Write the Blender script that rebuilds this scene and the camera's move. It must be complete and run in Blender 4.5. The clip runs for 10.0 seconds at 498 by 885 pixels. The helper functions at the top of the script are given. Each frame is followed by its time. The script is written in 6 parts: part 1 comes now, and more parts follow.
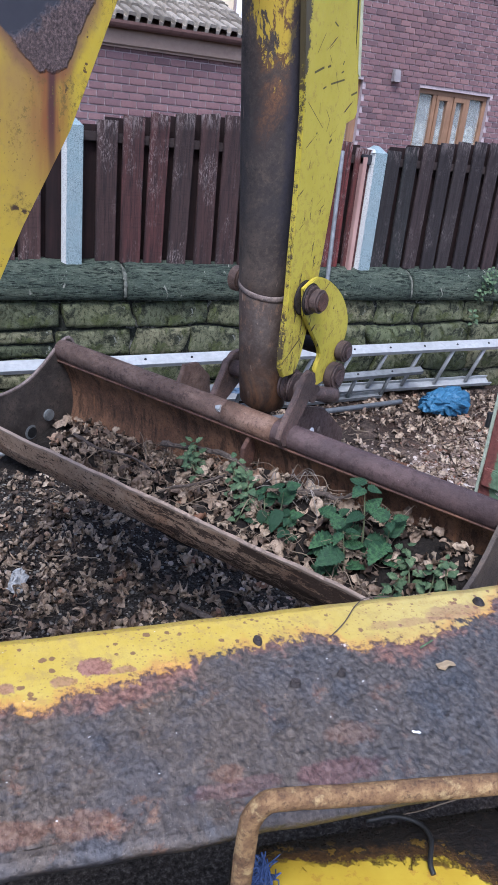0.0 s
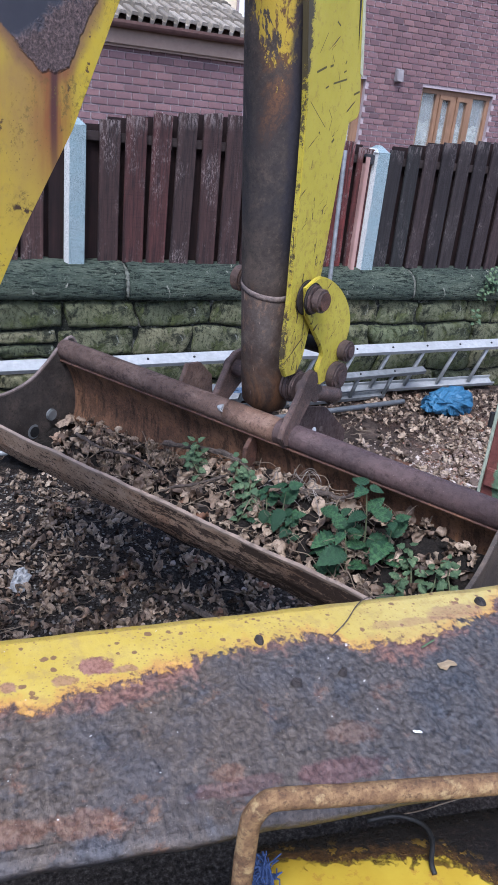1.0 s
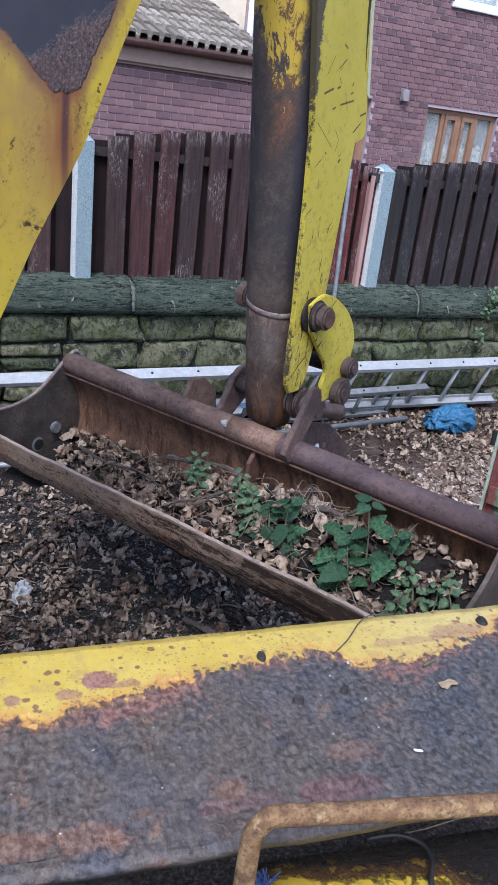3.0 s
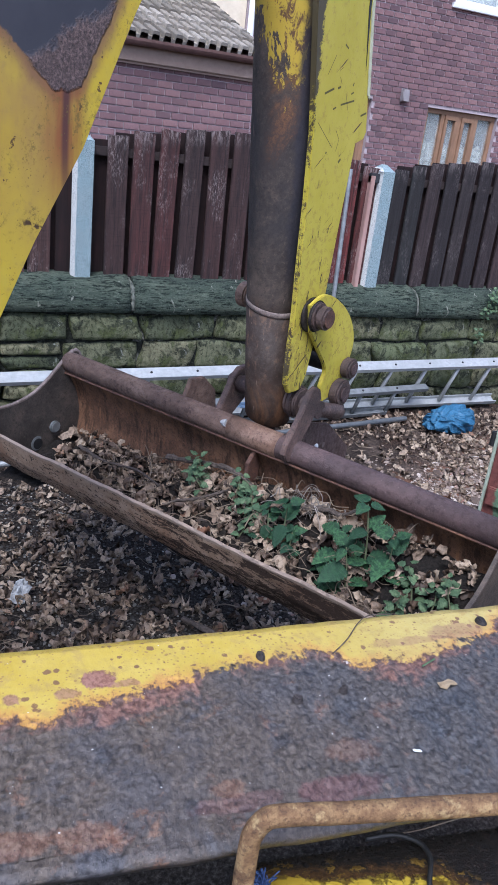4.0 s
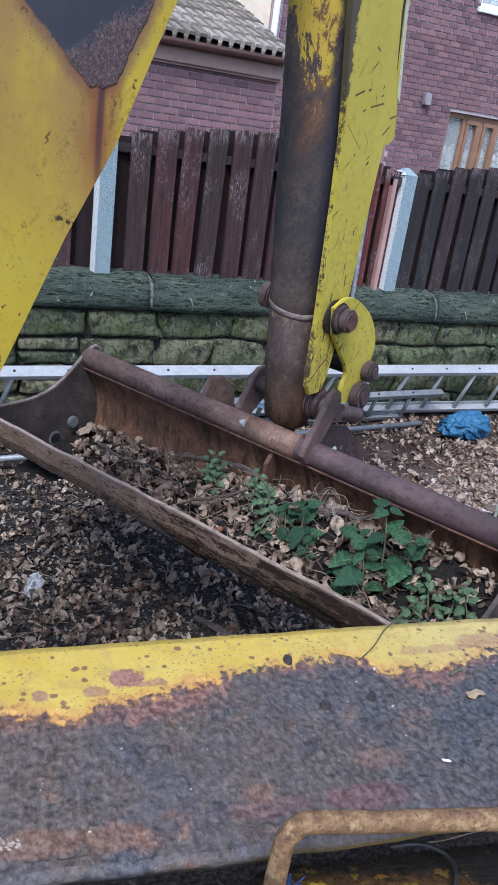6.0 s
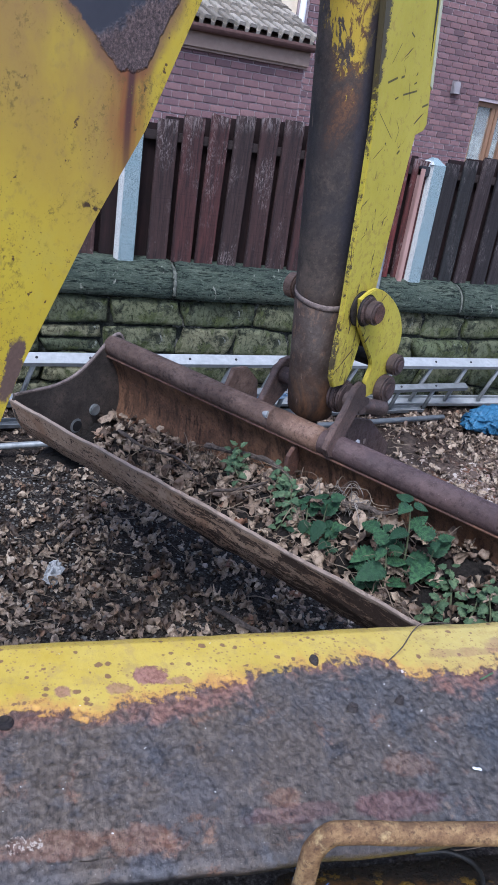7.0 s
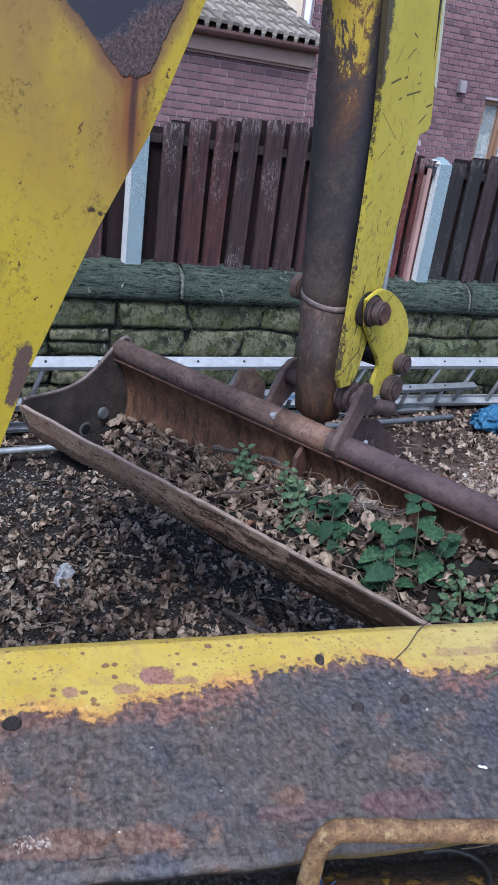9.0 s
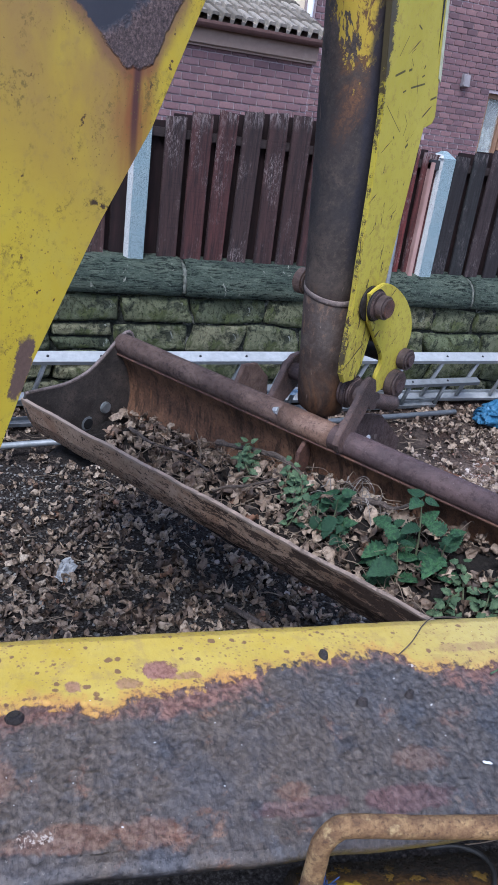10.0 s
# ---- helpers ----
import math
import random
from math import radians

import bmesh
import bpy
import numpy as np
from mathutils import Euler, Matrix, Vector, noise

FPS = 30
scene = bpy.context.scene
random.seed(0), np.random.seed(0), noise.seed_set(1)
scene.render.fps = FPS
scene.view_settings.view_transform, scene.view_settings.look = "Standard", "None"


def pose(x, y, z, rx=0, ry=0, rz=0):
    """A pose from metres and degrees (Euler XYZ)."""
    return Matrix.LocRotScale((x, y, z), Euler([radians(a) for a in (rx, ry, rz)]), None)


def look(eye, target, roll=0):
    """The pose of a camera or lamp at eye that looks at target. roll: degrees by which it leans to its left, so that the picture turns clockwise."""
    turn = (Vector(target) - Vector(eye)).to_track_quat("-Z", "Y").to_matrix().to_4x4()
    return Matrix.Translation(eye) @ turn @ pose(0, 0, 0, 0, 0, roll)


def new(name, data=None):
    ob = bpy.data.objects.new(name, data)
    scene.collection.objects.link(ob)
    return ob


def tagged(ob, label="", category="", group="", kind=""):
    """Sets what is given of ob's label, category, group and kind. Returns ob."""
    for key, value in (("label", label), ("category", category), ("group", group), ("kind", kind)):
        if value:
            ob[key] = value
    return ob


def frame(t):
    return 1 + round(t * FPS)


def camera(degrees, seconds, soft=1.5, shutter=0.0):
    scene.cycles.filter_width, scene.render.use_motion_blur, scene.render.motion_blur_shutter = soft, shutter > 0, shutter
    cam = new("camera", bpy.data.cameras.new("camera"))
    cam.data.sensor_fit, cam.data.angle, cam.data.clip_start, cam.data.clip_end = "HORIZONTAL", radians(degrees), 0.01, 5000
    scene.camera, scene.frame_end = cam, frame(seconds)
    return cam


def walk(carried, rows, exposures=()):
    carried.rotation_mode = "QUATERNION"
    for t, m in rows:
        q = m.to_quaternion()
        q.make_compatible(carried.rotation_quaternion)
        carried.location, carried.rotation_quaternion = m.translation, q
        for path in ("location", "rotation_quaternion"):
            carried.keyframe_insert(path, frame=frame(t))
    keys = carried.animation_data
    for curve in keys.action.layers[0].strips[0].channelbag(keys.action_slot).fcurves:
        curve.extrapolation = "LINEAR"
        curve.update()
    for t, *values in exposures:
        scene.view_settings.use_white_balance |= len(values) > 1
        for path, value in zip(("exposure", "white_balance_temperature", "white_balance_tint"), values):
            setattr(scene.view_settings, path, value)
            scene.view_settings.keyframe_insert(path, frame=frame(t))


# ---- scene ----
EXPOSURE = 1.02
# camera: seconds, place, yaw to the left of +y, pitch up, roll to the left
ROWS = [
    (0.0, 0.007, 0.006, 1.743, -26.42, -22.98, 6.21),
    (0.5, 0.009, 0.007, 1.742, -26.28, -23.01, 6.01),
    (1.0, 0.008, 0.005, 1.743, -26.21, -23.02, 6.17),
    (1.5, 0.006, 0.003, 1.745, -25.53, -22.62, 6.00),
    (2.0, 0.000, -0.007, 1.754, -25.27, -21.88, 5.99),
    (2.5, 0.001, -0.002, 1.751, -25.59, -21.94, 6.44),
    (4.0, 0.000, 0.000, 1.750, -25.99, -21.99, 7.00),
    (4.5, -0.002, 0.000, 1.751, -25.86, -21.98, 7.07),
    (5.0, 0.001, 0.002, 1.748, -25.89, -22.07, 7.06),
    (6.5, -0.034, 0.029, 1.747, -24.73, -22.44, 9.16),
    (7.0, -0.029, 0.041, 1.743, -23.88, -23.08, 8.92),
    (7.5, -0.029, 0.037, 1.747, -23.60, -23.02, 8.74),
    (8.0, -0.030, 0.039, 1.747, -23.18, -23.11, 8.68),
    (8.5, -0.027, 0.037, 1.746, -23.01, -23.04, 8.29),
    (9.0, -0.024, 0.033, 1.746, -23.04, -23.06, 8.01),
    (9.5, -0.022, 0.035, 1.743, -22.96, -23.37, 7.98),
    (10.0, -0.024, 0.038, 1.742, -22.94, -23.44, 8.05),
]


def eye_pose(x, y, z, yaw, pitch, roll):
    return pose(x, y, z, 90 + pitch, 0, yaw) @ pose(0, 0, 0, 0, 0, roll)


cam = camera(36.0, 10.0, soft=0.75)
walk(cam, [(row[0], eye_pose(*row[1:])) for row in ROWS], [(0.0, EXPOSURE + 0.12, 5380, 13), (4.0, EXPOSURE + 0.06, 5310, 12), (6.5, EXPOSURE, 5240, 11), (10.0, EXPOSURE - 0.06, 5200, 11)])

# ---- light: an overcast late afternoon ----
world = bpy.data.worlds.new("sky")
scene.world = world
world.use_nodes = True
wn = world.node_tree
sky = wn.nodes.new("ShaderNodeTexSky")
sky.sky_type = "NISHITA"
sky.sun_disc = False
sky.sun_elevation = radians(55)
sky.sun_rotation = radians(200)
sky.air_density, sky.dust_density, sky.ozone_density = 0.7, 3.0, 0.7
back = wn.nodes["Background"]
wn.links.new(sky.outputs[0], back.inputs[0])
back.inputs[1].default_value = 0.138
sun = new("sun", bpy.data.lights.new("sun", "SUN"))
sun.data.energy, sun.data.angle, sun.data.color = 1.5, radians(18), (1.0, 0.95, 0.9)
sun.matrix_world = look((0, 0, 0), (0.4, 0.51, -0.92))


# ---- node helpers ----
class Mat:
    """A small builder round one principled material."""

    def __init__(self, name, rough=0.7, metal=0.0, spec=0.3):
        self.m = bpy.data.materials.new(name)
        self.m.use_nodes = True
        self.t = self.m.node_tree
        self.b = self.t.nodes["Principled BSDF"]
        self.b.inputs["Roughness"].default_value = rough
        self.b.inputs["Metallic"].default_value = metal
        self.b.inputs["Specular IOR Level"].default_value = spec
        self.pos = self.t.nodes.new("ShaderNodeTexCoord").outputs["Object"]

    def node(self, kind, operation="", feature="", blend=""):
        n = self.t.nodes.new(kind)
        if operation:
            n.operation = operation
        if feature:
            n.feature = feature
        if blend:
            n.data_type, n.blend_type = "RGBA", blend
        return n

    def put(self, socket, value):
        if isinstance(value, bpy.types.NodeSocket):
            self.t.links.new(value, socket)
        elif isinstance(value, (tuple, list)) and len(value) == 3 and len(socket.default_value) == 4:
            socket.default_value = (*value, 1)
        else:
            socket.default_value = value

    def noise(self, scale, detail=4.0, rough=0.6, warp=0.0, stretch=None, pos=None):
        n = self.node("ShaderNodeTexNoise")
        n.inputs["Scale"].default_value = scale
        n.inputs["Detail"].default_value = detail
        n.inputs["Roughness"].default_value = rough
        n.inputs["Distortion"].default_value = warp
        self.put(n.inputs["Vector"], self.scaled(stretch, pos) if stretch else (pos or self.pos))
        return n.outputs[0]

    def scaled(self, by, pos=None):
        n = self.node("ShaderNodeVectorMath", operation="MULTIPLY")
        self.put(n.inputs[0], pos or self.pos)
        n.inputs[1].default_value = by
        return n.outputs[0]

    def cells(self, scale, feature="F1", stretch=None):
        n = self.node("ShaderNodeTexVoronoi", feature=feature)
        n.inputs["Scale"].default_value = scale
        self.put(n.inputs["Vector"], self.scaled(stretch) if stretch else self.pos)
        return n.outputs["Distance"]

    def xyz(self):
        n = self.node("ShaderNodeSeparateXYZ")
        self.put(n.inputs[0], self.pos)
        return n.outputs[0], n.outputs[1], n.outputs[2]

    def math(self, op, a, b=0.0, c=0.0):
        n = self.node("ShaderNodeMath", operation=op)
        for socket, value in zip(n.inputs, (a, b, c)):
            self.put(socket, value)
        return n.outputs[0]

    def line(self, u, v, p, q):
        """Signed distance from the line p to q, positive to its left."""
        dx, dy = q[0] - p[0], q[1] - p[1]
        l = math.hypot(dx, dy)
        a = self.math("MULTIPLY_ADD", u, -dy / l, (p[0] * dy - p[1] * dx) / l)
        return self.math("MULTIPLY_ADD", v, dx / l, a)

    def dash(self, u, v, p, q, w):
        """One straight mark from p to q, w wide to each side."""
        dx, dy = q[0] - p[0], q[1] - p[1]
        l2 = dx * dx + dy * dy
        along = self.math("ADD", self.math("MULTIPLY_ADD", u, dx / l2, -(p[0] * dx + p[1] * dy) / l2), self.math("MULTIPLY", v, dy / l2))
        inside = self.math("MULTIPLY", self.band(along, -0.03, 0.05), self.band(along, 1.03, 0.95))
        return self.math("MULTIPLY", inside, self.band(self.math("ABSOLUTE", self.line(u, v, p, q)), w, w * 0.45))

    def band(self, value, low, high, a=0.0, b=1.0):
        n = self.node("ShaderNodeMapRange")
        n.interpolation_type = "SMOOTHSTEP"
        self.put(n.inputs[0], value)
        for socket, v in zip(n.inputs[1:5], (low, high, a, b)):
            self.put(socket, v)
        return n.outputs[0]

    def mix(self, fac, a, b, mode="MIX"):
        n = self.node("ShaderNodeMix", blend=mode)
        self.put(n.inputs[0], fac)
        self.put(n.inputs[6], a)
        self.put(n.inputs[7], b)
        return n.outputs[2]

    def ramp(self, fac, *stops):
        n = self.node("ShaderNodeValToRGB")
        e = n.color_ramp.elements
        while len(e) < len(stops):
            e.new(0.5)
        for one, (at, colour) in zip(e, stops):
            one.position, one.color = at, (*colour, 1)
        self.put(n.inputs[0], fac)
        return n.outputs[0]

    def chance(self, island=False):
        if island:
            return self.node("ShaderNodeNewGeometry").outputs["Random Per Island"]
        return self.node("ShaderNodeObjectInfo").outputs["Random"]

    def relief(self, height, strength=0.4, depth=0.01):
        n = self.node("ShaderNodeBump")
        n.inputs["Strength"].default_value = strength
        n.inputs["Distance"].default_value = depth
        self.put(n.inputs["Height"], height)
        self.put(self.b.inputs["Normal"], n.outputs[0])

    def done(self, colour=None, rough=None, metal=None):
        if colour is not None:
            self.put(self.b.inputs["Base Color"], colour)
        if rough is not None:
            self.put(self.b.inputs["Roughness"], rough)
        if metal is not None:
            self.put(self.b.inputs["Metallic"], metal)
        return self.m


def simple(name, dark, light, scale=20, rough=0.7, metal=0.0, bump=0.3, depth=0.004, stretch=None):
    k = Mat(name, rough, metal)
    n = k.noise(scale, 6, 0.65, stretch=stretch)
    big = k.noise(scale * 0.13, 3, 0.5)
    c = k.mix(k.band(big, 0.3, 0.7, 0.0, 0.6), k.ramp(n, (0.3, dark), (0.7, light)), dark)
    k.relief(n, bump, depth)
    return k.done(c)


def per_piece(name, stops, scale=30, rough=0.85, bump=0.5, depth=0.004, island=False, stain=(0.05, 0.05, 0.05), much=0.4, stretch=None):
    """Pieces whose colour differs from one to the next."""
    k = Mat(name, rough)
    n = k.noise(scale, 6, 0.7, stretch=stretch)
    c = k.ramp(k.chance(island), *stops)
    c = k.mix(k.band(n, 0.35, 0.75, 0.0, much), c, stain)
    c = k.mix(k.band(k.noise(scale * 0.2, 3), 0.4, 0.7, 0.0, 0.35), c, stain)
    k.relief(n, bump, depth)
    return k.done(c)

# ---- mesh helpers ----
def mesh_of(bm, name):
    bmesh.ops.recalc_face_normals(bm, faces=bm.faces[:])
    data = bpy.data.meshes.new(name)
    bm.to_mesh(data)
    bm.free()
    return data


def raw(name, verts, faces, material, smooth=False):
    data = bpy.data.meshes.new(name)
    data.from_pydata(verts, [], faces)
    data.materials.append(material)
    if smooth:
        data.polygons.foreach_set("use_smooth", [True] * len(data.polygons))
    data.update()
    return data


def part(name, bm, material, parent, label="", smooth=False):
    data = mesh_of(bm, name)
    data.materials.append(material)
    if smooth:
        for p in data.polygons:
            p.use_smooth = len(p.vertices) <= 4
    ob = new(name, data)
    ob.parent = parent
    return tagged(ob, label) if label else ob


def thing(name, label, category, m=None, group="", kind=""):
    ob = new(name)
    ob.empty_display_size = 0.1
    if m is not None:
        ob.matrix_world = m
    return tagged(ob, label, category, group, kind)


def box(x0, x1, y0, y1, z0, z1, bevel=0.0, bm=None):
    own = bm or bmesh.new()
    made = bmesh.ops.create_cube(own, size=1.0, matrix=Matrix.Translation(((x0 + x1) / 2, (y0 + y1) / 2, (z0 + z1) / 2)) @ Matrix.Diagonal((x1 - x0, y1 - y0, z1 - z0, 1)))
    if bevel:
        edges = list({e for v in made["verts"] for e in v.link_edges})
        bmesh.ops.bevel(own, geom=edges, offset=bevel, segments=2, affect="EDGES", clamp_overlap=True)
    return own


def plate(points, axis, low, high, bevel=0.0, bm=None):
    """A polygon of (u, v) points pushed along an axis: 0 takes (y, z), 1 (x, z), 2 (x, y)."""
    own = bm or bmesh.new()

    def at(u, v, w):
        return ((w, u, v), (u, w, v), (u, v, w))[axis]

    lows = [own.verts.new(at(u, v, low)) for u, v in points]
    highs = [own.verts.new(at(u, v, high)) for u, v in points]
    n = len(points)
    own.faces.new(lows)
    own.faces.new(highs[::-1])
    for i in range(n):
        own.faces.new((lows[i], lows[(i + 1) % n], highs[(i + 1) % n], highs[i]))
    if bevel:
        bmesh.ops.recalc_face_normals(own, faces=own.faces[:])
        rim = [e for e in own.edges if abs(e.verts[0].co[axis] - e.verts[1].co[axis]) < 1e-6]
        bmesh.ops.bevel(own, geom=rim, offset=bevel, segments=2, affect="EDGES", clamp_overlap=True)
    return own


def rod(p, q, r, r2=None, seg=24, bevel=0.0, bm=None):
    """A round bar from p to q."""
    own = bm or bmesh.new()
    p, q = Vector(p), Vector(q)
    turn = (q - p).to_track_quat("Z", "Y").to_matrix().to_4x4()
    made = bmesh.ops.create_cone(own, cap_ends=True, segments=seg, radius1=r, radius2=r if r2 is None else r2, depth=(q - p).length, matrix=Matrix.Translation((p + q) / 2) @ turn)
    if bevel:
        caps = [e for e in own.edges if all(v in made["verts"] for v in e.verts) and len([f for f in e.link_faces if len(f.verts) > 4]) == 1]
        bmesh.ops.bevel(own, geom=caps, offset=bevel, segments=2, affect="EDGES", clamp_overlap=True)
    return own


def sweep(points, radii, seg=10, bm=None):
    """A round bar along a line of points."""
    own = bm or bmesh.new()
    pts = [Vector(p) for p in points]
    if not isinstance(radii, (list, tuple)):
        radii = [radii] * len(pts)
    rings, side = [], None
    for i, p in enumerate(pts):
        d = (pts[min(i + 1, len(pts) - 1)] - pts[max(i - 1, 0)]).normalized()
        if side is None:
            side = d.orthogonal().normalized()
        side = (side - d * side.dot(d)).normalized()
        up = d.cross(side)
        rings.append([own.verts.new(p + (side * math.cos(k * math.tau / seg) + up * math.sin(k * math.tau / seg)) * radii[i]) for k in range(seg)])
    for a, b in zip(rings, rings[1:]):
        for k in range(seg):
            own.faces.new((a[k], a[(k + 1) % seg], b[(k + 1) % seg], b[k]))
    own.faces.new(rings[0][::-1])
    own.faces.new(rings[-1])
    return own


def curve(points, steps=8):
    """A smooth line through points."""
    pts = [Vector(p) for p in points]
    pts = [pts[0] * 2 - pts[1]] + pts + [pts[-1] * 2 - pts[-2]]
    out = []
    for a, b, c, d in zip(pts, pts[1:], pts[2:], pts[3:]):
        for k in range(steps):
            t = k / steps
            out.append(0.5 * (2 * b + (c - a) * t + (2 * a - 5 * b + 4 * c - d) * t * t + (3 * b - a - 3 * c + d) * t**3))
    return out + [pts[-2]]


def roughen(bm, amount, scale, axis=None):
    """Uneven surface: moves the vertices by smooth noise."""
    for v in bm.verts:
        n = noise.noise_vector(v.co * scale) * amount
        if axis is None:
            v.co += n
        else:
            v.co[axis] += n[axis]
    return bm


rnd = random.Random(7)
rng = np.random.default_rng(11)

# ---- materials ----
PAINT_X = (-0.45, -0.334, -0.28, -0.221, -0.19, -0.139, -0.092, -0.056, 0.036, 0.099, 0.141, 0.158, 0.209, 0.303, 0.366, 0.42, 0.55)
PAINT_Y = (0.04, 0.036, 0.037, 0.018, 0.04, 0.044, 0.058, 0.068, 0.08, 0.086, 0.076, 0.047, 0.052, 0.069, 0.083, 0.128, 0.14)


def stone_paint():
    """Green-grown sandstone: dark crust, moss in patches, pale bare stone where it has flaked."""
    k = Mat("mossy_sandstone", 0.95, spec=0.15)
    n, big, fine = k.noise(13, 8, 0.75, 0.4), k.noise(5, 7, 0.7, 0.5), k.noise(80, 7, 0.78)
    c = k.ramp(k.chance(), (0.0, (0.13, 0.145, 0.085)), (0.35, (0.21, 0.22, 0.13)), (0.7, (0.29, 0.275, 0.165)), (1.0, (0.165, 0.19, 0.1)))
    c = k.mix(k.band(n, 0.46, 0.6, 0, 0.88), c, (0.03, 0.036, 0.026))
    c = k.mix(k.band(big, 0.48, 0.6, 0, 0.85), c, k.mix(k.band(n, 0.35, 0.65), (0.025, 0.038, 0.016), (0.15, 0.17, 0.06)))
    c = k.mix(k.band(k.noise(24, 7, 0.75), 0.58, 0.66, 0, 0.6), c, (0.22, 0.22, 0.14))
    c = k.mix(k.band(k.noise(11, 7, 0.75, 0.6), 0.62, 0.67, 0, 0.85), c, (0.36, 0.37, 0.31))
    c = k.mix(k.band(fine, 0.6, 0.68, 0, 0.5), c, (0.3, 0.31, 0.22))
    c = k.mix(k.band(fine, 0.45, 0.36, 0, 0.8), c, (0.012, 0.014, 0.01))
    crack = k.band(k.math("ABSOLUTE", k.math("ADD", k.noise(6, 6, 0.65, 1.2), -0.5)), 0.009, 0.002)
    c = k.mix(k.math("MULTIPLY", crack, 0.7), c, (0.008, 0.009, 0.007))
    k.relief(k.math("ADD", k.math("MULTIPLY", crack, -0.6), k.math("ADD", n, k.math("MULTIPLY", fine, 0.6))), 1.0, 0.035)
    return k.done(c)


def bed_paint():
    """Old lime mortar, black with growth, pale where it has fallen away."""
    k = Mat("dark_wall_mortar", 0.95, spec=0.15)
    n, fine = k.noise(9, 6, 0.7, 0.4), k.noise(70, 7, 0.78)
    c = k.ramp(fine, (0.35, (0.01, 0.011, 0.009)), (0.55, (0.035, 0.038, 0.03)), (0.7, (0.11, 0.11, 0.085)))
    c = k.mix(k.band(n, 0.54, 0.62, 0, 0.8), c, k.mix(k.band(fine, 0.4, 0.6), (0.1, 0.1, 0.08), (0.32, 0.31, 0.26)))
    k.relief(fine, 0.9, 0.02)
    return k.done(c)


def coping_paint():
    """Tooled coping stone, furrowed along its length, green-black with pale scuffs."""
    k = Mat("weathered_coping", 0.95, spec=0.15)
    n, fine = k.noise(4, 8, 0.72, 0.5, stretch=(0.6, 1.5, 2)), k.noise(100, 7, 0.78)
    rib = k.noise(36, 6, 0.7, 1.1, stretch=(0.34, 1, 2.0))
    c = k.ramp(n, (0.34, (0.042, 0.055, 0.045)), (0.52, (0.085, 0.108, 0.08)), (0.7, (0.14, 0.16, 0.115)))
    c = k.mix(k.band(rib, 0.49, 0.39, 0, 0.9), c, (0.008, 0.013, 0.011))
    c = k.mix(k.band(rib, 0.56, 0.66, 0, 0.5), c, (0.2, 0.225, 0.17))
    c = k.mix(k.band(fine, 0.56, 0.66, 0, 0.6), c, (0.27, 0.29, 0.23))
    c = k.mix(k.band(fine, 0.45, 0.36, 0, 0.8), c, (0.01, 0.014, 0.011))
    c = k.mix(k.band(k.noise(7, 7, 0.7, 1.0), 0.63, 0.67, 0, 0.85), c, (0.36, 0.36, 0.29))
    k.relief(k.math("ADD", rib, k.math("MULTIPLY", fine, 0.5)), 0.9, 0.035)
    return k.done(c)


def board_paint(name, low, high, wear=0.75):
    """Stained rough-sawn boards, the stain flaked off in streaks and along their tops."""
    k = Mat(name, 0.7, spec=0.35)
    grain = k.noise(36, 7, 0.75, 0.3, stretch=(1, 1, 0.05))
    saw = k.noise(60, 4, 0.7, stretch=(0.15, 1, 1.6))
    c = k.ramp(k.chance(), (0.0, low), (0.28, (high[0] * 0.45, high[1] * 0.8, high[2] * 0.8)), (0.5, low), (0.72, high), (0.86, (high[0] * 0.6, high[1] * 0.9, high[2] * 0.9)), (1.0, (low[0] * 1.4, low[1] * 1.35, low[2] * 1.3)))
    c = k.mix(k.band(grain, 0.36, 0.62, 0, 0.85), c, (0.012, 0.008, 0.008))
    c = k.mix(k.band(saw, 0.55, 0.7, 0, 0.35), c, (0.012, 0.008, 0.008))
    x, y, z = k.xyz()
    seed = k.math("MULTIPLY", k.chance(), 37.0)
    at = k.node("ShaderNodeCombineXYZ")
    k.put(at.inputs[0], k.math("ADD", x, seed))
    k.put(at.inputs[1], y)
    k.put(at.inputs[2], k.math("ADD", z, seed))
    patch = k.noise(4.5, 4, 0.65, stretch=(1.6, 1, 0.8), pos=at.outputs[0])
    fleck = k.noise(120, 6, 0.8, stretch=(1, 1, 0.3), pos=at.outputs[0])
    worn = k.math("MULTIPLY", k.band(patch, 0.48, 0.68), k.band(fleck, 0.48, 0.62))
    tops = k.math("MULTIPLY", k.band(z, -0.1, 0.0), k.band(k.noise(70, 6, 0.8, stretch=(1, 1, 0.22), pos=at.outputs[0]), 0.46, 0.6))
    c = k.mix(k.math("MULTIPLY", k.math("MAXIMUM", worn, tops), wear), c, (0.3, 0.25, 0.235))
    k.relief(k.math("ADD", grain, k.math("MULTIPLY", saw, 0.4)), 0.9, 0.006)
    return k.done(c)


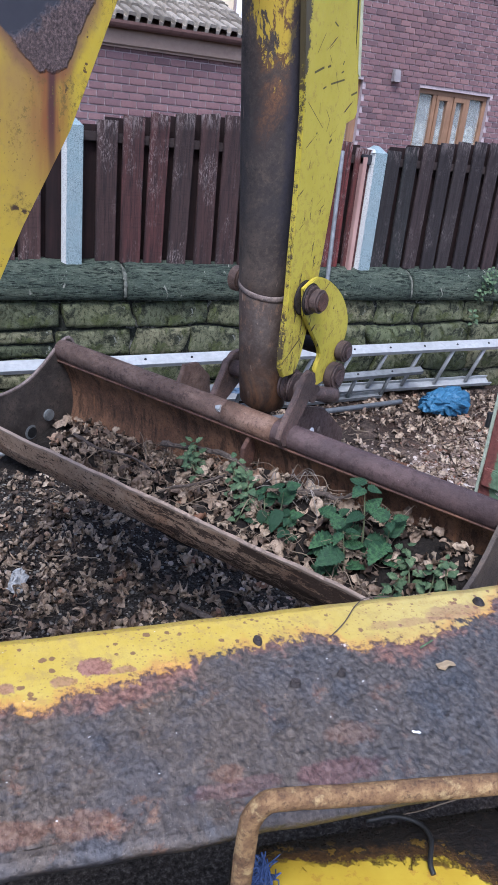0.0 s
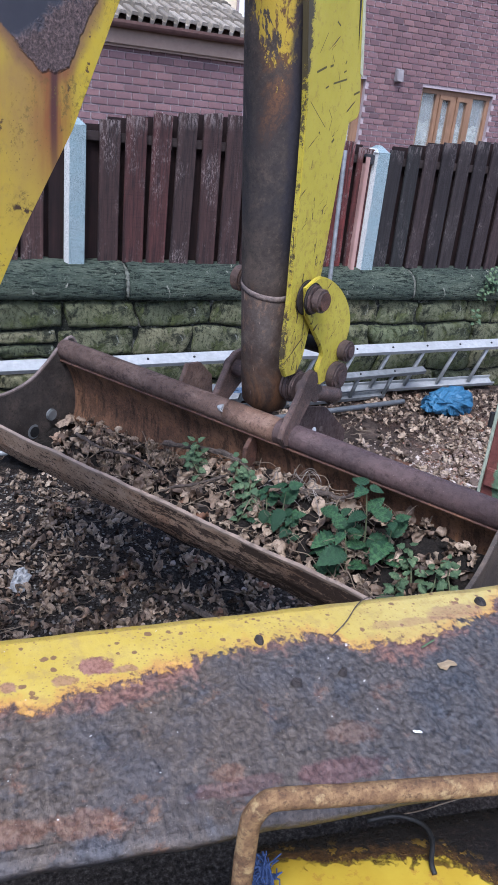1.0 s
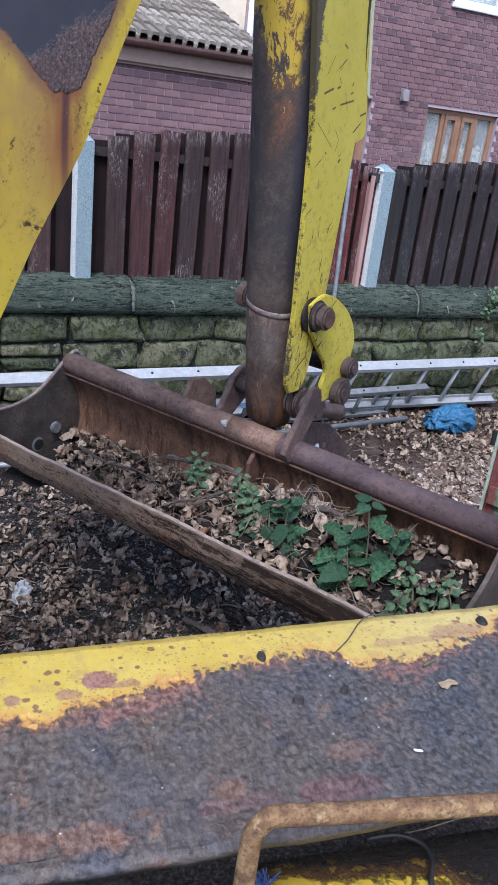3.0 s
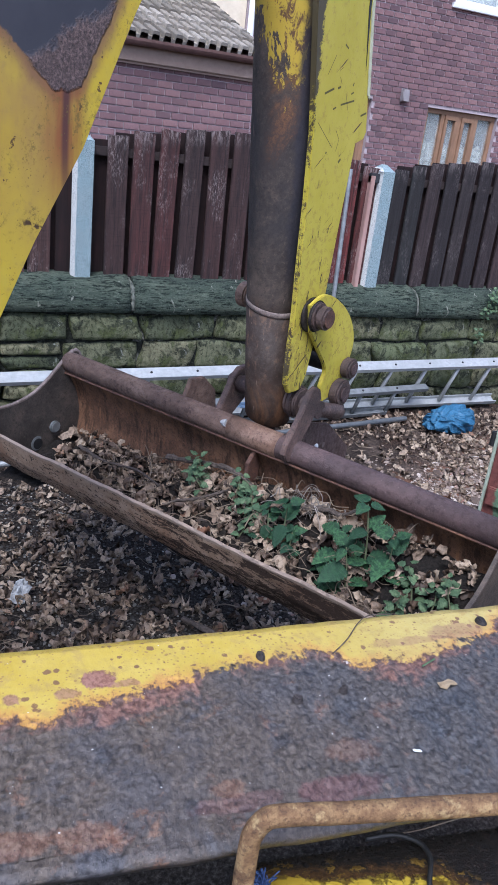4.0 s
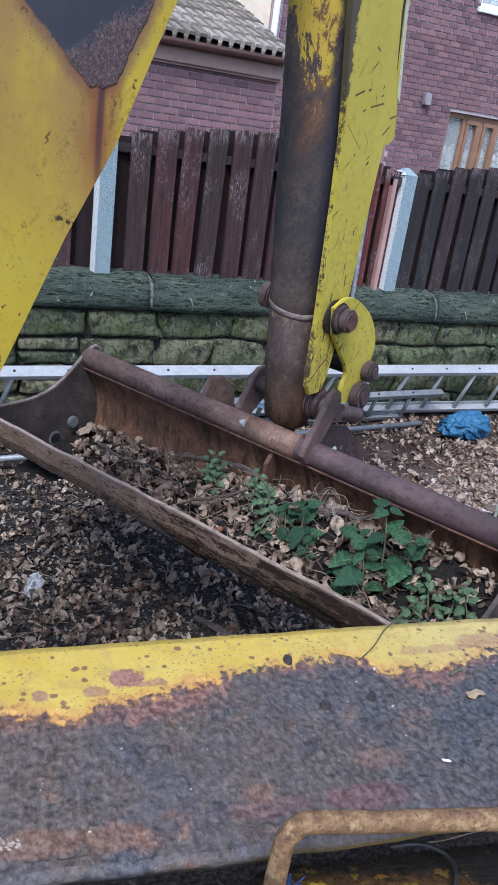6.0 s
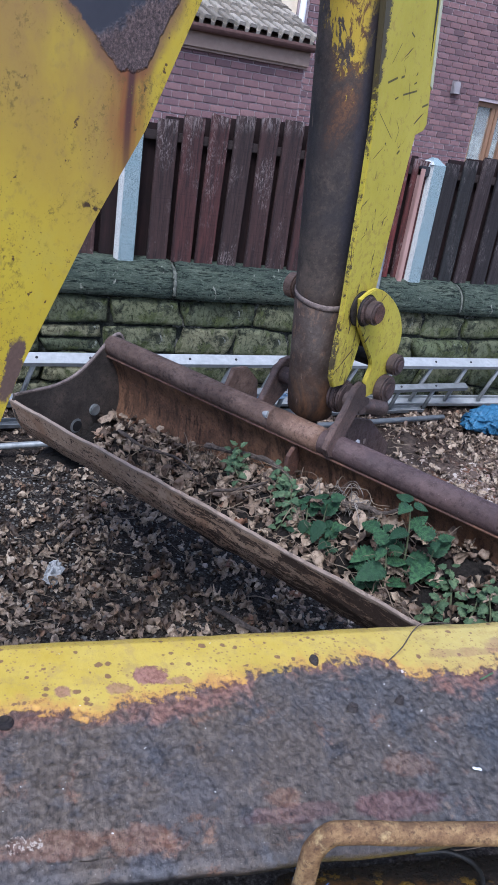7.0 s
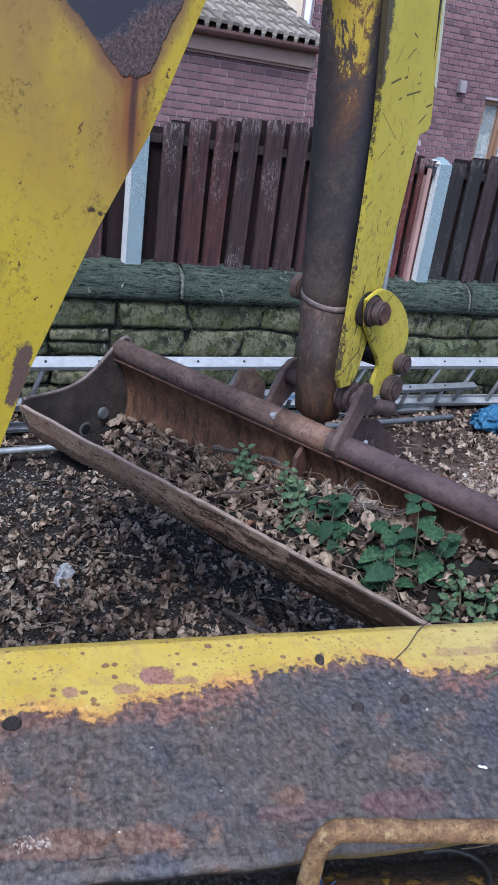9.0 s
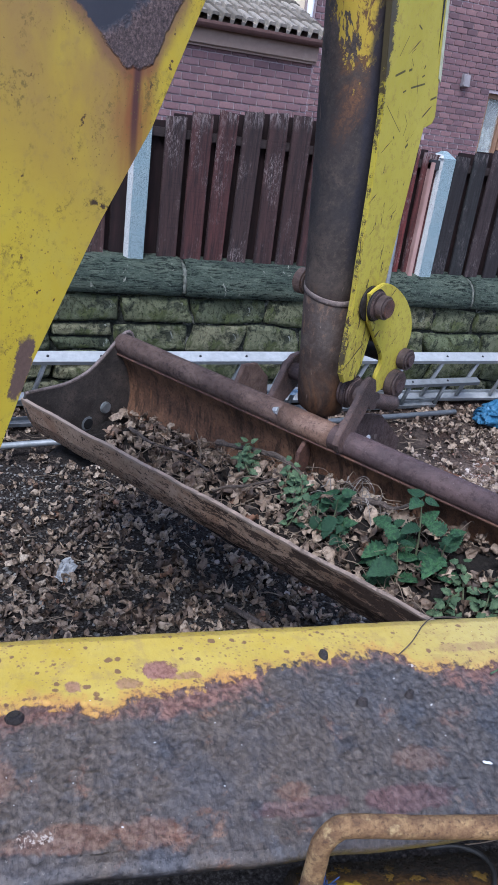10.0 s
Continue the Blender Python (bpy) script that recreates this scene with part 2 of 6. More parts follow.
def concrete_paint():
    k = Mat("speckled_concrete", 0.9)
    n = k.noise(190, 5, 0.75)
    c = k.ramp(n, (0.36, (0.085, 0.115, 0.122)), (0.5, (0.22, 0.285, 0.295)), (0.68, (0.37, 0.43, 0.435)))
    c = k.mix(k.band(k.noise(6, 6, 0.7), 0.45, 0.7, 0, 0.55), c, (0.2, 0.29, 0.31))
    c = k.mix(k.band(k.noise(22, 6, 0.7), 0.62, 0.7, 0, 0.6), c, (0.1, 0.13, 0.12))
    # left chamfer paler: the lit left face is put into the colour
    c = k.mix(k.band(k.math("ADD", k.xyz()[0], k.math("MULTIPLY_ADD", k.noise(12, 6, 0.7), 0.012, -0.006)), -0.031, -0.036, 0, 0.85), c, k.mix(k.band(n, 0.35, 0.55), (0.3, 0.3, 0.28), (0.56, 0.55, 0.52)))
    k.relief(n, 0.6, 0.003)
    return k.done(c)


def boom_paint():
    """Worn yellow paint with a dark bare patch and rust that has run from it."""
    k = Mat("worn_yellow_boom_paint", 0.5)
    a, b, c = k.xyz()
    wob, fine, grit = k.noise(14, 6, 0.7), k.noise(120, 7, 0.75), k.noise(230, 5, 0.7)
    left = k.math("MULTIPLY", k.line(b, c, (-0.95, 0.946), (-1.07, 1.038)), -1.0)
    right = k.math("MULTIPLY", k.line(b, c, (-0.801, 1.086), (-0.868, 0.965)), -1.0)
    low = k.line(b, c, (-0.95, 0.936), (-0.868, 0.955))
    inside = k.math("MINIMUM", k.math("MINIMUM", left, right), low)
    edge = k.math("ADD", inside, k.math("MULTIPLY_ADD", wob, 0.04, -0.02))
    yellow = k.ramp(k.noise(2.6, 6, 0.65), (0.3, (0.47, 0.325, 0.022)), (0.7, (0.56, 0.425, 0.035)))
    yellow = k.mix(k.band(k.noise(45, 6, 0.75), 0.52, 0.66, 0, 0.55), yellow, (0.36, 0.26, 0.05))
    yellow = k.mix(k.band(k.noise(7, 6, 0.7), 0.52, 0.66, 0, 0.3), yellow, (0.5, 0.4, 0.07))
    tan = k.math("MULTIPLY", k.band(edge, -0.42, -0.03), k.band(k.noise(4, 5, 0.65, stretch=(1, 1, 0.55)), 0.25, 0.56, 0.25, 1.0))
    tan = k.math("MULTIPLY", tan, k.band(b, -0.86, -0.95))
    col = k.mix(k.math("MULTIPLY", tan, 0.85), yellow, (0.31, 0.175, 0.065))
    rim = k.math("MULTIPLY", k.band(edge, -0.03, 0.0), 0.85)
    col = k.mix(rim, col, (0.2, 0.1, 0.055))
    # rust run straight down from the tip
    run = k.math("ABSOLUTE", k.math("ADD", b, k.math("MULTIPLY_ADD", k.noise(3, 3), 0.02, 0.9)))
    down = k.math("MULTIPLY", k.band(c, 0.66, 0.88), k.band(c, 0.985, 0.95))
    col = k.mix(k.math("MULTIPLY", k.math("MULTIPLY", k.band(run, 0.075, 0.012), down), k.band(k.noise(10, 5, stretch=(1, 2.5, 0.4)), 0.3, 0.6, 0.35, 0.95)), col, (0.24, 0.085, 0.03))
    col = k.mix(k.math("MULTIPLY", k.band(run, 0.014, 0.003), k.math("MULTIPLY", down, 0.9)), col, (0.075, 0.032, 0.03))
    # chips, dots and smears
    chip = k.band(k.math("ADD", k.noise(55, 4, 0.6), k.band(k.noise(6, 3), 0.45, 0.7, 0, 0.07)), 0.70, 0.735)
    col = k.mix(chip, col, (0.1, 0.055, 0.02))
    mould = k.math("MULTIPLY", k.band(k.noise(10, 6, 0.7, 0.4), 0.49, 0.62), k.band(k.noise(95, 6, 0.75), 0.5, 0.6))
    col = k.mix(k.math("MULTIPLY", mould, 0.75), col, (0.13, 0.095, 0.025))
    dots = k.band(k.math("ADD", k.noise(170, 3, 0.6), k.band(k.noise(8, 4), 0.42, 0.66, 0, 0.12)), 0.71, 0.76)
    col = k.mix(k.math("MULTIPLY", dots, 0.75), col, (0.16, 0.11, 0.03))
    scuff = k.band(k.math("ABSOLUTE", k.math("ADD", k.line(b, c, (-0.99, 0.705), (-0.93, 0.69)), k.math("MULTIPLY_ADD", k.noise(40, 4), 0.02, -0.01))), 0.006, 0.002)
    col = k.mix(k.math("MULTIPLY", scuff, k.math("MULTIPLY", k.band(b, -1.02, -1.0), k.band(k.noise(60, 3), 0.42, 0.5))), col, (0.06, 0.035, 0.02))
    # bare spot by the lower tip
    streak = k.math("ABSOLUTE", k.line(b, c, (-1.139, 0.461), (-1.158, 0.357)))
    streak = k.math("ADD", streak, k.math("MULTIPLY_ADD", k.noise(30, 6, 0.75), 0.05, -0.025))
    ends = k.math("ADD", c, k.math("MULTIPLY_ADD", k.noise(45, 5, 0.7), 0.06, -0.03))
    spot = k.math("MULTIPLY", k.band(streak, 0.02, 0.015), k.math("MULTIPLY", k.band(ends, 0.347, 0.362), k.band(ends, 0.471, 0.456)))
    col = k.mix(spot, col, k.mix(fine, (0.07, 0.045, 0.035), (0.19, 0.12, 0.09)))
    bare = k.band(edge, 0.0, 0.006)
    smooth_steel = k.ramp(k.noise(5, 5), (0.3, (0.036, 0.036, 0.044)), (0.7, (0.06, 0.058, 0.066)))
    rough_rust = k.ramp(k.math("ADD", k.math("MULTIPLY", fine, 0.5), k.math("MULTIPLY", grit, 0.5)), (0.38, (0.03, 0.022, 0.021)), (0.5, (0.105, 0.072, 0.064)), (0.62, (0.24, 0.165, 0.145)))
    flaky = k.band(k.math("ADD", k.line(b, c, (-0.99, 0.995), (-0.858, 1.07)), k.math("MULTIPLY_ADD", wob, 0.09, -0.045)), 0.01, -0.01)
    col = k.mix(bare, col, k.mix(flaky, smooth_steel, rough_rust))
    h = k.math("MULTIPLY", k.math("MULTIPLY", flaky, bare), k.math("ADD", fine, grit))
    k.relief(k.math("MULTIPLY_ADD", fine, 0.06, h), 0.6, 0.008)
    return k.done(col, k.band(bare, 0, 1, 0.45, 0.65))


SCUFFS = (((-0.004, 1.031), (0.043, 1.049), 0.004), ((0.061, 1.051), (0.077, 1.057), 0.004), ((0.088, 1.011), (0.161, 1.029), 0.0035), ((0.05, 0.996), (0.066, 1.003), 0.003), ((0.21, 0.992), (0.243, 1.003), 0.004), ((0.141, 1.065), (0.146, 1.075), 0.003), ((0.138, 1.044), (0.151, 1.05), 0.003), ((0.108, 1.044), (0.132, 1.0), 0.0012), ((-0.019, 0.958), (0.074, 0.897), 0.0014), ((0.082, 0.945), (0.106, 0.921), 0.0013), ((0.106, 0.921), (0.097, 0.888), 0.0013), ((0.12, 0.858), (0.132, 0.869), 0.005), ((0.044, 0.879), (0.048, 0.884), 0.004), ((-0.0, 1.078), (0.031, 1.131), 0.0013), ((0.069, 1.162), (0.089, 1.154), 0.003), ((0.066, 1.081), (0.08, 1.064), 0.0014))


def dipper_paint(name="scratched_yellow_paint", worn=0.0):
    k = Mat(name, 0.5)
    a, b, c = k.xyz()
    yellow = k.ramp(k.noise(4, 6, 0.65), (0.3, (0.4, 0.33, 0.028)), (0.7, (0.5, 0.42, 0.06)))
    yellow = k.mix(k.band(k.noise(22, 6, 0.7), 0.55, 0.7, 0, 0.4), yellow, (0.4, 0.3, 0.05))
    lower = k.math("ADD", k.band(c, 1.0, 0.3, 0.01, 0.1), worn)
    scratch = k.band(k.math("ADD", k.noise(70, 5, 0.65, 0.8, stretch=(1, 1, 0.22)), lower), 0.68, 0.71)
    tilted = k.node("ShaderNodeVectorRotate")
    k.put(tilted.inputs["Vector"], k.pos)
    tilted.inputs["Axis"].default_value, tilted.inputs["Angle"].default_value = (1, 0, 0), 0.9
    hatch = k.band(k.math("ADD", k.noise(60, 3, 0.5, 0.3, stretch=(1, 1, 0.08), pos=tilted.outputs[0]), k.math("MULTIPLY", lower, 0.45)), 0.715, 0.735)
    chips = k.band(k.math("ADD", k.noise(38, 7, 0.75), lower), 0.70, 0.73)
    yellow = k.mix(k.band(k.math("ADD", k.noise(48, 7, 0.75), lower), 0.56, 0.66, 0, 0.6), yellow, (0.3, 0.21, 0.045))
    col = k.mix(k.math("MAXIMUM", k.math("MAXIMUM", scratch, hatch), chips), yellow, (0.07, 0.045, 0.02))
    for p, q, w in (SCUFFS if not worn else ()):
        col = k.mix(k.math("MULTIPLY", k.dash(b, c, p, q, w), 0.9), col, (0.035, 0.028, 0.012))
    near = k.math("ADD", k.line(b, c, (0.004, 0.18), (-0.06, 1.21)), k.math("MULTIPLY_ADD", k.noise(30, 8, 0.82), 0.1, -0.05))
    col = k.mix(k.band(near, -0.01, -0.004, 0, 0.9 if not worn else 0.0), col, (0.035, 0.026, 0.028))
    k.relief(k.noise(60, 6), 0.3, 0.004)
    return k.done(col)


def ram_paint():
    """Rust-brown tube, paint left on its upper end."""
    k = Mat("rusty_ram_paint", 0.62, spec=0.25)
    a, b, c = k.xyz()
    fine, wob = k.noise(95, 7, 0.75), k.noise(9, 7, 0.75, 0.5, stretch=(1, 1, 0.6))
    brown = k.ramp(k.noise(8, 8, 0.72, 0.3), (0.32, (0.03, 0.024, 0.02)), (0.5, (0.072, 0.057, 0.047)), (0.66, (0.135, 0.1, 0.076)))
    brown = k.mix(k.band(fine, 0.52, 0.66, 0, 0.55), brown, (0.14, 0.1, 0.078))
    brown = k.mix(k.band(fine, 0.46, 0.36, 0, 0.6), brown, (0.03, 0.022, 0.02))
    brown = k.mix(k.band(k.noise(4, 5, 0.6), 0.55, 0.68, 0, 0.2), brown, (0.035, 0.032, 0.033))
    # barrel darker round the middle of its length
    dark_middle = k.math("MULTIPLY", k.band(k.math("ABSOLUTE", k.math("ADD", c, -0.8)), 0.3, 0.1), k.band(wob, 0.4, 0.56, 0.25, 0.8))
    brown = k.mix(dark_middle, brown, k.mix(fine, (0.018, 0.017, 0.019), (0.055, 0.05, 0.05)))
    foot = k.band(c, 0.46, 0.4)
    brown = k.mix(k.math("MULTIPLY", foot, k.band(k.noise(16, 7, 0.75), 0.35, 0.6, 0.3, 0.9)), brown, (0.03, 0.019, 0.014))
    brown = k.mix(k.math("MULTIPLY", foot, k.band(k.noise(30, 7, 0.75, stretch=(1, 1, 0.5)), 0.52, 0.64, 0.0, 0.6)), brown, (0.13, 0.075, 0.045))
    bottom = k.math("MULTIPLY", k.band(c, 0.22, 0.06), k.band(wob, 0.4, 0.62, 0.05, 0.6))
    brown = k.mix(bottom, brown, (0.2, 0.095, 0.042))
    marks = k.band(k.noise(50, 3, 0.5, 0.6, stretch=(1, 1, 0.16)), 0.68, 0.7, 0, 0.5)
    brown = k.mix(marks, brown, (0.25, 0.18, 0.14))
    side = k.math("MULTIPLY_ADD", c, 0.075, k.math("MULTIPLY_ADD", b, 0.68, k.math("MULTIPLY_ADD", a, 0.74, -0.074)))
    middle = k.band(k.math("ABSOLUTE", k.math("ADD", side, 0.01)), 0.075, 0.02)
    rusty = k.math("MULTIPLY", k.math("MULTIPLY", k.band(c, 0.74, 0.98), middle), k.band(wob, 0.44, 0.64, 0, 0.65))
    brown = k.mix(rusty, brown, k.mix(k.band(fine, 0.4, 0.6), (0.24, 0.11, 0.045), (0.1, 0.05, 0.028)))
    top = k.math("ADD", c, k.math("MULTIPLY_ADD", wob, 0.7, -0.35))
    top = k.math("ADD", top, k.math("MULTIPLY_ADD", middle, 0.12, -0.12))
    streak = k.noise(40, 6, 0.75, 0.8, stretch=(1, 1, 0.4))
    yellow = k.mix(k.band(streak, 0.5, 0.57), (0.44, 0.31, 0.035), (0.12, 0.065, 0.03))
    col = k.mix(k.band(top, 1.06, 1.075), brown, yellow)
    # blue-black on the barrel's right side as the camera sees it
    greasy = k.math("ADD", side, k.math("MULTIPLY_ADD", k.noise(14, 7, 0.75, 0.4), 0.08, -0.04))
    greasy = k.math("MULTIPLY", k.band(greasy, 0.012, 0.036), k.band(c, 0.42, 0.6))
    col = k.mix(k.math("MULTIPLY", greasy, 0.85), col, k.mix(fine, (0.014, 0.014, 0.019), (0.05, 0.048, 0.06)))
    k.relief(k.math("ADD", fine, wob), 0.45, 0.004)
    return k.done(col)


def bucket_paint(name, dark, mid, light, rough=0.6, streak=0.0):
    k = Mat(name, rough, spec=0.25)
    big, fine = k.noise(7, 8, 0.75, 0.4), k.noise(90, 8, 0.78)
    col = k.ramp(big, (0.32, dark), (0.5, mid), (0.68, light))
    col = k.mix(k.band(fine, 0.5, 0.62, 0, 0.75), col, dark)
    col = k.mix(k.band(k.noise(38, 7, 0.75, stretch=(1, 1, 0.45)), 0.58, 0.68, 0, 0.55), col, light)
    if streak:
        run = k.noise(30, 7, 0.72, 0.3, stretch=(1, 0.5, 0.18))
        col = k.mix(k.band(run, 0.5, 0.62, 0, streak), col, (dark[0] * 0.6, dark[1] * 0.6, dark[2] * 0.6))
        col = k.mix(k.band(run, 0.44, 0.36, 0, streak * 0.7), col, (light[0] * 1.1, light[1], light[2] * 0.8))
        pock = k.math("ADD", k.cells(75), k.math("MULTIPLY_ADD", k.noise(8, 4), 0.9, -0.36))
        col = k.mix(k.band(pock, 0.2, 0.12, 0, 0.8), col, (0.012, 0.009, 0.009))
    col = k.mix(k.band(k.noise(140, 5, 0.7), 0.62, 0.7, 0, 0.5), col, (light[0] * 1.5, light[1] * 1.45, light[2] * 1.4))
    k.relief(k.math("ADD", fine, k.math("MULTIPLY", big, 0.5)), 0.6, 0.006)
    return k.done(col)


def tube_paint():
    """Rusty brown at one end, darker purple-brown at the other."""
    k = Mat("rusty_purple_tube", 0.5, spec=0.3)
    a, b, c = k.xyz()
    big, fine = k.noise(9, 8, 0.75, 0.4, stretch=(0.6, 1, 1)), k.noise(110, 7, 0.78)
    rust = k.ramp(big, (0.32, (0.085, 0.054, 0.04)), (0.5, (0.175, 0.112, 0.083)), (0.68, (0.29, 0.195, 0.145)))
    purple = k.ramp(big, (0.32, (0.034, 0.022, 0.022)), (0.5, (0.07, 0.046, 0.045)), (0.68, (0.115, 0.075, 0.07)))
    col = k.mix(k.band(k.math("ADD", a, k.math("MULTIPLY_ADD", big, 0.5, -0.25)), -0.15, 0.25), rust, purple)
    col = k.mix(k.band(fine, 0.52, 0.64, 0, 0.6), col, (0.05, 0.034, 0.032))
    col = k.mix(k.band(k.noise(170, 4, 0.7), 0.66, 0.72, 0, 0.6), col, (0.36, 0.29, 0.27))
    blotch = k.noise(42, 7, 0.76)
    col = k.mix(k.band(blotch, 0.52, 0.64, 0, 0.6), col, (0.035, 0.023, 0.021))
    k.relief(k.math("ADD", fine, big), 0.7, 0.005)
    return k.done(col, k.band(blotch, 0.4, 0.6, 0.38, 0.7))


def lip_paint():
    """Dried mud over dark steel, scraped along its length."""
    k = Mat("muddy_cutting_edge", 0.85, spec=0.2)
    a, b, c = k.xyz()
    big, fine = k.noise(11, 8, 0.78, 0.4), k.noise(120, 7, 0.78)
    col = k.ramp(big, (0.3, (0.2, 0.135, 0.09)), (0.5, (0.34, 0.235, 0.16)), (0.7, (0.46, 0.34, 0.25)))
    along = k.noise(30, 8, 0.78, 0.5, stretch=(0.4, 1, 1.3))
    col = k.mix(k.band(k.noise(6, 7, 0.7, 0.5), 0.48, 0.64, 0, 0.65), col, (0.22, 0.12, 0.07))
    flakes = k.band(k.math("ADD", along, k.band(a, -0.6, 0.7, -0.05, 0.075)), 0.525, 0.56)
    col = k.mix(k.math("MULTIPLY", flakes, 0.93), col, k.mix(fine, (0.014, 0.009, 0.007), (0.06, 0.036, 0.026)))
    speck = k.band(k.math("ADD", k.noise(85, 5, 0.7), k.band(c, -0.2, -0.3, 0.0, 0.05)), 0.575, 0.61)
    col = k.mix(k.math("MULTIPLY", speck, 0.85), col, (0.022, 0.014, 0.011))
    col = k.mix(k.band(a, -0.1, 0.9, 0.0, 0.5), col, (0.045, 0.03, 0.022))
    rim = k.band(k.math("ADD", c, k.math("MULTIPLY_ADD", big, 0.016, -0.008)), -0.172, -0.164)
    col = k.mix(k.math("MULTIPLY", rim, 0.8), col, (0.36, 0.28, 0.22))
    col = k.mix(k.band(fine, 0.6, 0.7, 0, 0.4), col, (0.34, 0.28, 0.22))
    k.relief(k.math("ADD", fine, k.math("MULTIPLY", flakes, -0.9)), 0.8, 0.006)
    return k.done(col)


def paint_edge(x):
    """How far across the beam's top its yellow paint still reaches, at x along it."""
    return float(np.interp(x, PAINT_X, PAINT_Y))


def beam_paint():
    """Yellow paint along one edge, worn through a red primer to dark pitted steel."""
    k = Mat("pitted_beam_paint", 0.6, spec=0.3)
    x, y, z = k.xyz()
    tall = (1.0, 0.72, 1.0)
    grain, fine = k.noise(150, 5, 0.62, stretch=tall), k.noise(360, 4, 0.7, stretch=tall)
    mid, big = k.noise(38, 7, 0.7, 0.2, stretch=tall), k.noise(9, 6, 0.66, 0.3, stretch=tall)
    edge = k.ramp(k.math("ADD", x, 0.45), *[(px + 0.45, (py * 5,) * 3) for px, py in zip(PAINT_X, PAINT_Y)])
    far = k.math("SUBTRACT", y, k.math("MULTIPLY", edge, 0.2))
    far = k.math("ADD", far, k.math("MULTIPLY_ADD", mid, 0.075, -0.0375))
    far = k.math("ADD", far, k.math("MULTIPLY_ADD", grain, 0.03, -0.015))

    def blot(cx, cy, rx, ry, fray=0.9):
        """One stain of its own shape, frayed at its rim."""
        u = k.math("MULTIPLY_ADD", x, 1 / rx, -cx / rx)
        v = k.math("MULTIPLY_ADD", y, 1 / ry, -cy / ry)
        d = k.math("SQRT", k.math("ADD", k.math("MULTIPLY", u, u), k.math("MULTIPLY", v, v)))
        return k.band(k.math("ADD", d, k.math("MULTIPLY_ADD", mid, fray * 2, -fray)), 1.1, 0.75)

    steel = k.ramp(k.math("MULTIPLY_ADD", grain, 0.6, k.math("MULTIPLY", mid, 0.4)), (0.34, (0.042, 0.038, 0.038)), (0.48, (0.076, 0.068, 0.066)), (0.62, (0.115, 0.102, 0.096)))
    brown = k.ramp(grain, (0.34, (0.053, 0.042, 0.034)), (0.5, (0.09, 0.071, 0.056)), (0.64, (0.135, 0.108, 0.085)))
    steel = k.mix(k.band(big, 0.36, 0.54, 0, 0.9), steel, brown)
    steel = k.mix(k.band(k.noise(14, 6, 0.66, 0.3), 0.53, 0.64, 0, 0.6), steel, k.mix(k.band(grain, 0.4, 0.6), (0.026, 0.028, 0.035), (0.075, 0.079, 0.09)))
    rusty = k.mix(k.band(grain, 0.4, 0.6), (0.15, 0.07, 0.042), (0.24, 0.14, 0.09))
    steel = k.mix(k.band(k.noise(19, 6, 0.7, 0.3), 0.57, 0.68, 0, 0.7), steel, rusty)
    rose = k.mix(k.band(grain, 0.38, 0.62), (0.12, 0.052, 0.048), (0.21, 0.105, 0.095))
    for cx, cy, rx, ry, much, tone in ((0.058, -0.122, 0.055, 0.017, 0.6, rose), (-0.05, -0.118, 0.05, 0.012, 0.35, rose), (0.086, -0.075, 0.032, 0.018, 0.5, rusty), (-0.27, -0.122, 0.05, 0.016, 0.55, rusty),
                                       (-0.2, -0.127, 0.03, 0.018, 0.5, rusty), (-0.06, -0.1, 0.022, 0.012, 0.5, rusty), (0.29, -0.09, 0.03, 0.02, 0.5, rusty), (-0.36, -0.05, 0.04, 0.05, 0.5, rusty)):
        steel = k.mix(k.math("MULTIPLY", blot(cx, cy, rx, ry), much), steel, tone)
    # bare steel darker and bluer towards the beam's right end
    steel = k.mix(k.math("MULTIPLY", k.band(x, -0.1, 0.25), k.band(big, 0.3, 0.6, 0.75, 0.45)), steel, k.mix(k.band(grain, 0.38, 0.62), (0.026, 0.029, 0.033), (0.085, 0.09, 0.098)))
    steel = k.mix(k.math("MULTIPLY", blot(-0.3, -0.118, 0.014, 0.011, 1.6), k.band(fine, 0.52, 0.6)), steel, (0.42, 0.36, 0.3))
    steel = k.mix(k.band(fine, 0.62, 0.7, 0, 0.5), steel, (0.3, 0.27, 0.24))
    steel = k.mix(k.band(mid, 0.62, 0.7, 0, 0.45), steel, (0.24, 0.17, 0.12))
    # pits are darkened in the colour as well as in the relief
    steel = k.mix(k.band(grain, 0.4, 0.33, 0, 0.5), steel, (0.02, 0.018, 0.018))
    steel = k.mix(k.band(fine, 0.42, 0.35, 0, 0.6), steel, (0.02, 0.018, 0.018))
    primer = k.mix(k.band(grain, 0.38, 0.62), (0.11, 0.054, 0.042), (0.25, 0.135, 0.1))
    under = k.math("ADD", far, k.band(k.noise(7, 4), 0.38, 0.62, -0.004, 0.04))
    col = k.mix(k.math("MULTIPLY", k.band(under, -0.012, 0.02), k.band(mid, 0.36, 0.56, 0.35, 0.9)), steel, primer)
    yellow = k.ramp(k.noise(9, 6, 0.65), (0.3, (0.4, 0.285, 0.035)), (0.7, (0.49, 0.375, 0.085)))
    yellow = k.mix(k.band(x, 0.0, 0.35, 0, 0.6), yellow, (0.44, 0.37, 0.16))
    yellow = k.mix(k.band(k.noise(46, 7, 0.74), 0.48, 0.66, 0, 0.65), yellow, (0.33, 0.23, 0.08))
    yellow = k.mix(k.math("MULTIPLY", k.band(far, 0.03, 0.0), k.band(big, 0.42, 0.6, 0.2, 0.9)), yellow, (0.45, 0.22, 0.06))
    dot = k.math("ADD", k.cells(62), k.math("MULTIPLY_ADD", k.noise(11, 4, 0.6), 0.9, -0.42))
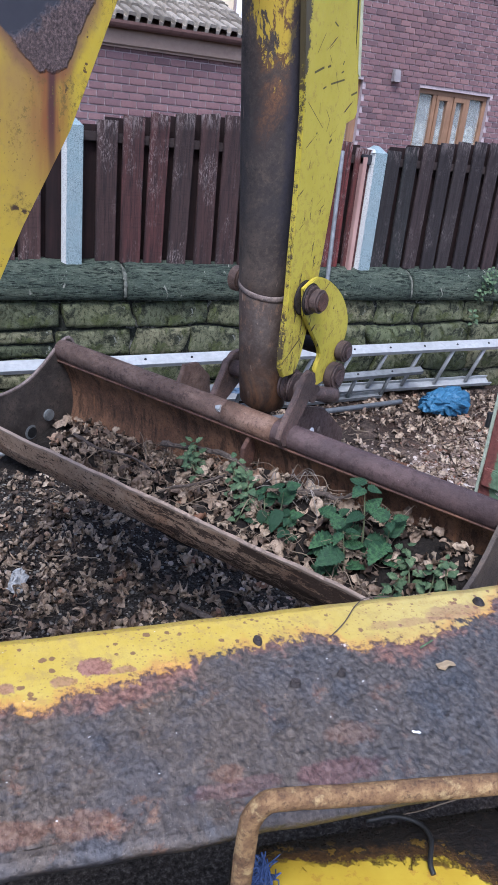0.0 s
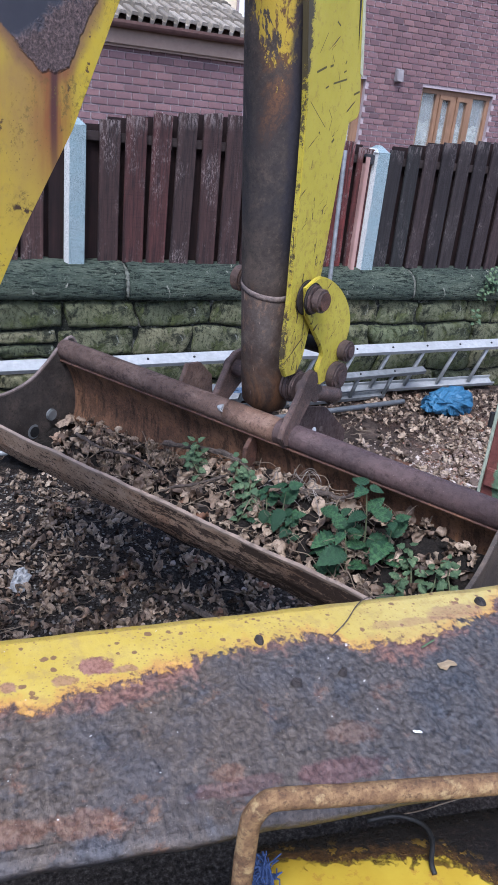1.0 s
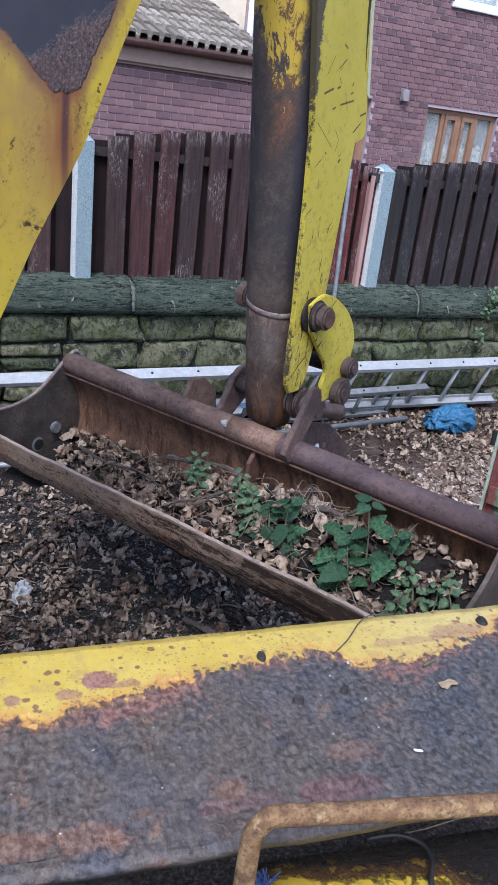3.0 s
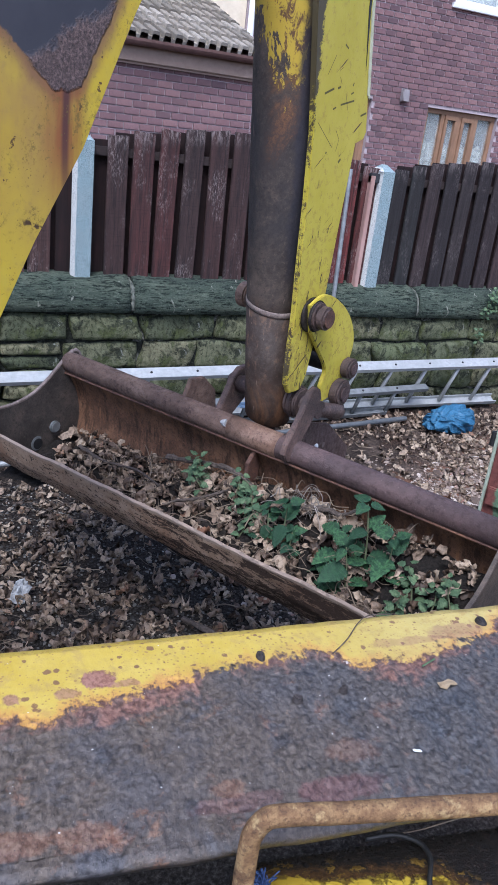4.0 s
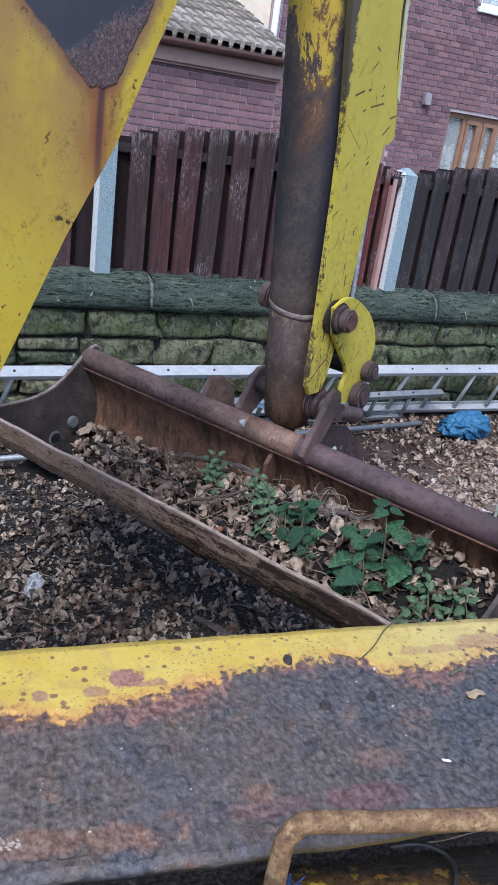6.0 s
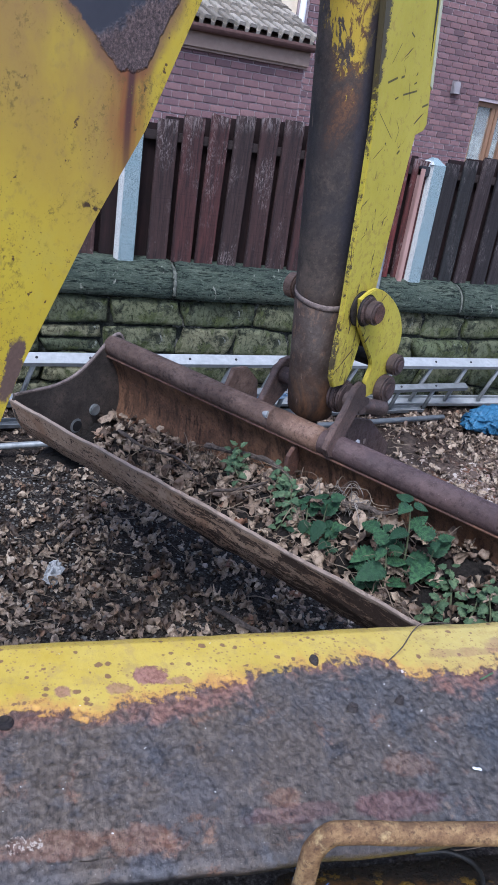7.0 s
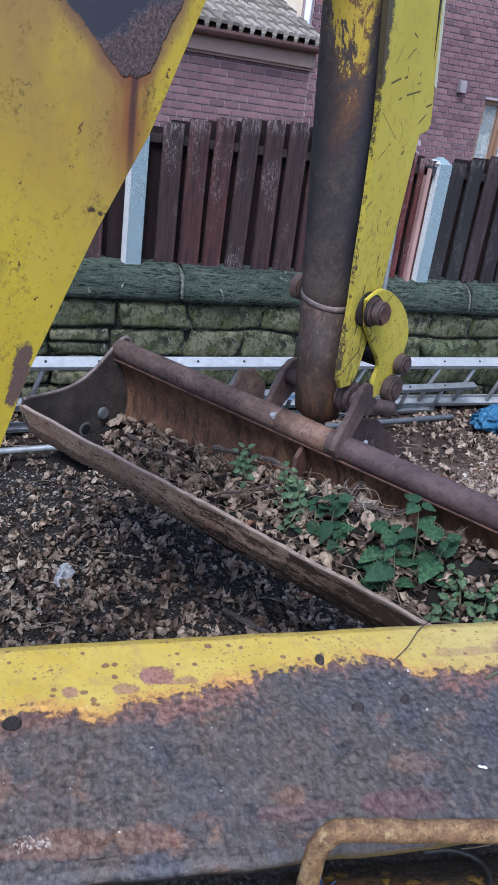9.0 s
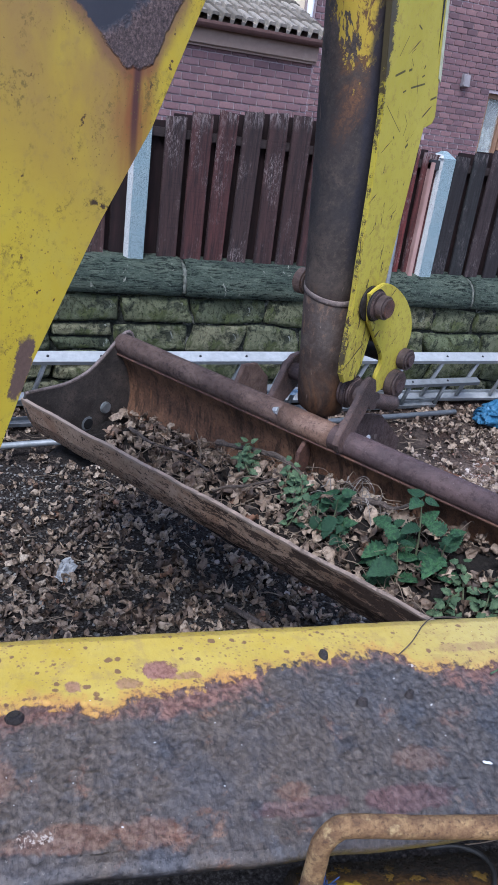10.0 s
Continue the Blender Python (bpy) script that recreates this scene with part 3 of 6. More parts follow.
    dot = k.math("ADD", dot, k.math("MULTIPLY_ADD", grain, 0.5, -0.25))
    yellow = k.mix(k.band(dot, 0.25, 0.16, 0, 0.95), yellow, (0.17, 0.095, 0.05))
    speck = k.math("ADD", k.cells(170), k.math("MULTIPLY_ADD", k.noise(14, 4, 0.6), 0.9, -0.45))
    yellow = k.mix(k.band(speck, 0.26, 0.14, 0, 0.8), yellow, (0.26, 0.16, 0.06))
    for cx, cy, rx, ry, much in ((-0.164, 0.081, 0.019, 0.017, 0.95), (-0.135, 0.068, 0.018, 0.007, 0.7), (-0.2, 0.062, 0.018, 0.009, 0.7), (-0.262, 0.062, 0.012, 0.011, 0.8), (0.23, 0.088, 0.06, 0.008, 0.4), (0.33, 0.1, 0.05, 0.016, 0.5)):
        yellow = k.mix(k.math("MULTIPLY", blot(cx, cy, rx, ry, 1.4), much), yellow, k.mix(k.band(grain, 0.4, 0.6), (0.17, 0.075, 0.06), (0.29, 0.15, 0.12)))
    painted = k.band(far, -0.004, 0.005)
    col = k.mix(k.math("MULTIPLY", painted, k.band(k.math("ADD", far, k.math("MULTIPLY_ADD", grain, 0.05, -0.025)), -0.004, 0.012, 0.45, 1.0)), col, yellow)
    col = k.mix(k.math("MULTIPLY", k.band(y, 0.146, 0.158), k.band(mid, 0.36, 0.56, 0.35, 0.9)), col, (0.2, 0.15, 0.085))
    col = k.mix(k.math("MULTIPLY", blot(0.144, 0.063, 0.007, 0.004, 1.3), k.band(fine, 0.46, 0.56)), col, (0.62, 0.55, 0.5))
    col = k.mix(k.band(k.noise(150, 2, 0.4), 0.765, 0.785), col, (0.55, 0.54, 0.51))
    k.relief(k.math("MULTIPLY", k.math("ADD", grain, k.math("MULTIPLY", fine, 0.5)), k.band(painted, 0, 1, 1.0, 0.25)), 0.6, 0.004)
    return k.done(col, k.band(grain, 0.4, 0.6, 0.36, 0.6))


def handle_paint():
    k = Mat("rusty_handle_paint", 0.7)
    big, fine = k.noise(45, 8, 0.75), k.noise(260, 6, 0.75)
    col = k.ramp(big, (0.34, (0.08, 0.045, 0.026)), (0.5, (0.22, 0.125, 0.058)), (0.64, (0.38, 0.245, 0.11)))
    col = k.mix(k.band(fine, 0.5, 0.64, 0, 0.75), col, (0.07, 0.035, 0.022))
    col = k.mix(k.band(k.noise(52, 7, 0.72), 0.54, 0.68, 0, 0.8), col, (0.5, 0.36, 0.17))
    k.relief(k.math("ADD", big, fine), 0.9, 0.003)
    return k.done(col)


def tank_paint():
    """Yellow paint showing through thick black oily dirt."""
    k = Mat("grimy_yellow_tank_paint", 0.55, spec=0.4)
    x, y, z = k.xyz()
    ragged, crumb, big = k.noise(38, 8, 0.75), k.noise(110, 6, 0.75), k.noise(8, 5, 0.6)
    grime = k.math("ADD", k.math("MULTIPLY_ADD", x, 0.17, k.band(x, 0.11, 0.16, -0.012, 0.03)), k.math("ADD", y, k.math("MULTIPLY_ADD", big, 0.06, -0.03)))
    grime = k.math("ADD", grime, k.math("MULTIPLY_ADD", ragged, 0.09, -0.045))
    yellow = k.ramp(k.noise(12, 6), (0.3, (0.42, 0.28, 0.02)), (0.7, (0.53, 0.39, 0.04)))
    yellow = k.mix(k.band(k.noise(55, 6, 0.75), 0.58, 0.66, 0, 0.4), yellow, (0.24, 0.14, 0.02))
    black = k.ramp(crumb, (0.35, (0.008, 0.007, 0.006)), (0.55, (0.028, 0.02, 0.016)), (0.72, (0.12, 0.085, 0.06)))
    rust = k.ramp(crumb, (0.35, (0.05, 0.025, 0.012)), (0.65, (0.24, 0.12, 0.03)))
    col = k.mix(k.band(grime, -0.003, 0.002), yellow, k.mix(k.band(grime, 0.006, 0.024), rust, black))
    left = k.math("MULTIPLY", k.band(ragged, 0.57, 0.6), k.band(grime, 0.05, 0.02))
    col = k.mix(left, col, k.mix(crumb, (0.5, 0.33, 0.03), (0.3, 0.15, 0.03)))
    lumps = k.math("MULTIPLY", k.band(grime, -0.006, 0.004), k.math("ADD", k.math("MULTIPLY", ragged, 1.5), crumb))
    k.relief(lumps, 1.0, 0.014)
    return k.done(col)


def ground_paint():
    k = Mat("soil_and_gravel", 0.95, spec=0.1)
    x, y, z = k.xyz()
    n, fine, peb = k.noise(5, 7, 0.7), k.noise(80, 8, 0.78), k.cells(70)
    soil = k.ramp(fine, (0.36, (0.01, 0.008, 0.007)), (0.52, (0.048, 0.041, 0.034)), (0.68, (0.16, 0.14, 0.12)))
    grit = k.ramp(fine, (0.3, (0.06, 0.042, 0.032)), (0.52, (0.17, 0.125, 0.097)), (0.75, (0.3, 0.235, 0.19)))
    grit = k.mix(k.band(n, 0.48, 0.62, 0, 0.75), grit, (0.23, 0.1, 0.055))
    gravelly = k.band(k.math("ADD", k.math("ADD", x, k.math("MULTIPLY", y, -0.25)), k.math("MULTIPLY_ADD", n, 1.0, -0.5)), 0.7, 1.9)
    # soil darker towards the wall, in patches
    dark_soil = k.math("MULTIPLY", k.band(k.math("MULTIPLY_ADD", x, -0.4, y), 2.1, 2.5), k.band(n, 0.3, 0.5))
    col = k.mix(gravelly, soil, grit)
    col = k.mix(k.math("MULTIPLY", dark_soil, 0.85), col, k.mix(k.band(fine, 0.4, 0.6), (0.012, 0.01, 0.009), (0.06, 0.046, 0.037)))
    k.relief(k.math("ADD", fine, k.math("MULTIPLY", peb, 0.5)), 0.9, 0.02)
    return k.done(col)


def leaf_paint():
    k = Mat("dry_leaf", 0.6, spec=0.4)
    c = k.ramp(k.chance(True), (0.0, (0.035, 0.024, 0.017)), (0.25, (0.125, 0.085, 0.058)), (0.5, (0.27, 0.2, 0.14)), (0.74, (0.35, 0.268, 0.188)), (0.88, (0.4, 0.32, 0.235)), (0.96, (0.38, 0.28, 0.19)), (1.0, (0.2, 0.09, 0.05)))
    c = k.mix(k.band(k.noise(55, 7, 0.75), 0.48, 0.62, 0, 0.75), c, (0.06, 0.038, 0.025))
    c = k.mix(k.band(k.noise(240, 4, 0.7), 0.6, 0.7, 0, 0.5), c, (0.05, 0.032, 0.02))
    k.relief(k.noise(120, 5), 0.6, 0.003)
    return k.done(c)


def green_paint(name, low, high):
    k = Mat(name, 0.55, spec=0.4)
    c = k.mix(k.band(k.noise(55, 6, 0.7), 0.4, 0.6), k.ramp(k.chance(), (0.0, low), (1.0, high)), (low[0] * 0.9, low[1] * 0.9, low[2] * 0.9))
    k.relief(k.noise(90, 6, 0.7), 1.0, 0.006)
    k.b.inputs["Subsurface Weight"].default_value = 0.0
    return k.done(c)


def pebble_paint():
    k = Mat("pebble", 0.85)
    k.relief(k.noise(120, 6, 0.7), 0.7, 0.004)
    c = k.ramp(k.chance(True), (0.0, (0.08, 0.056, 0.043)), (0.4, (0.2, 0.145, 0.112)), (0.75, (0.34, 0.27, 0.22)), (0.93, (0.5, 0.44, 0.38)), (1.0, (0.25, 0.1, 0.06)))
    return k.done(c)


def brick_paint(name, stops, island):
    k = Mat(name, 0.85)
    c = k.ramp(k.chance(island), *stops)
    c = k.mix(k.band(k.noise(30, 6, 0.7), 0.4, 0.75, 0, 0.5), c, (0.085, 0.045, 0.055))
    k.relief(k.noise(90, 5), 0.4, 0.003)
    return k.done(c)


BRICKS = ((0.0, (0.115, 0.073, 0.078)), (0.25, (0.2, 0.113, 0.112)), (0.5, (0.165, 0.097, 0.102)), (0.75, (0.235, 0.136, 0.131)), (1.0, (0.19, 0.115, 0.12)))
M_STONE, M_COPING, M_CONCRETE = stone_paint(), coping_paint(), concrete_paint()
M_BED = bed_paint()
M_PALE_MORTAR = simple("pale_patch_mortar", (0.025, 0.03, 0.024), (0.26, 0.265, 0.215), 30, 0.95)
M_BOARD_RED = board_paint("red_brown_fence_stain", (0.048, 0.027, 0.023), (0.17, 0.033, 0.028), 0.7)
M_BOARD_DARK = board_paint("dark_brown_fence_stain", (0.024, 0.019, 0.019), (0.05, 0.03, 0.028), 0.35)
# back boards coloured near black: the shade in the gaps is painted in
M_BACK = simple("gap_shade_boards", (0.008, 0.005, 0.005), (0.03, 0.013, 0.012), 30, 0.85, stretch=(1, 1, 0.1))
M_RAIL = simple("dark_fence_rail", (0.02, 0.014, 0.013), (0.055, 0.04, 0.037), 30, 0.85, stretch=(0.1, 1, 1))
M_BOOM, M_DIPPER, M_LINK, M_RAM = boom_paint(), dipper_paint(), dipper_paint("chipped_yellow_link_paint", -0.045), ram_paint()
M_GREASE = simple("black_grease", (0.014, 0.012, 0.012), (0.07, 0.056, 0.05), 60, 0.6, bump=0.8)
# patchy pale colour painted as the bright reflection in the window panes
M_GLARE = simple("pane_glare", (0.06, 0.065, 0.055), (0.62, 0.6, 0.54), 9, 0.9, stretch=(1.0, 1, 2.2))
M_CRUMB = per_piece("grey_grit", ((0.0, (0.025, 0.021, 0.017)), (0.6, (0.09, 0.08, 0.068)), (1.0, (0.3, 0.28, 0.245))), 60, island=True)
M_BUCKET = bucket_paint("rusty_bucket_steel", (0.036, 0.022, 0.019), (0.105, 0.055, 0.04), (0.2, 0.1, 0.06))
M_BACKPLATE = bucket_paint("streaked_rusty_steel", (0.045, 0.027, 0.019), (0.15, 0.08, 0.047), (0.27, 0.145, 0.08), 0.55, 0.75)
M_TUBE = tube_paint()
M_COLLAR = bucket_paint("worn_collar_steel", (0.09, 0.07, 0.06), (0.2, 0.155, 0.135), (0.36, 0.29, 0.25), 0.5)
M_SLEEVE = bucket_paint("polished_sleeve_steel", (0.07, 0.042, 0.03), (0.19, 0.115, 0.08), (0.33, 0.22, 0.16), 0.35)
M_SIDE = bucket_paint("dark_side_plate", (0.03, 0.025, 0.021), (0.065, 0.054, 0.046), (0.13, 0.1, 0.078), 0.5)
M_PIN = bucket_paint("greasy_pin_steel", (0.035, 0.026, 0.025), (0.085, 0.058, 0.05), (0.17, 0.11, 0.09), 0.45)
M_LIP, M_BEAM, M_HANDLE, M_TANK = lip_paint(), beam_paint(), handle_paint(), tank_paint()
M_GROUND, M_LEAF, M_PEBBLE = ground_paint(), leaf_paint(), pebble_paint()
M_NETTLE = green_paint("nettle_leaf_green", (0.015, 0.05, 0.021), (0.052, 0.125, 0.045))
M_WEED = green_paint("weed_leaf_green", (0.055, 0.1, 0.045), (0.14, 0.2, 0.095))
M_STEM = simple("plant_stem", (0.08, 0.1, 0.05), (0.17, 0.18, 0.1), 40)
M_TWIG = simple("dead_twig", (0.07, 0.05, 0.036), (0.36, 0.285, 0.2), 14, 0.85)
M_BRANCH = simple("rough_dead_wood", (0.035, 0.027, 0.022), (0.17, 0.135, 0.11), 70, 0.9, bump=0.9, depth=0.008)
M_SOIL = simple("bucket_soil", (0.006, 0.005, 0.004), (0.03, 0.023, 0.018), 60, 0.95, bump=0.9, depth=0.02)
M_ALU = simple("dull_aluminium", (0.34, 0.348, 0.342), (0.51, 0.52, 0.51), 30, 0.5, 0.35, bump=0.15)
M_ALU_OLD = simple("weathered_aluminium", (0.16, 0.168, 0.168), (0.33, 0.342, 0.34), 25, 0.5, 0.35, bump=0.2)
M_BLUE = simple("flaked_blue_paint", (0.05, 0.11, 0.2), (0.3, 0.36, 0.42), 60, 0.6)
M_BAG = simple("blue_plastic_bag", (0.02, 0.08, 0.15), (0.07, 0.19, 0.31), 22, 0.4, bump=0.9, depth=0.012)
M_BRICK = brick_paint("red_brick", BRICKS, False)
M_BRICK_FAR = brick_paint("red_brick_rest", BRICKS, True)
M_MORTAR = simple("house_mortar", (0.32, 0.265, 0.27), (0.47, 0.395, 0.4), 60, 0.95)
M_FRAME = simple("golden_oak_window_frame", (0.2, 0.115, 0.065), (0.32, 0.19, 0.115), 30, 0.5, stretch=(1, 1, 0.2))
M_WHITE = simple("white_plastic", (0.7, 0.7, 0.7), (0.82, 0.82, 0.82), 10, 0.4, bump=0.05)
M_CREAM = simple("cream_wall_tone", (0.62, 0.52, 0.38), (0.78, 0.68, 0.52), 12, 0.9)
M_FASCIA = simple("brown_fascia", (0.26, 0.18, 0.14), (0.36, 0.26, 0.2), 25, 0.55)
M_GUTTER = simple("brown_gutter", (0.12, 0.07, 0.06), (0.19, 0.11, 0.095), 25, 0.45)
M_TILE = per_piece("grey_roof_tile", ((0.0, (0.17, 0.145, 0.115)), (0.5, (0.29, 0.25, 0.2)), (1.0, (0.4, 0.355, 0.295))), 40, stain=(0.12, 0.115, 0.1), much=0.7)
M_COWL = simple("grey_cowl_plastic", (0.2, 0.18, 0.18), (0.33, 0.3, 0.3), 20, 0.6)
M_DARK = simple("dark_interior", (0.02, 0.02, 0.022), (0.05, 0.05, 0.055), 3, 0.9)
M_HOSE = simple("black_rubber_hose", (0.012, 0.012, 0.012), (0.04, 0.04, 0.04), 40, 0.5)
M_ROPE = simple("blue_rope_fibre", (0.015, 0.03, 0.1), (0.1, 0.16, 0.33), 200, 0.8)


def glass_paint():
    k = Mat("window_glass", 0.03, spec=0.9)
    k.b.inputs["Transmission Weight"].default_value = 0.85
    return k.done((0.8, 0.85, 0.85))


def panel_paint():
    """Flaking green and red paint over rust, cream primer showing at the flakes."""
    k = Mat("flaking_green_red_paint", 0.6)
    x, y, z = k.xyz()
    n, fine = k.noise(7, 7, 0.7, 0.6), k.noise(60, 7, 0.72)
    shift = k.math("MULTIPLY_ADD", n, 0.3, -0.15)
    green = k.ramp(fine, (0.3, (0.06, 0.11, 0.065)), (0.7, (0.15, 0.23, 0.14)))
    red = k.ramp(fine, (0.3, (0.09, 0.03, 0.028)), (0.7, (0.2, 0.075, 0.06)))
    rust = k.ramp(fine, (0.3, (0.06, 0.035, 0.03)), (0.7, (0.17, 0.1, 0.08)))
    col = k.mix(k.band(k.math("MULTIPLY_ADD", shift, 0.4, x), 0.045, 0.055), red, green)
    low = k.math("ADD", z, shift)
    col = k.mix(k.band(low, 0.2, 0.18), col, rust)
    edge = k.math("MULTIPLY", k.band(k.math("ABSOLUTE", k.math("ADD", low, -0.2)), 0.05, 0.03), k.band(k.noise(12, 6, 0.7), 0.48, 0.52))
    col = k.mix(edge, col, (0.55, 0.53, 0.46))
    col = k.mix(k.band(k.noise(14, 6, 0.7, 1.0), 0.64, 0.66), col, (0.5, 0.5, 0.43))
    k.relief(n, 0.5, 0.006)
    return k.done(col)


M_GLASS, M_PANEL = glass_paint(), panel_paint()
M_PALE_GREEN = simple("pale_green_flaked_edge", (0.25, 0.3, 0.22), (0.5, 0.53, 0.44), 40, 0.7)

# ---- ground: one sheet to the horizon ----
def ground_height(x, y):
    h = 0.035 * noise.noise(Vector((x * 0.9, y * 0.9, 3.1))) + 0.018 * noise.noise(Vector((x * 4.0, y * 4.0, 1.7)))
    near = min(1.0, max(0.0, (4.3 - y) / 0.4))
    return h * near - 0.01


def ground_sheet():
    xs = np.concatenate([[-400, -120, -40, -12, -5], np.arange(-2.5, -0.2, 0.25), np.arange(-0.2, 4.2, 0.045), np.arange(4.2, 7, 0.3), [10, 20, 60, 160, 400]])
    ys = np.concatenate([[-400, -120, -40, -12, -5], np.arange(-2.5, 1.2, 0.25), np.arange(1.2, 4.45, 0.045), np.arange(4.5, 9, 0.5), [12, 20, 60, 160, 400]])
    verts = [(float(x), float(y), ground_height(x, y) if abs(x) < 8 and abs(y) < 8 else -0.01) for y in ys for x in xs]
    w = len(xs)
    faces = [(j * w + i, j * w + i + 1, (j + 1) * w + i + 1, (j + 1) * w + i) for j in range(len(ys) - 1) for i in range(w - 1)]
    ob = new("ground", raw("ground", verts, faces, M_GROUND, True))
    return tagged(ob, "dark soil and pale gravel yard ground with scattered grit", "ground", kind="structure")


ground_sheet()


# ---- stone wall with coping ----
WALL_Y = 4.39
wall = thing("wall_north", "low mossy sandstone rubble wall with rounded coping", "wall", kind="structure")
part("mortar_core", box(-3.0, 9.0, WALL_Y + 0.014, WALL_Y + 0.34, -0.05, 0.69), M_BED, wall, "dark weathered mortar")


def warp(x, zz):
    """Crooked joint lines: the shift of a point of the wall's face."""
    n = noise.noise_vector(Vector((x * 3.1, 7.3, zz * 6.0)))
    m = noise.noise_vector(Vector((x * 15, 1.3, zz * 15)))
    return x + 0.045 * n.x + 0.008 * m.x, zz + 0.028 * n.z + 0.007 * m.z


def rubble(x0, x1, z0, z1, depth, lean, seed):
    """One rough-dressed stone between its joints, its face uneven; its origin is the middle of its face."""
    bm = bmesh.new()
    nx, nz = max(7, int((x1 - x0) / 0.022)), max(6, int((z1 - z0) / 0.02))

    def steps(n, length):
        rim = [0.004 / length, 0.012 / length]
        inner = [rim[1] + (1 - 2 * rim[1]) * i / n for i in range(n + 1)]
        return [0.0, rim[0]] + inner + [1 - rim[0], 1.0]

    us, vs = steps(nx, x1 - x0), steps(nz, z1 - z0)
    cx, cz = (x0 + x1) / 2, (z0 + z1) / 2
    rows = []
    for v in vs:
        row = []
        for u in us:
            e = min(u * (x1 - x0), (1 - u) * (x1 - x0), v * (z1 - z0), (1 - v) * (z1 - z0))
            x, zz = x0 + u * (x1 - x0) + lean * (v - 0.5), z0 + v * (z1 - z0)
            rim = math.exp(-e / 0.0055)
            n = noise.noise(Vector((x * 8 + seed, seed, zz * 9)))
            f = noise.noise(Vector((x * 24 + seed, 4.2, zz * 24)))
            g = noise.noise(Vector((x * 60, seed, zz * 60)))
            y = -depth * (1 - rim) - 0.018 * n * (1 - rim) - 0.011 * f - 0.004 * g + 0.014 * rim
            x = cx + (x - cx) * (1 - 0.035 * abs(2 * v - 1) ** 5)
            zz = cz + (zz - cz) * (1 - 0.07 * abs(2 * u - 1) ** 6)
            wx, wz = warp(x, zz)
            row.append(bm.verts.new((wx - cx, y, wz - cz)))
        rows.append(row)
    for a, b in zip(rows, rows[1:]):
        for i in range(len(us) - 1):
            bm.faces.new((a[i], a[i + 1], b[i + 1], b[i]))
    return bm, (cx, cz)


z = -0.03
for course, h in enumerate((0.168, 0.178, 0.18, 0.172)):
    x = -2.6 + 0.17 * (course % 3)
    while x < 7.5:
        w = rnd.uniform(0.24, 0.5)
        gap = rnd.uniform(0.003, 0.008)
        split = rnd.random() < 0.1
        for z0, z1 in (((z, z + h * 0.55), (z + h * 0.55, z + h)) if split else ((z, z + h),)):
            bm, (cx, cz) = rubble(x + gap, x + w - gap, z0 + gap * 0.7, z1 - gap * 0.7, rnd.uniform(0.01, 0.055), rnd.uniform(-0.035, 0.035), rnd.uniform(0, 90))
            ob = part("stone", bm, M_STONE, wall, smooth=True)
            ob.location = (cx, WALL_Y + 0.012, cz)
        x += w
    z += h


def coping_stone(length, seed):
    """A long coping stone with a rounded, weathered top."""
    bm = bmesh.new()
    profile = [(0.0, 0.0), (-0.045, 0.01), (-0.06, 0.05), (-0.055, 0.1), (-0.03, 0.15), (0.02, 0.19), (0.09, 0.212), (0.2, 0.217), (0.3, 0.2), (0.38, 0.15), (0.4, 0.08), (0.38, 0.0)]
    steps = max(6, int(length / 0.045))
    rows = []
    for i in range(steps + 1):
        u = i / steps
        row = []
        for b, c in profile:
            end = max(0.0, 1 - min(u, 1 - u) * length / 0.02) * 0.012
            p = Vector((u * length, b, c))
            n = noise.noise_vector(Vector((p.x * 5 + seed, b * 9, c * 9 + seed)))
            f = noise.noise(Vector((p.x * 9 + seed, b * 26, c * 30)))
            big = noise.noise(Vector((p.x * 1.6 + seed, 5.5, 1.0)))
            out = Vector((0, b - 0.17, c - 0.05)).normalized()
            row.append(bm.verts.new(p + out * (0.012 * n.y + 0.009 * f + 0.012 * big - end) if c > 0.005 else p))
        rows.append(row)
    for a, b in zip(rows, rows[1:]):
        for k in range(len(profile)):
            m = (k + 1) % len(profile)
            bm.faces.new((a[k], b[k], b[m], a[m]))
    bm.faces.new(rows[0])
    bm.faces.new(rows[-1][::-1])
    return bm


for i, (x0, x1) in enumerate(((-2.85, -0.8), (-0.77, 1.245), (1.268, 3.28), (3.306, 5.4), (5.43, 7.5))):
    ob = part("coping_stone", coping_stone(x1 - x0, i * 13.7), M_COPING, wall, "green-black weathered rounded coping stone", True)
    ob.location = (x0, WALL_Y, 0.668)


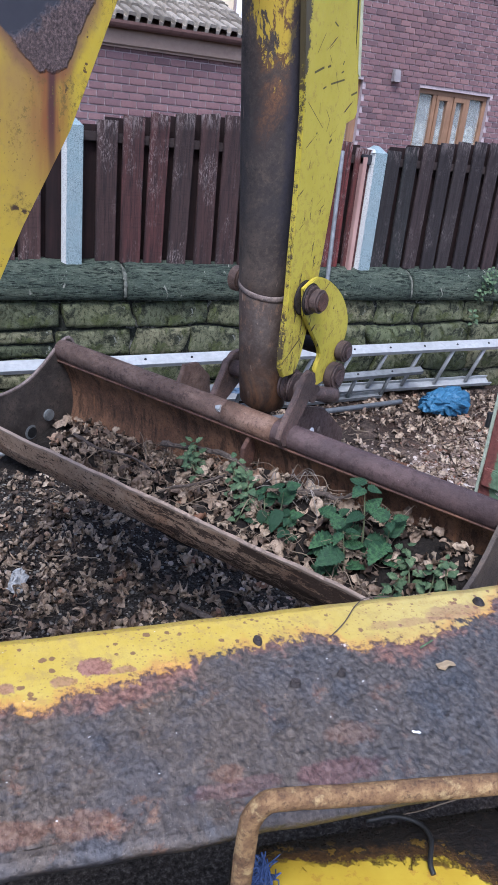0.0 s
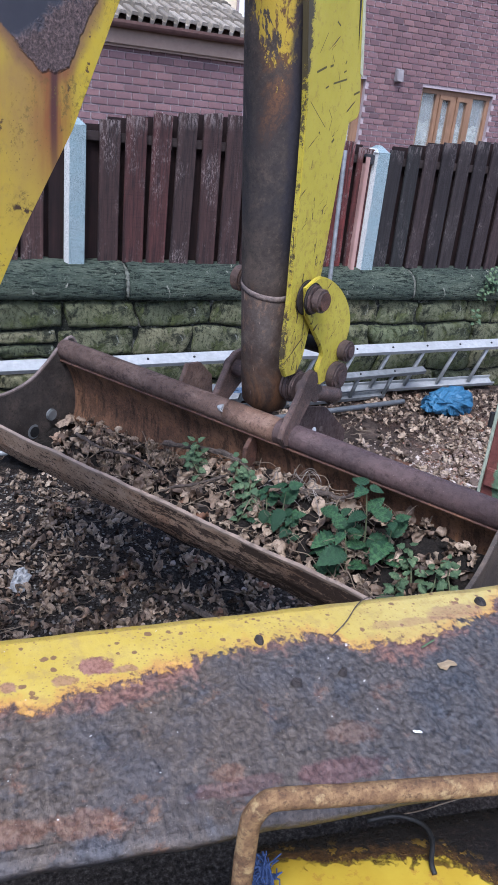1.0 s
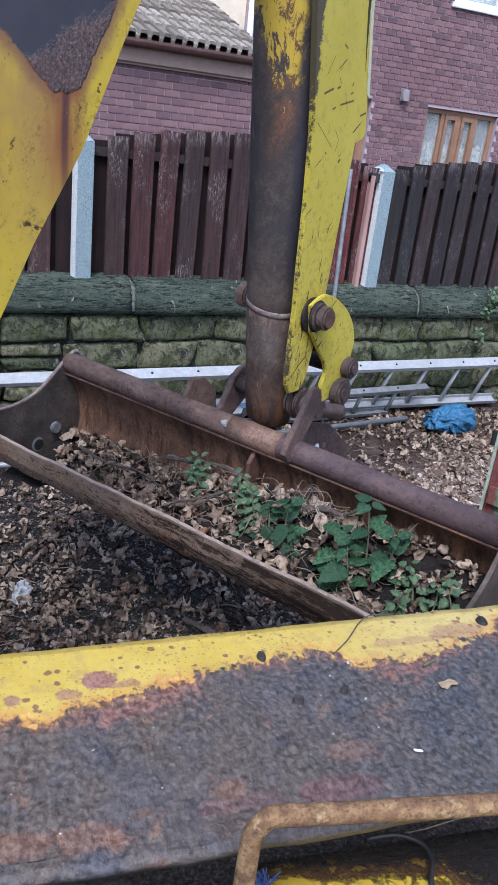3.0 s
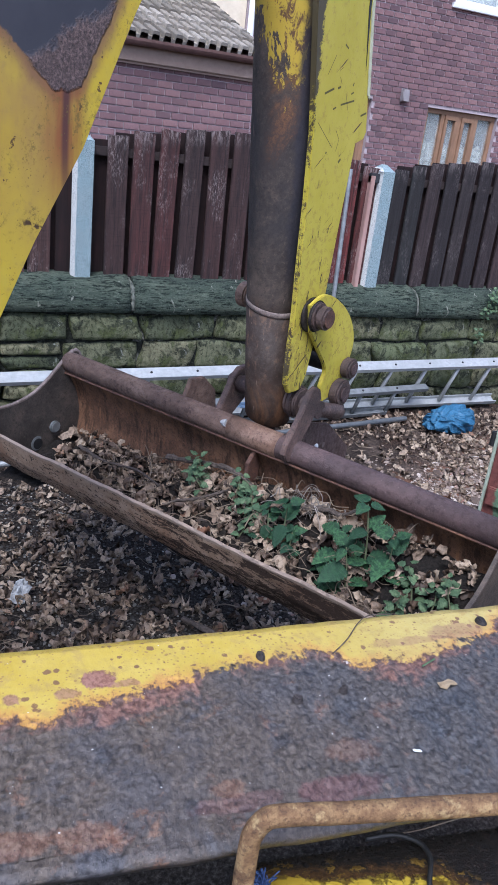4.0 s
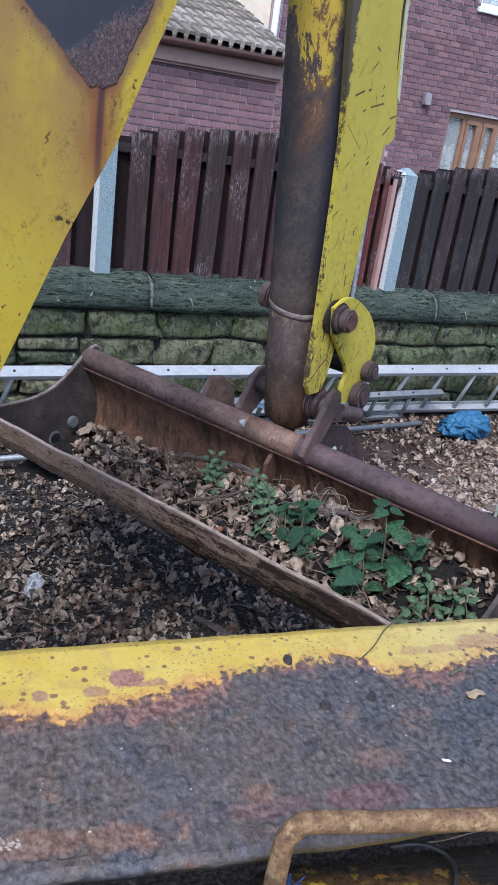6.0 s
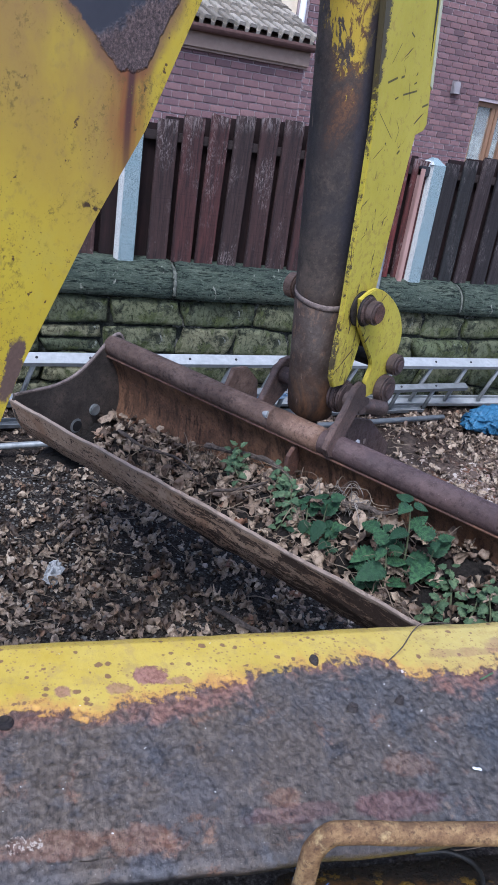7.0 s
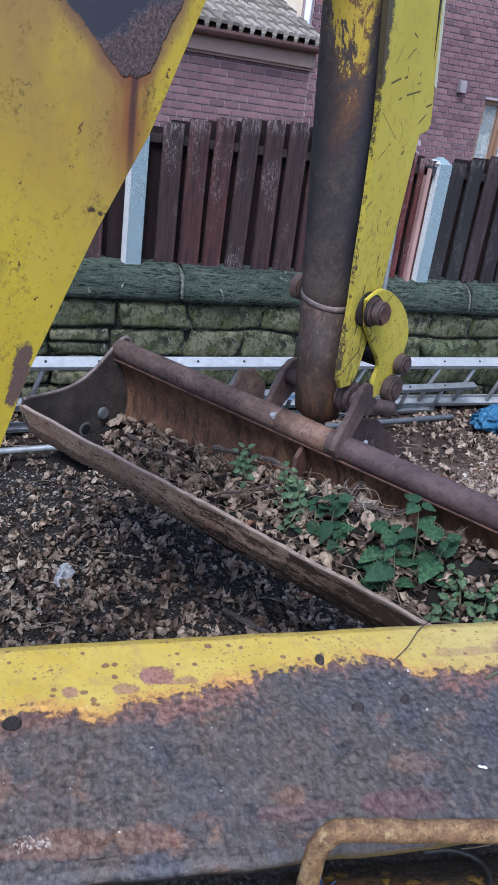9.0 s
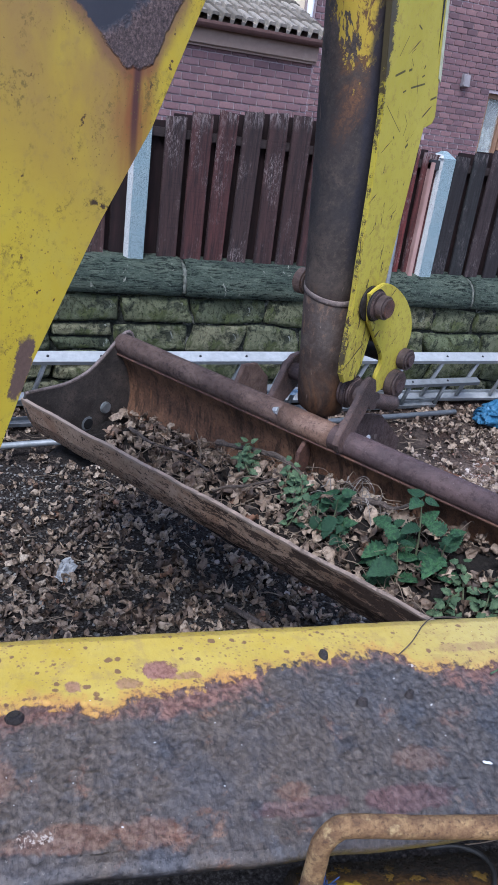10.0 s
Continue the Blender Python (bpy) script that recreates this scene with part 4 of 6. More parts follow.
def joint_mortar(seed):
    """Mortar struck nearly flush between two coping stones, ragged along both sides."""
    bm = bmesh.new()
    line = curve([(0, 0.0, 0.0), (0, -0.047, 0.02), (0, -0.056, 0.06), (0, -0.05, 0.105), (0, -0.026, 0.152), (0, 0.02, 0.187), (0, 0.09, 0.208), (0, 0.2, 0.212)], 5)
    rows = []
    for i, p in enumerate(line):
        out = Vector((0, p.y - 0.17, p.z - 0.05)).normalized()
        mid = 0.006 * noise.noise(Vector((i * 0.35, seed, 2)))
        half = 0.0105 + 0.014 * noise.noise(Vector((i * 0.6, seed, 7)))
        lift = 0.004 * noise.noise(Vector((i * 0.5, seed, 4)))
        rows.append([bm.verts.new(p + Vector((mid + s * half, 0, 0)) + out * d) for s, d in ((-1, -0.03), (-1, -0.016 + lift), (-0.4, -0.01 + lift), (0.4, -0.012 - lift), (1, -0.016), (1, -0.03))])
    for a, b in zip(rows, rows[1:]):
        for k in range(6):
            m = (k + 1) % 6
            bm.faces.new((a[k], b[k], b[m], a[m]))
    bm.faces.new(rows[0])
    bm.faces.new(rows[-1][::-1])
    return bm


for x in (-0.785, 1.256, 3.293, 5.415):
    ob = part("joint_mortar", joint_mortar(x * 3), M_PALE_MORTAR, wall, "pale mortar joint")
    ob.location = (x, WALL_Y, 0.668)



# ---- fence on the wall ----
FENCE_Y = 4.5


def concrete_post(x):
    t = thing("fence_post", "pale blue-grey speckled concrete fence post with a pointed top", "fence post", pose(x, FENCE_Y, 0.6), "concrete fence posts")
    h = 1.035
    outline = [(-0.055, -0.04), (-0.033, -0.065), (0.055, -0.065), (0.055, -0.025), (0.03, -0.02), (0.03, 0.02), (0.055, 0.025), (0.055, 0.065), (-0.055, 0.065), (-0.055, 0.025), (-0.03, 0.02), (-0.03, -0.02), (-0.055, -0.025)]
    bm = plate(outline, 2, -0.2, h - 0.03)
    part("shaft", bm, M_CONCRETE, t)
    cap = bmesh.new()
    base = [cap.verts.new((u * 0.0565, v * 0.0665, h - 0.03)) for u, v in ((-1, -1), (1, -1), (1, 1), (-1, 1))]
    top = [cap.verts.new((u * 0.012, v * 0.015, h + 0.012)) for u, v in ((-1, -1), (1, -1), (1, 1), (-1, 1))]
    cap.faces.new(base[::-1])
    cap.faces.new(top)
    for i in range(4):
        cap.faces.new((base[i], base[(i + 1) % 4], top[(i + 1) % 4], top[i]))
    part("cap", cap, M_CONCRETE, t, "weathered pointed concrete cap")
    return t


POSTS = (-0.97, 0.96, 2.918, 4.87, 6.8)
for x in POSTS:
    concrete_post(x)


def fence_board(w, h, seed):
    """A stained board with an uneven top; its origin is at its top."""
    bm = box(-w / 2, w / 2, -0.009, 0.009, -h, 0, 0.003)
    bmesh.ops.bisect_plane(bm, geom=bm.verts[:] + bm.edges[:] + bm.faces[:], plane_co=(0, 0, -h * 0.5), plane_no=(0, 0, 1))
    for v in bm.verts:
        if v.co.z > -0.02:
            v.co.z += 0.012 * noise.noise(Vector((v.co.x * 30, seed, 0)))
        v.co.x += 0.004 * noise.noise(Vector((seed, v.co.z * 2, 1)))
    return bm


def fence_panel(x0, x1, paint, back, label, first, step):
    t = thing("timber_fence", label, "fence", pose((x0 + x1) / 2, FENCE_Y, 0.87), "fence panels on the wall")
    half = (x1 - x0) / 2

    def arch(u):
        return 0.866 - 0.148 * u * u

    part("rail", box(-half, half, -0.014, 0.014, 0.66, 0.71, 0.004), M_RAIL, t)
    part("rail", box(-half, half, 0.047, 0.075, 0.075, 0.125, 0.004), M_RAIL, t)
    u = -half + first
    while u < half - 0.04:
        w = (step - 0.034) * rnd.uniform(0.96, 1.05)
        if u < -half + 0.2:
            ob = part("back_board", fence_board(w, arch(u - step / 2), rnd.uniform(0, 50)), back, t, "board behind the gap, coloured dark for its shade")
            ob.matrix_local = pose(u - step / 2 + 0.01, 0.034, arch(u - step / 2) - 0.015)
        ob = part("board", fence_board(w, arch(u) + 0.0, rnd.uniform(0, 50)), paint, t)
        ob.matrix_local = pose(u, -0.026, arch(u), 0, rnd.uniform(-0.7, 0.7), 0)
        if u + step / 2 < half:
            ob = part("back_board", fence_board(step, arch(u + 0.07), rnd.uniform(0, 50)), back, t, "board behind the gap, coloured dark for its shade")
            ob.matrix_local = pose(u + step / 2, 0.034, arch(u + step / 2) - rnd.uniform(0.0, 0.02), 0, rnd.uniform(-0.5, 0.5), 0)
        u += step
    ob = part("back_board", fence_board(0.1, arch(half - 0.05), rnd.uniform(0, 50)), back, t, "board behind the gap, coloured dark for its shade")
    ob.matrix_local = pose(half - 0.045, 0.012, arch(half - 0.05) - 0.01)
    return t


for n, (a, b) in enumerate(zip(POSTS, POSTS[1:])):
    red = n < 2
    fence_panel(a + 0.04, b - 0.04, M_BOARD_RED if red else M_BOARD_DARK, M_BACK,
                "red-brown stained timber fence panel with an arched top" if red else "dark brown timber fence panel with an arched top", 0.155 if red else 0.09, 0.151 if red else 0.138)
clip_ob = thing("fence_bracket", "small dark fixing bracket on the concrete post", "bracket", pose(2.83, FENCE_Y - 0.05, 1.56))
part("plate", box(-0.035, 0.03, -0.02, 0.02, -0.03, 0.03, 0.004), M_DARK, clip_ob)
pole = thing("thin_pole", "thin grey metal pole leaning on the fence", "pole")
part("shaft", rod((2.585, 4.3, 0.4), (2.64, 4.44, 1.6), 0.014, seg=12), M_ALU_OLD, pole)
strip = thing("timber_strip", "pinkish weathered timber strip beside the post", "strip")
part("batten", box(2.795, 2.825, 4.425, 4.47, 0.86, 1.575, 0.003), simple("pink_timber", (0.3, 0.18, 0.15), (0.46, 0.3, 0.26), 30, 0.8, stretch=(1, 1, 0.1)), strip)


# ---- house and its single-storey extension ----
HOUSE_Y, EXT_Y = 8.5, 7.0
JOINT = 0.009
# the house is scaled 1.2 about the camera's eye, placed to fit the view
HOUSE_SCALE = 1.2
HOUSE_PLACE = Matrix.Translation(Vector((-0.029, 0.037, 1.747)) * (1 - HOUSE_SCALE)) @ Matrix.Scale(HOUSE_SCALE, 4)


def brick_mesh(l, h):
    bm = box(0, l - JOINT, -0.012, 0.05, 0, h - JOINT, 0.003)
    data = mesh_of(bm, "brick")
    return data


def shared(name, data, parent, place):
    ob = new(name, data)
    ob.parent = parent
    ob.location = place
    return ob


def joined_bricks(rows, parent, label):
    verts, faces = [], []
    for x, y, zz, l, h in rows:
        n = len(verts)
        i = 0.003
        r, u = x + l - JOINT, zz + h - JOINT
        verts += [(x, y + 0.03, zz), (r, y + 0.03, zz), (r, y + 0.03, u), (x, y + 0.03, u),
                  (x + i, y - 0.012, zz + i), (r - i, y - 0.012, zz + i), (r - i, y - 0.012, u - i), (x + i, y - 0.012, u - i)]
        faces += [(n + 4, n + 5, n + 6, n + 7), (n, n + 1, n + 5, n + 4), (n + 1, n + 2, n + 6, n + 5), (n + 2, n + 3, n + 7, n + 6), (n + 3, n, n + 4, n + 7)]
    ob = new("brickwork", raw("brickwork", verts, faces, M_BRICK_FAR))
    ob.parent = parent
    return tagged(ob, label, kind="stuff")


def brick_rows(x0, x1, z0, z1, holes, length, course):
    """Places and lengths of bricks in courses, cut off at openings."""
    out = []
    for r in range(int((z1 - z0) / course) + 1):
        zz = z0 + r * course
        x = x0 - (length / 2 if r % 2 else 0.0)
        while x < x1:
            l = length
            a, b = max(x, x0), min(x + l, x1)
            keep = b - a > 0.04
            for hx0, hx1, hz0, hz1 in holes:
                if a < hx1 and b > hx0 and zz < hz1 - 0.01 and zz + course - JOINT > hz0 + 0.01:
                    if a < hx0 - 0.04:
                        b = hx0
                    elif b > hx1 + 0.04:
                        a = hx1
                    else:
                        keep = False
            if keep:
                out.append((a, zz, b - a))
            x += l
    return out


def wall_with_holes(x0, x1, z0, z1, y0, y1, holes):
    """A wall slab built up of blocks round its openings."""
    bm = bmesh.new()
    xs = sorted({x0, x1, *[h[0] for h in holes], *[h[1] for h in holes]})
    for a, b in zip(xs, xs[1:]):
        cuts = sorted((h[2], h[3]) for h in holes if h[0] <= a and h[1] >= b)
        low = z0
        for c, d in cuts:
            box(a, b, y0, y1, low, c, 0, bm)
            low = d
        box(a, b, y0, y1, low, z1, 0, bm)
    return bm


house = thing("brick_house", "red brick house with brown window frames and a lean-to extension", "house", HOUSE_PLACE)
W1, W2, W3 = (5.99, 7.08, 1.15, 2.26), (4.1, 5.19, 1.15, 2.26), (6.1, 7.5, 3.40, 4.5)
HOLES = (W1, W2, W3)
main_wall = part("wall", wall_with_holes(3.5, 11.0, -0.1, 5.2, HOUSE_Y, HOUSE_Y + 0.3, HOLES), M_MORTAR, house, "red brick wall with pale joints")
# one pale cream tone for the wall above the extension
part("wall", box(-4, 3.496, HOUSE_Y + 0.02, HOUSE_Y + 0.3, -0.1, 5.2), M_CREAM, house, "cream wall above the extension")
part("wall", box(-4, 3.02, EXT_Y, EXT_Y + 0.25, -0.1, 2.32), M_MORTAR, house, "red brick extension wall")
ext_wall = house.children[-1]
part("wall", box(2.78, 3.02, EXT_Y + 0.254, HOUSE_Y, -0.1, 2.3), M_MORTAR, house, "extension end wall")
part("wall", box(-4, 11, HOUSE_Y + 4.0, HOUSE_Y + 4.3, -0.1, 5.2), M_CREAM, house, "rear wall")
roof = bmesh.new()
plate([(HOUSE_Y - 0.4, 5.1), (HOUSE_Y + 2.15, 7.0), (HOUSE_Y + 4.7, 5.1), (HOUSE_Y + 4.7, 5.2), (HOUSE_Y + 2.15, 7.12), (HOUSE_Y - 0.4, 5.2)], 0, -4.2, 11.2, 0, roof)
part("roof", roof, M_TILE, house, "main pitched roof")
part("downpipe", rod((3.535, HOUSE_Y - 0.05, -0.02), (3.535, HOUSE_Y - 0.05, 5.1), 0.035, seg=16), M_WHITE, house, "white plastic downpipe", True)


def window(hole, lights, frame_paint, label, opening=()):
    x0, x1, z0, z1 = hole
    w = part("window", box(x0 + 0.05, x1 - 0.05, HOUSE_Y + 0.16, HOUSE_Y + 0.17, z0 + 0.05, z1 - 0.05), M_DARK, house, label)
    y = HOUSE_Y + 0.05
    # added pale sheet behind the glass stands in for reflections in the panes
    glare = bmesh.new()
    cols = 60
    top = z0 + (z1 - z0) * 0.66
    for k in range(cols):
        u0, u1 = x0 + 0.06 + (x1 - x0 - 0.12) * k / cols, x0 + 0.06 + (x1 - x0 - 0.12) * (k + 1) / cols
        y0, y1 = (HOUSE_Y + 0.142 + 0.008 * math.sin(q * 0.9) for q in (k, k + 1))
        glare.faces.new([glare.verts.new(c) for c in ((u0, y0, z0 + 0.06), (u1, y1, z0 + 0.06), (u1, y1, top + 0.02 * math.sin(k * 0.7)), (u0, y0, top + 0.02 * math.sin(k * 0.7)))])
    part("net_curtain", glare, M_GLARE, w, "pale pleated sheet behind the panes, standing in for their reflection")
    f = bmesh.new()
    for a, b, c, d in ((x0, x1, z1 - 0.055, z1), (x0, x1, z0, z0 + 0.055), (x0, x0 + 0.055, z0 + 0.0555, z1 - 0.0555), (x1 - 0.055, x1, z0 + 0.0555, z1 - 0.0555)):
        box(a, b, y, y + 0.07, c, d, 0.004, f)
    part("window_frame", f, frame_paint, w)
    step = (x1 - x0 - 0.055) / lights
    for i in range(lights):
        a = x0 + 0.055 + i * step
        if i:
            part("mullion", box(a - 0.055, a, y + 0.002, y + 0.068, z0 + 0.055, z1 - 0.055, 0.004), frame_paint, w)
        lo, hi = a, a + step - 0.055
        if i in opening:
            s = bmesh.new()
            for p, q, c, d in ((lo, hi, z1 - 0.11, z1 - 0.056), (lo, hi, z0 + 0.056, z0 + 0.11), (lo, lo + 0.045, z0 + 0.11, z1 - 0.11), (hi - 0.045, hi, z0 + 0.11, z1 - 0.11)):
                box(p, q, y - 0.012, y + 0.05, c, d, 0.004, s)
            part("casement", s, frame_paint, w)
        g = part("pane", box(lo, hi, y + 0.03, y + 0.036, z0 + 0.055, z1 - 0.055), M_GLASS, w)
        g.visible_shadow = False
    part("window_sill", box(x0 - 0.05, x1 + 0.05, HOUSE_Y - 0.05, HOUSE_Y + 0.05, z0 - 0.06, z0 - 0.003, 0.006), frame_paint, w)


window(W1, 4, M_FRAME, "window with golden-brown frames and four lights", (1, 2))
window(W2, 4, M_FRAME, "window with golden-brown frames and four lights", (2, 3))
window(W3, 2, M_WHITE, "white framed upper window")
vent = part("vent_cowl", plate([(0, -0.075), (-0.08, -0.06), (-0.06, 0.065), (0, 0.075)], 0, -0.045, 0.045, 0.008), M_COWL, house, "small grey vent cowl")
vent.location = (5.6, HOUSE_Y - 0.012, 2.34)

# lean-to roof: eaves, gutter, tiles
PITCH = math.atan2(0.48, 1.45)
part("fascia", box(-4, 3.03, EXT_Y - 0.07, EXT_Y - 0.045, 2.175, 2.33, 0.004), M_FASCIA, house, "brown fascia board")
part("soffit", box(-4, 3.03, EXT_Y - 0.0445, EXT_Y - 0.013, 2.155, 2.2), M_FASCIA, house)
gut = bmesh.new()
prof = [(0.055 * math.cos(a), 0.055 * math.sin(a)) for a in np.linspace(math.pi, math.tau, 9)] + [(0.05 * math.cos(a), 0.05 * math.sin(a)) for a in np.linspace(math.tau, math.pi, 9)]
plate([(EXT_Y - 0.128 + u, 2.345 + v) for u, v in prof], 0, -4, 3.1, 0, gut)
part("gutter", gut, M_GUTTER, house, "brown half-round gutter")
deck = bmesh.new()
plate([(EXT_Y - 0.12, 2.35), (HOUSE_Y + 0.02, 2.35 + 1.62 * math.tan(PITCH)), (HOUSE_Y + 0.02, 2.31 + 1.62 * math.tan(PITCH)), (EXT_Y - 0.12, 2.31)], 0, -4, 3.05, 0, deck)
lean_to = part("roof", deck, M_FASCIA, house, "lean-to roof with grey interlocking tiles")


def tile_mesh():
    """An interlocking tile of two flat pans with narrow channels between them."""
    bm = bmesh.new()
    one = [(0.0, -0.002), (0.004, 0.02), (0.01, 0.027), (0.056, 0.025), (0.062, 0.018), (0.065, -0.018), (0.096, -0.02)]
    prof = one + [(u + 0.1, w) for u, w in one] + [(0.2, 0.004)]
    rows = [[bm.verts.new((u, v, w + s)) for u, w in prof] for v, s in ((0.0, 0.0), (0.0, 0.026), (0.34, 0.004))]
    for a, b in zip(rows, rows[1:]):
        for i in range(len(prof) - 1):
            bm.faces.new((a[i], a[i + 1], b[i + 1], b[i]))
    return mesh_of(bm, "tile")


tile = tile_mesh()
tile.materials.append(M_TILE)
rows_up = 6
for r in range(rows_up):
    for i in range(24):
        x = 3.1 - 0.2 * (i + 1)
        d = r * 0.3
        ob = shared("tile", tile, lean_to, (x, EXT_Y - 0.16 + d * math.cos(PITCH), 2.365 + d * math.sin(PITCH)))
        ob.rotation_euler = (PITCH, 0, 0)

# ---- stone, timber and metal clutter along the wall ----
def ladder(name, label, top0, top1, low0, low1, rungs, first, step, paint, rail_h, group=""):
    """Two rails and rungs; the rails run top0-top1 and low0-low1."""
    t = thing(name, label, "ladder", group=group)
    top0, top1, low0, low1 = map(Vector, (top0, top1, low0, low1))
    across = (low0 - top0).normalized()
    for nm, a, b in (("rail", top0, top1), ("rail", low0, low1)):
        d = (b - a).normalized()
        side = d.cross(across).normalized()
        up = side.cross(d).normalized()
        bm = bmesh.new()
        prof = [(-0.5, -0.5), (0.5, -0.5), (0.5, -0.4), (-0.36, -0.4), (-0.36, 0.4), (0.5, 0.4), (0.5, 0.5), (-0.5, 0.5)]
        sgn = 1 if a is top0 else -1
        ends = [[bm.verts.new(e + up * (u * 0.028 * sgn) + side * (v * rail_h)) for u, v in prof] for e in (a, b)]
        bm.faces.new(ends[0])
        bm.faces.new(ends[1][::-1])
        for i in range(len(prof)):
            m = (i + 1) % len(prof)
            bm.faces.new((ends[0][i], ends[0][m], ends[1][m], ends[1][i]))
        part(nm, bm, paint, t)
    d = (top1 - top0).normalized()
    for i in range(rungs):
        s = first + step * i
        p = top0 + d * s
        q = low0 + (low1 - low0).normalized() * s
        part("rung", rod(p, q, 0.014, seg=10), paint, t, smooth=True)
        side = d.cross(across).normalized()
        part("rivet", rod(p - across * 0.011, p - across * 0.02, 0.0075, seg=8), M_DARK, t)
    return t


ladder("ladder", "long aluminium ladder lying on its side by the wall", (-1.2, 4.12, 0.335), (4.25, 4.25, 0.375), (-1.27, 4.285, 0.045), (4.135, 4.315, 0.065), 18, 0.19, 0.2935, M_ALU, 0.078, "ladders by the wall")
ladder("ladder", "weathered grey ladder with flaked blue paint on the ground", (-0.6, 3.865, 0.19), (3.40, 4.215, 0.205), (-0.62, 3.94, 0.03), (3.1, 4.24, 0.03), 13, 0.2, 0.295, M_ALU_OLD, 0.05, "ladders by the wall")
ground_pole = thing("ground_pole", "thin round grey pole lying on the ground by the ladders", "pole")
part("shaft", rod((-0.6, 3.6, 0.035), (3.16, 4.07, 0.035), 0.017, seg=14), M_ALU_OLD, ground_pole, smooth=True)
flake = thing("paint_smear", "flaked blue paint on the ladder rail", "paint")
bm = bmesh.new()
for i in range(16):
    u = rnd.uniform(1.35, 1.95)
    c = Vector((u, 3.865 + (u + 0.6) * 0.0875 - 0.034, 0.19 + rnd.uniform(-0.018, 0.018)))
    box(c.x - rnd.uniform(0.01, 0.05), c.x + 0.03, c.y - 0.002, c.y + 0.012, c.z - 0.006, c.z + 0.006, 0, bm)
part("flake", bm, M_BLUE, flake)


def rubbish_bag():
    bm = bmesh.new()
    bmesh.ops.create_icosphere(bm, subdivisions=6, radius=1.0)
    for v in bm.verts:
        d = v.co.normalized()
        n = noise.noise(d * 1.8 + Vector((5, 1, 2)))
        fold = abs(noise.noise(Vector((d.x * 3.6 + d.z * 1.2, d.y * 3.6, d.z * 1.6)) + Vector((1, 9, 3))))
        fine = abs(noise.noise(Vector((d.x * 14, d.y * 14, d.z * 8))))
        r = 1 + 0.22 * n - 0.34 * fold - 0.1 * fine
        v.co = Vector((d.x * 0.235, d.y * 0.14, d.z * (0.1 + 0.03 * d.x))) * r
        v.co.z = max(v.co.z, -0.08 + 0.01 * n)
    t = thing("rubbish_bag", "crumpled blue plastic bag on the ground", "plastic bag", pose(3.43, 3.93, 0.066, 0, 0, 10))
    part("bag", bm, M_BAG, t, smooth=True)


rubbish_bag()


def metal_panel():
    """A heavy old door or tailgate standing on the ground."""
    t = thing("metal_tailgate", "rusty steel tailgate with flaking green and red paint", "tailgate", pose(2.225, 2.225, 0.0, 0, 0, -62))
    part("sheet", roughen(box(0.0, 1.3, -0.02, 0.02, 0.04, 0.95, 0.004), 0.003, 9), M_PANEL, t)
    part("edge_frame", box(-0.012, 0.0, -0.03, 0.025, 0.0, 0.98, 0.003), M_PALE_GREEN, t, "pale green flaked edge")
    part("bottom_frame", box(0.0125, 1.3, -0.04, 0.035, -0.01, 0.05, 0.005), M_PANEL, t)
    part("rib", box(0.0125, 1.3, -0.045, -0.021, 0.42, 0.5, 0.005), M_PANEL, t)
    for zz in (0.2, 0.7):
        part("hinge", rod((-0.022, -0.02, zz - 0.03), (-0.022, -0.02, zz + 0.03), 0.012, seg=10), M_HOSE, t)


metal_panel()

# ---- excavator: local axes along the bucket (a), away from the machine (b) and up (c) ----
ARM = Matrix.Translation((1.025, 2.14, 0.835)) @ pose(0, 0, 0, 0, 0, -60.3)


def build_boom():
    t = thing("excavator_boom", "worn yellow steel excavator boom with a bare dark patch", "excavator boom", ARM)
    low = [(-1.33, -0.08), (-1.184, 0.281), (-1.124, 0.419), (-0.979, 0.674), (-0.865, 0.847), (-0.742, 1.099), (-0.50, 1.52), (-0.12, 2.2)]
    high = [(-0.02, 2.42), (-0.2, 2.5), (-0.6, 2.15), (-1.25, 1.35), (-1.75, 0.6), (-1.95, -0.1), (-1.75, -0.25), (-1.45, -0.2)]
    for name, a0, a1 in (("side_plate", 0.128, 0.14), ("side_plate", -0.14, -0.128)):
        part(name, plate(low + high, 0, a0, a1, 0.002), M_BOOM, t)
    web = bmesh.new()
    for p, q in zip(low, low[1:]):
        n = Vector((-(q[1] - p[1]), q[0] - p[0])).normalized() * 0.012
        plate([p, q, (q[0] + n.x, q[1] + n.y), (p[0] + n.x, p[1] + n.y)], 0, -0.1275, 0.1275, 0, web)
    part("bottom_plate", web, M_BOOM, t)
    part("pivot_pin", rod((-0.2, -0.1, 2.38), (0.2, -0.1, 2.38), 0.05, seg=20), M_PIN, t, "greasy pivot pin")
    part("kingpost", box(-0.22, 0.22, -1.95, -1.6, -0.85, 0.05, 0.01), M_BOOM, t, "yellow pivot post on the ground")


build_boom()


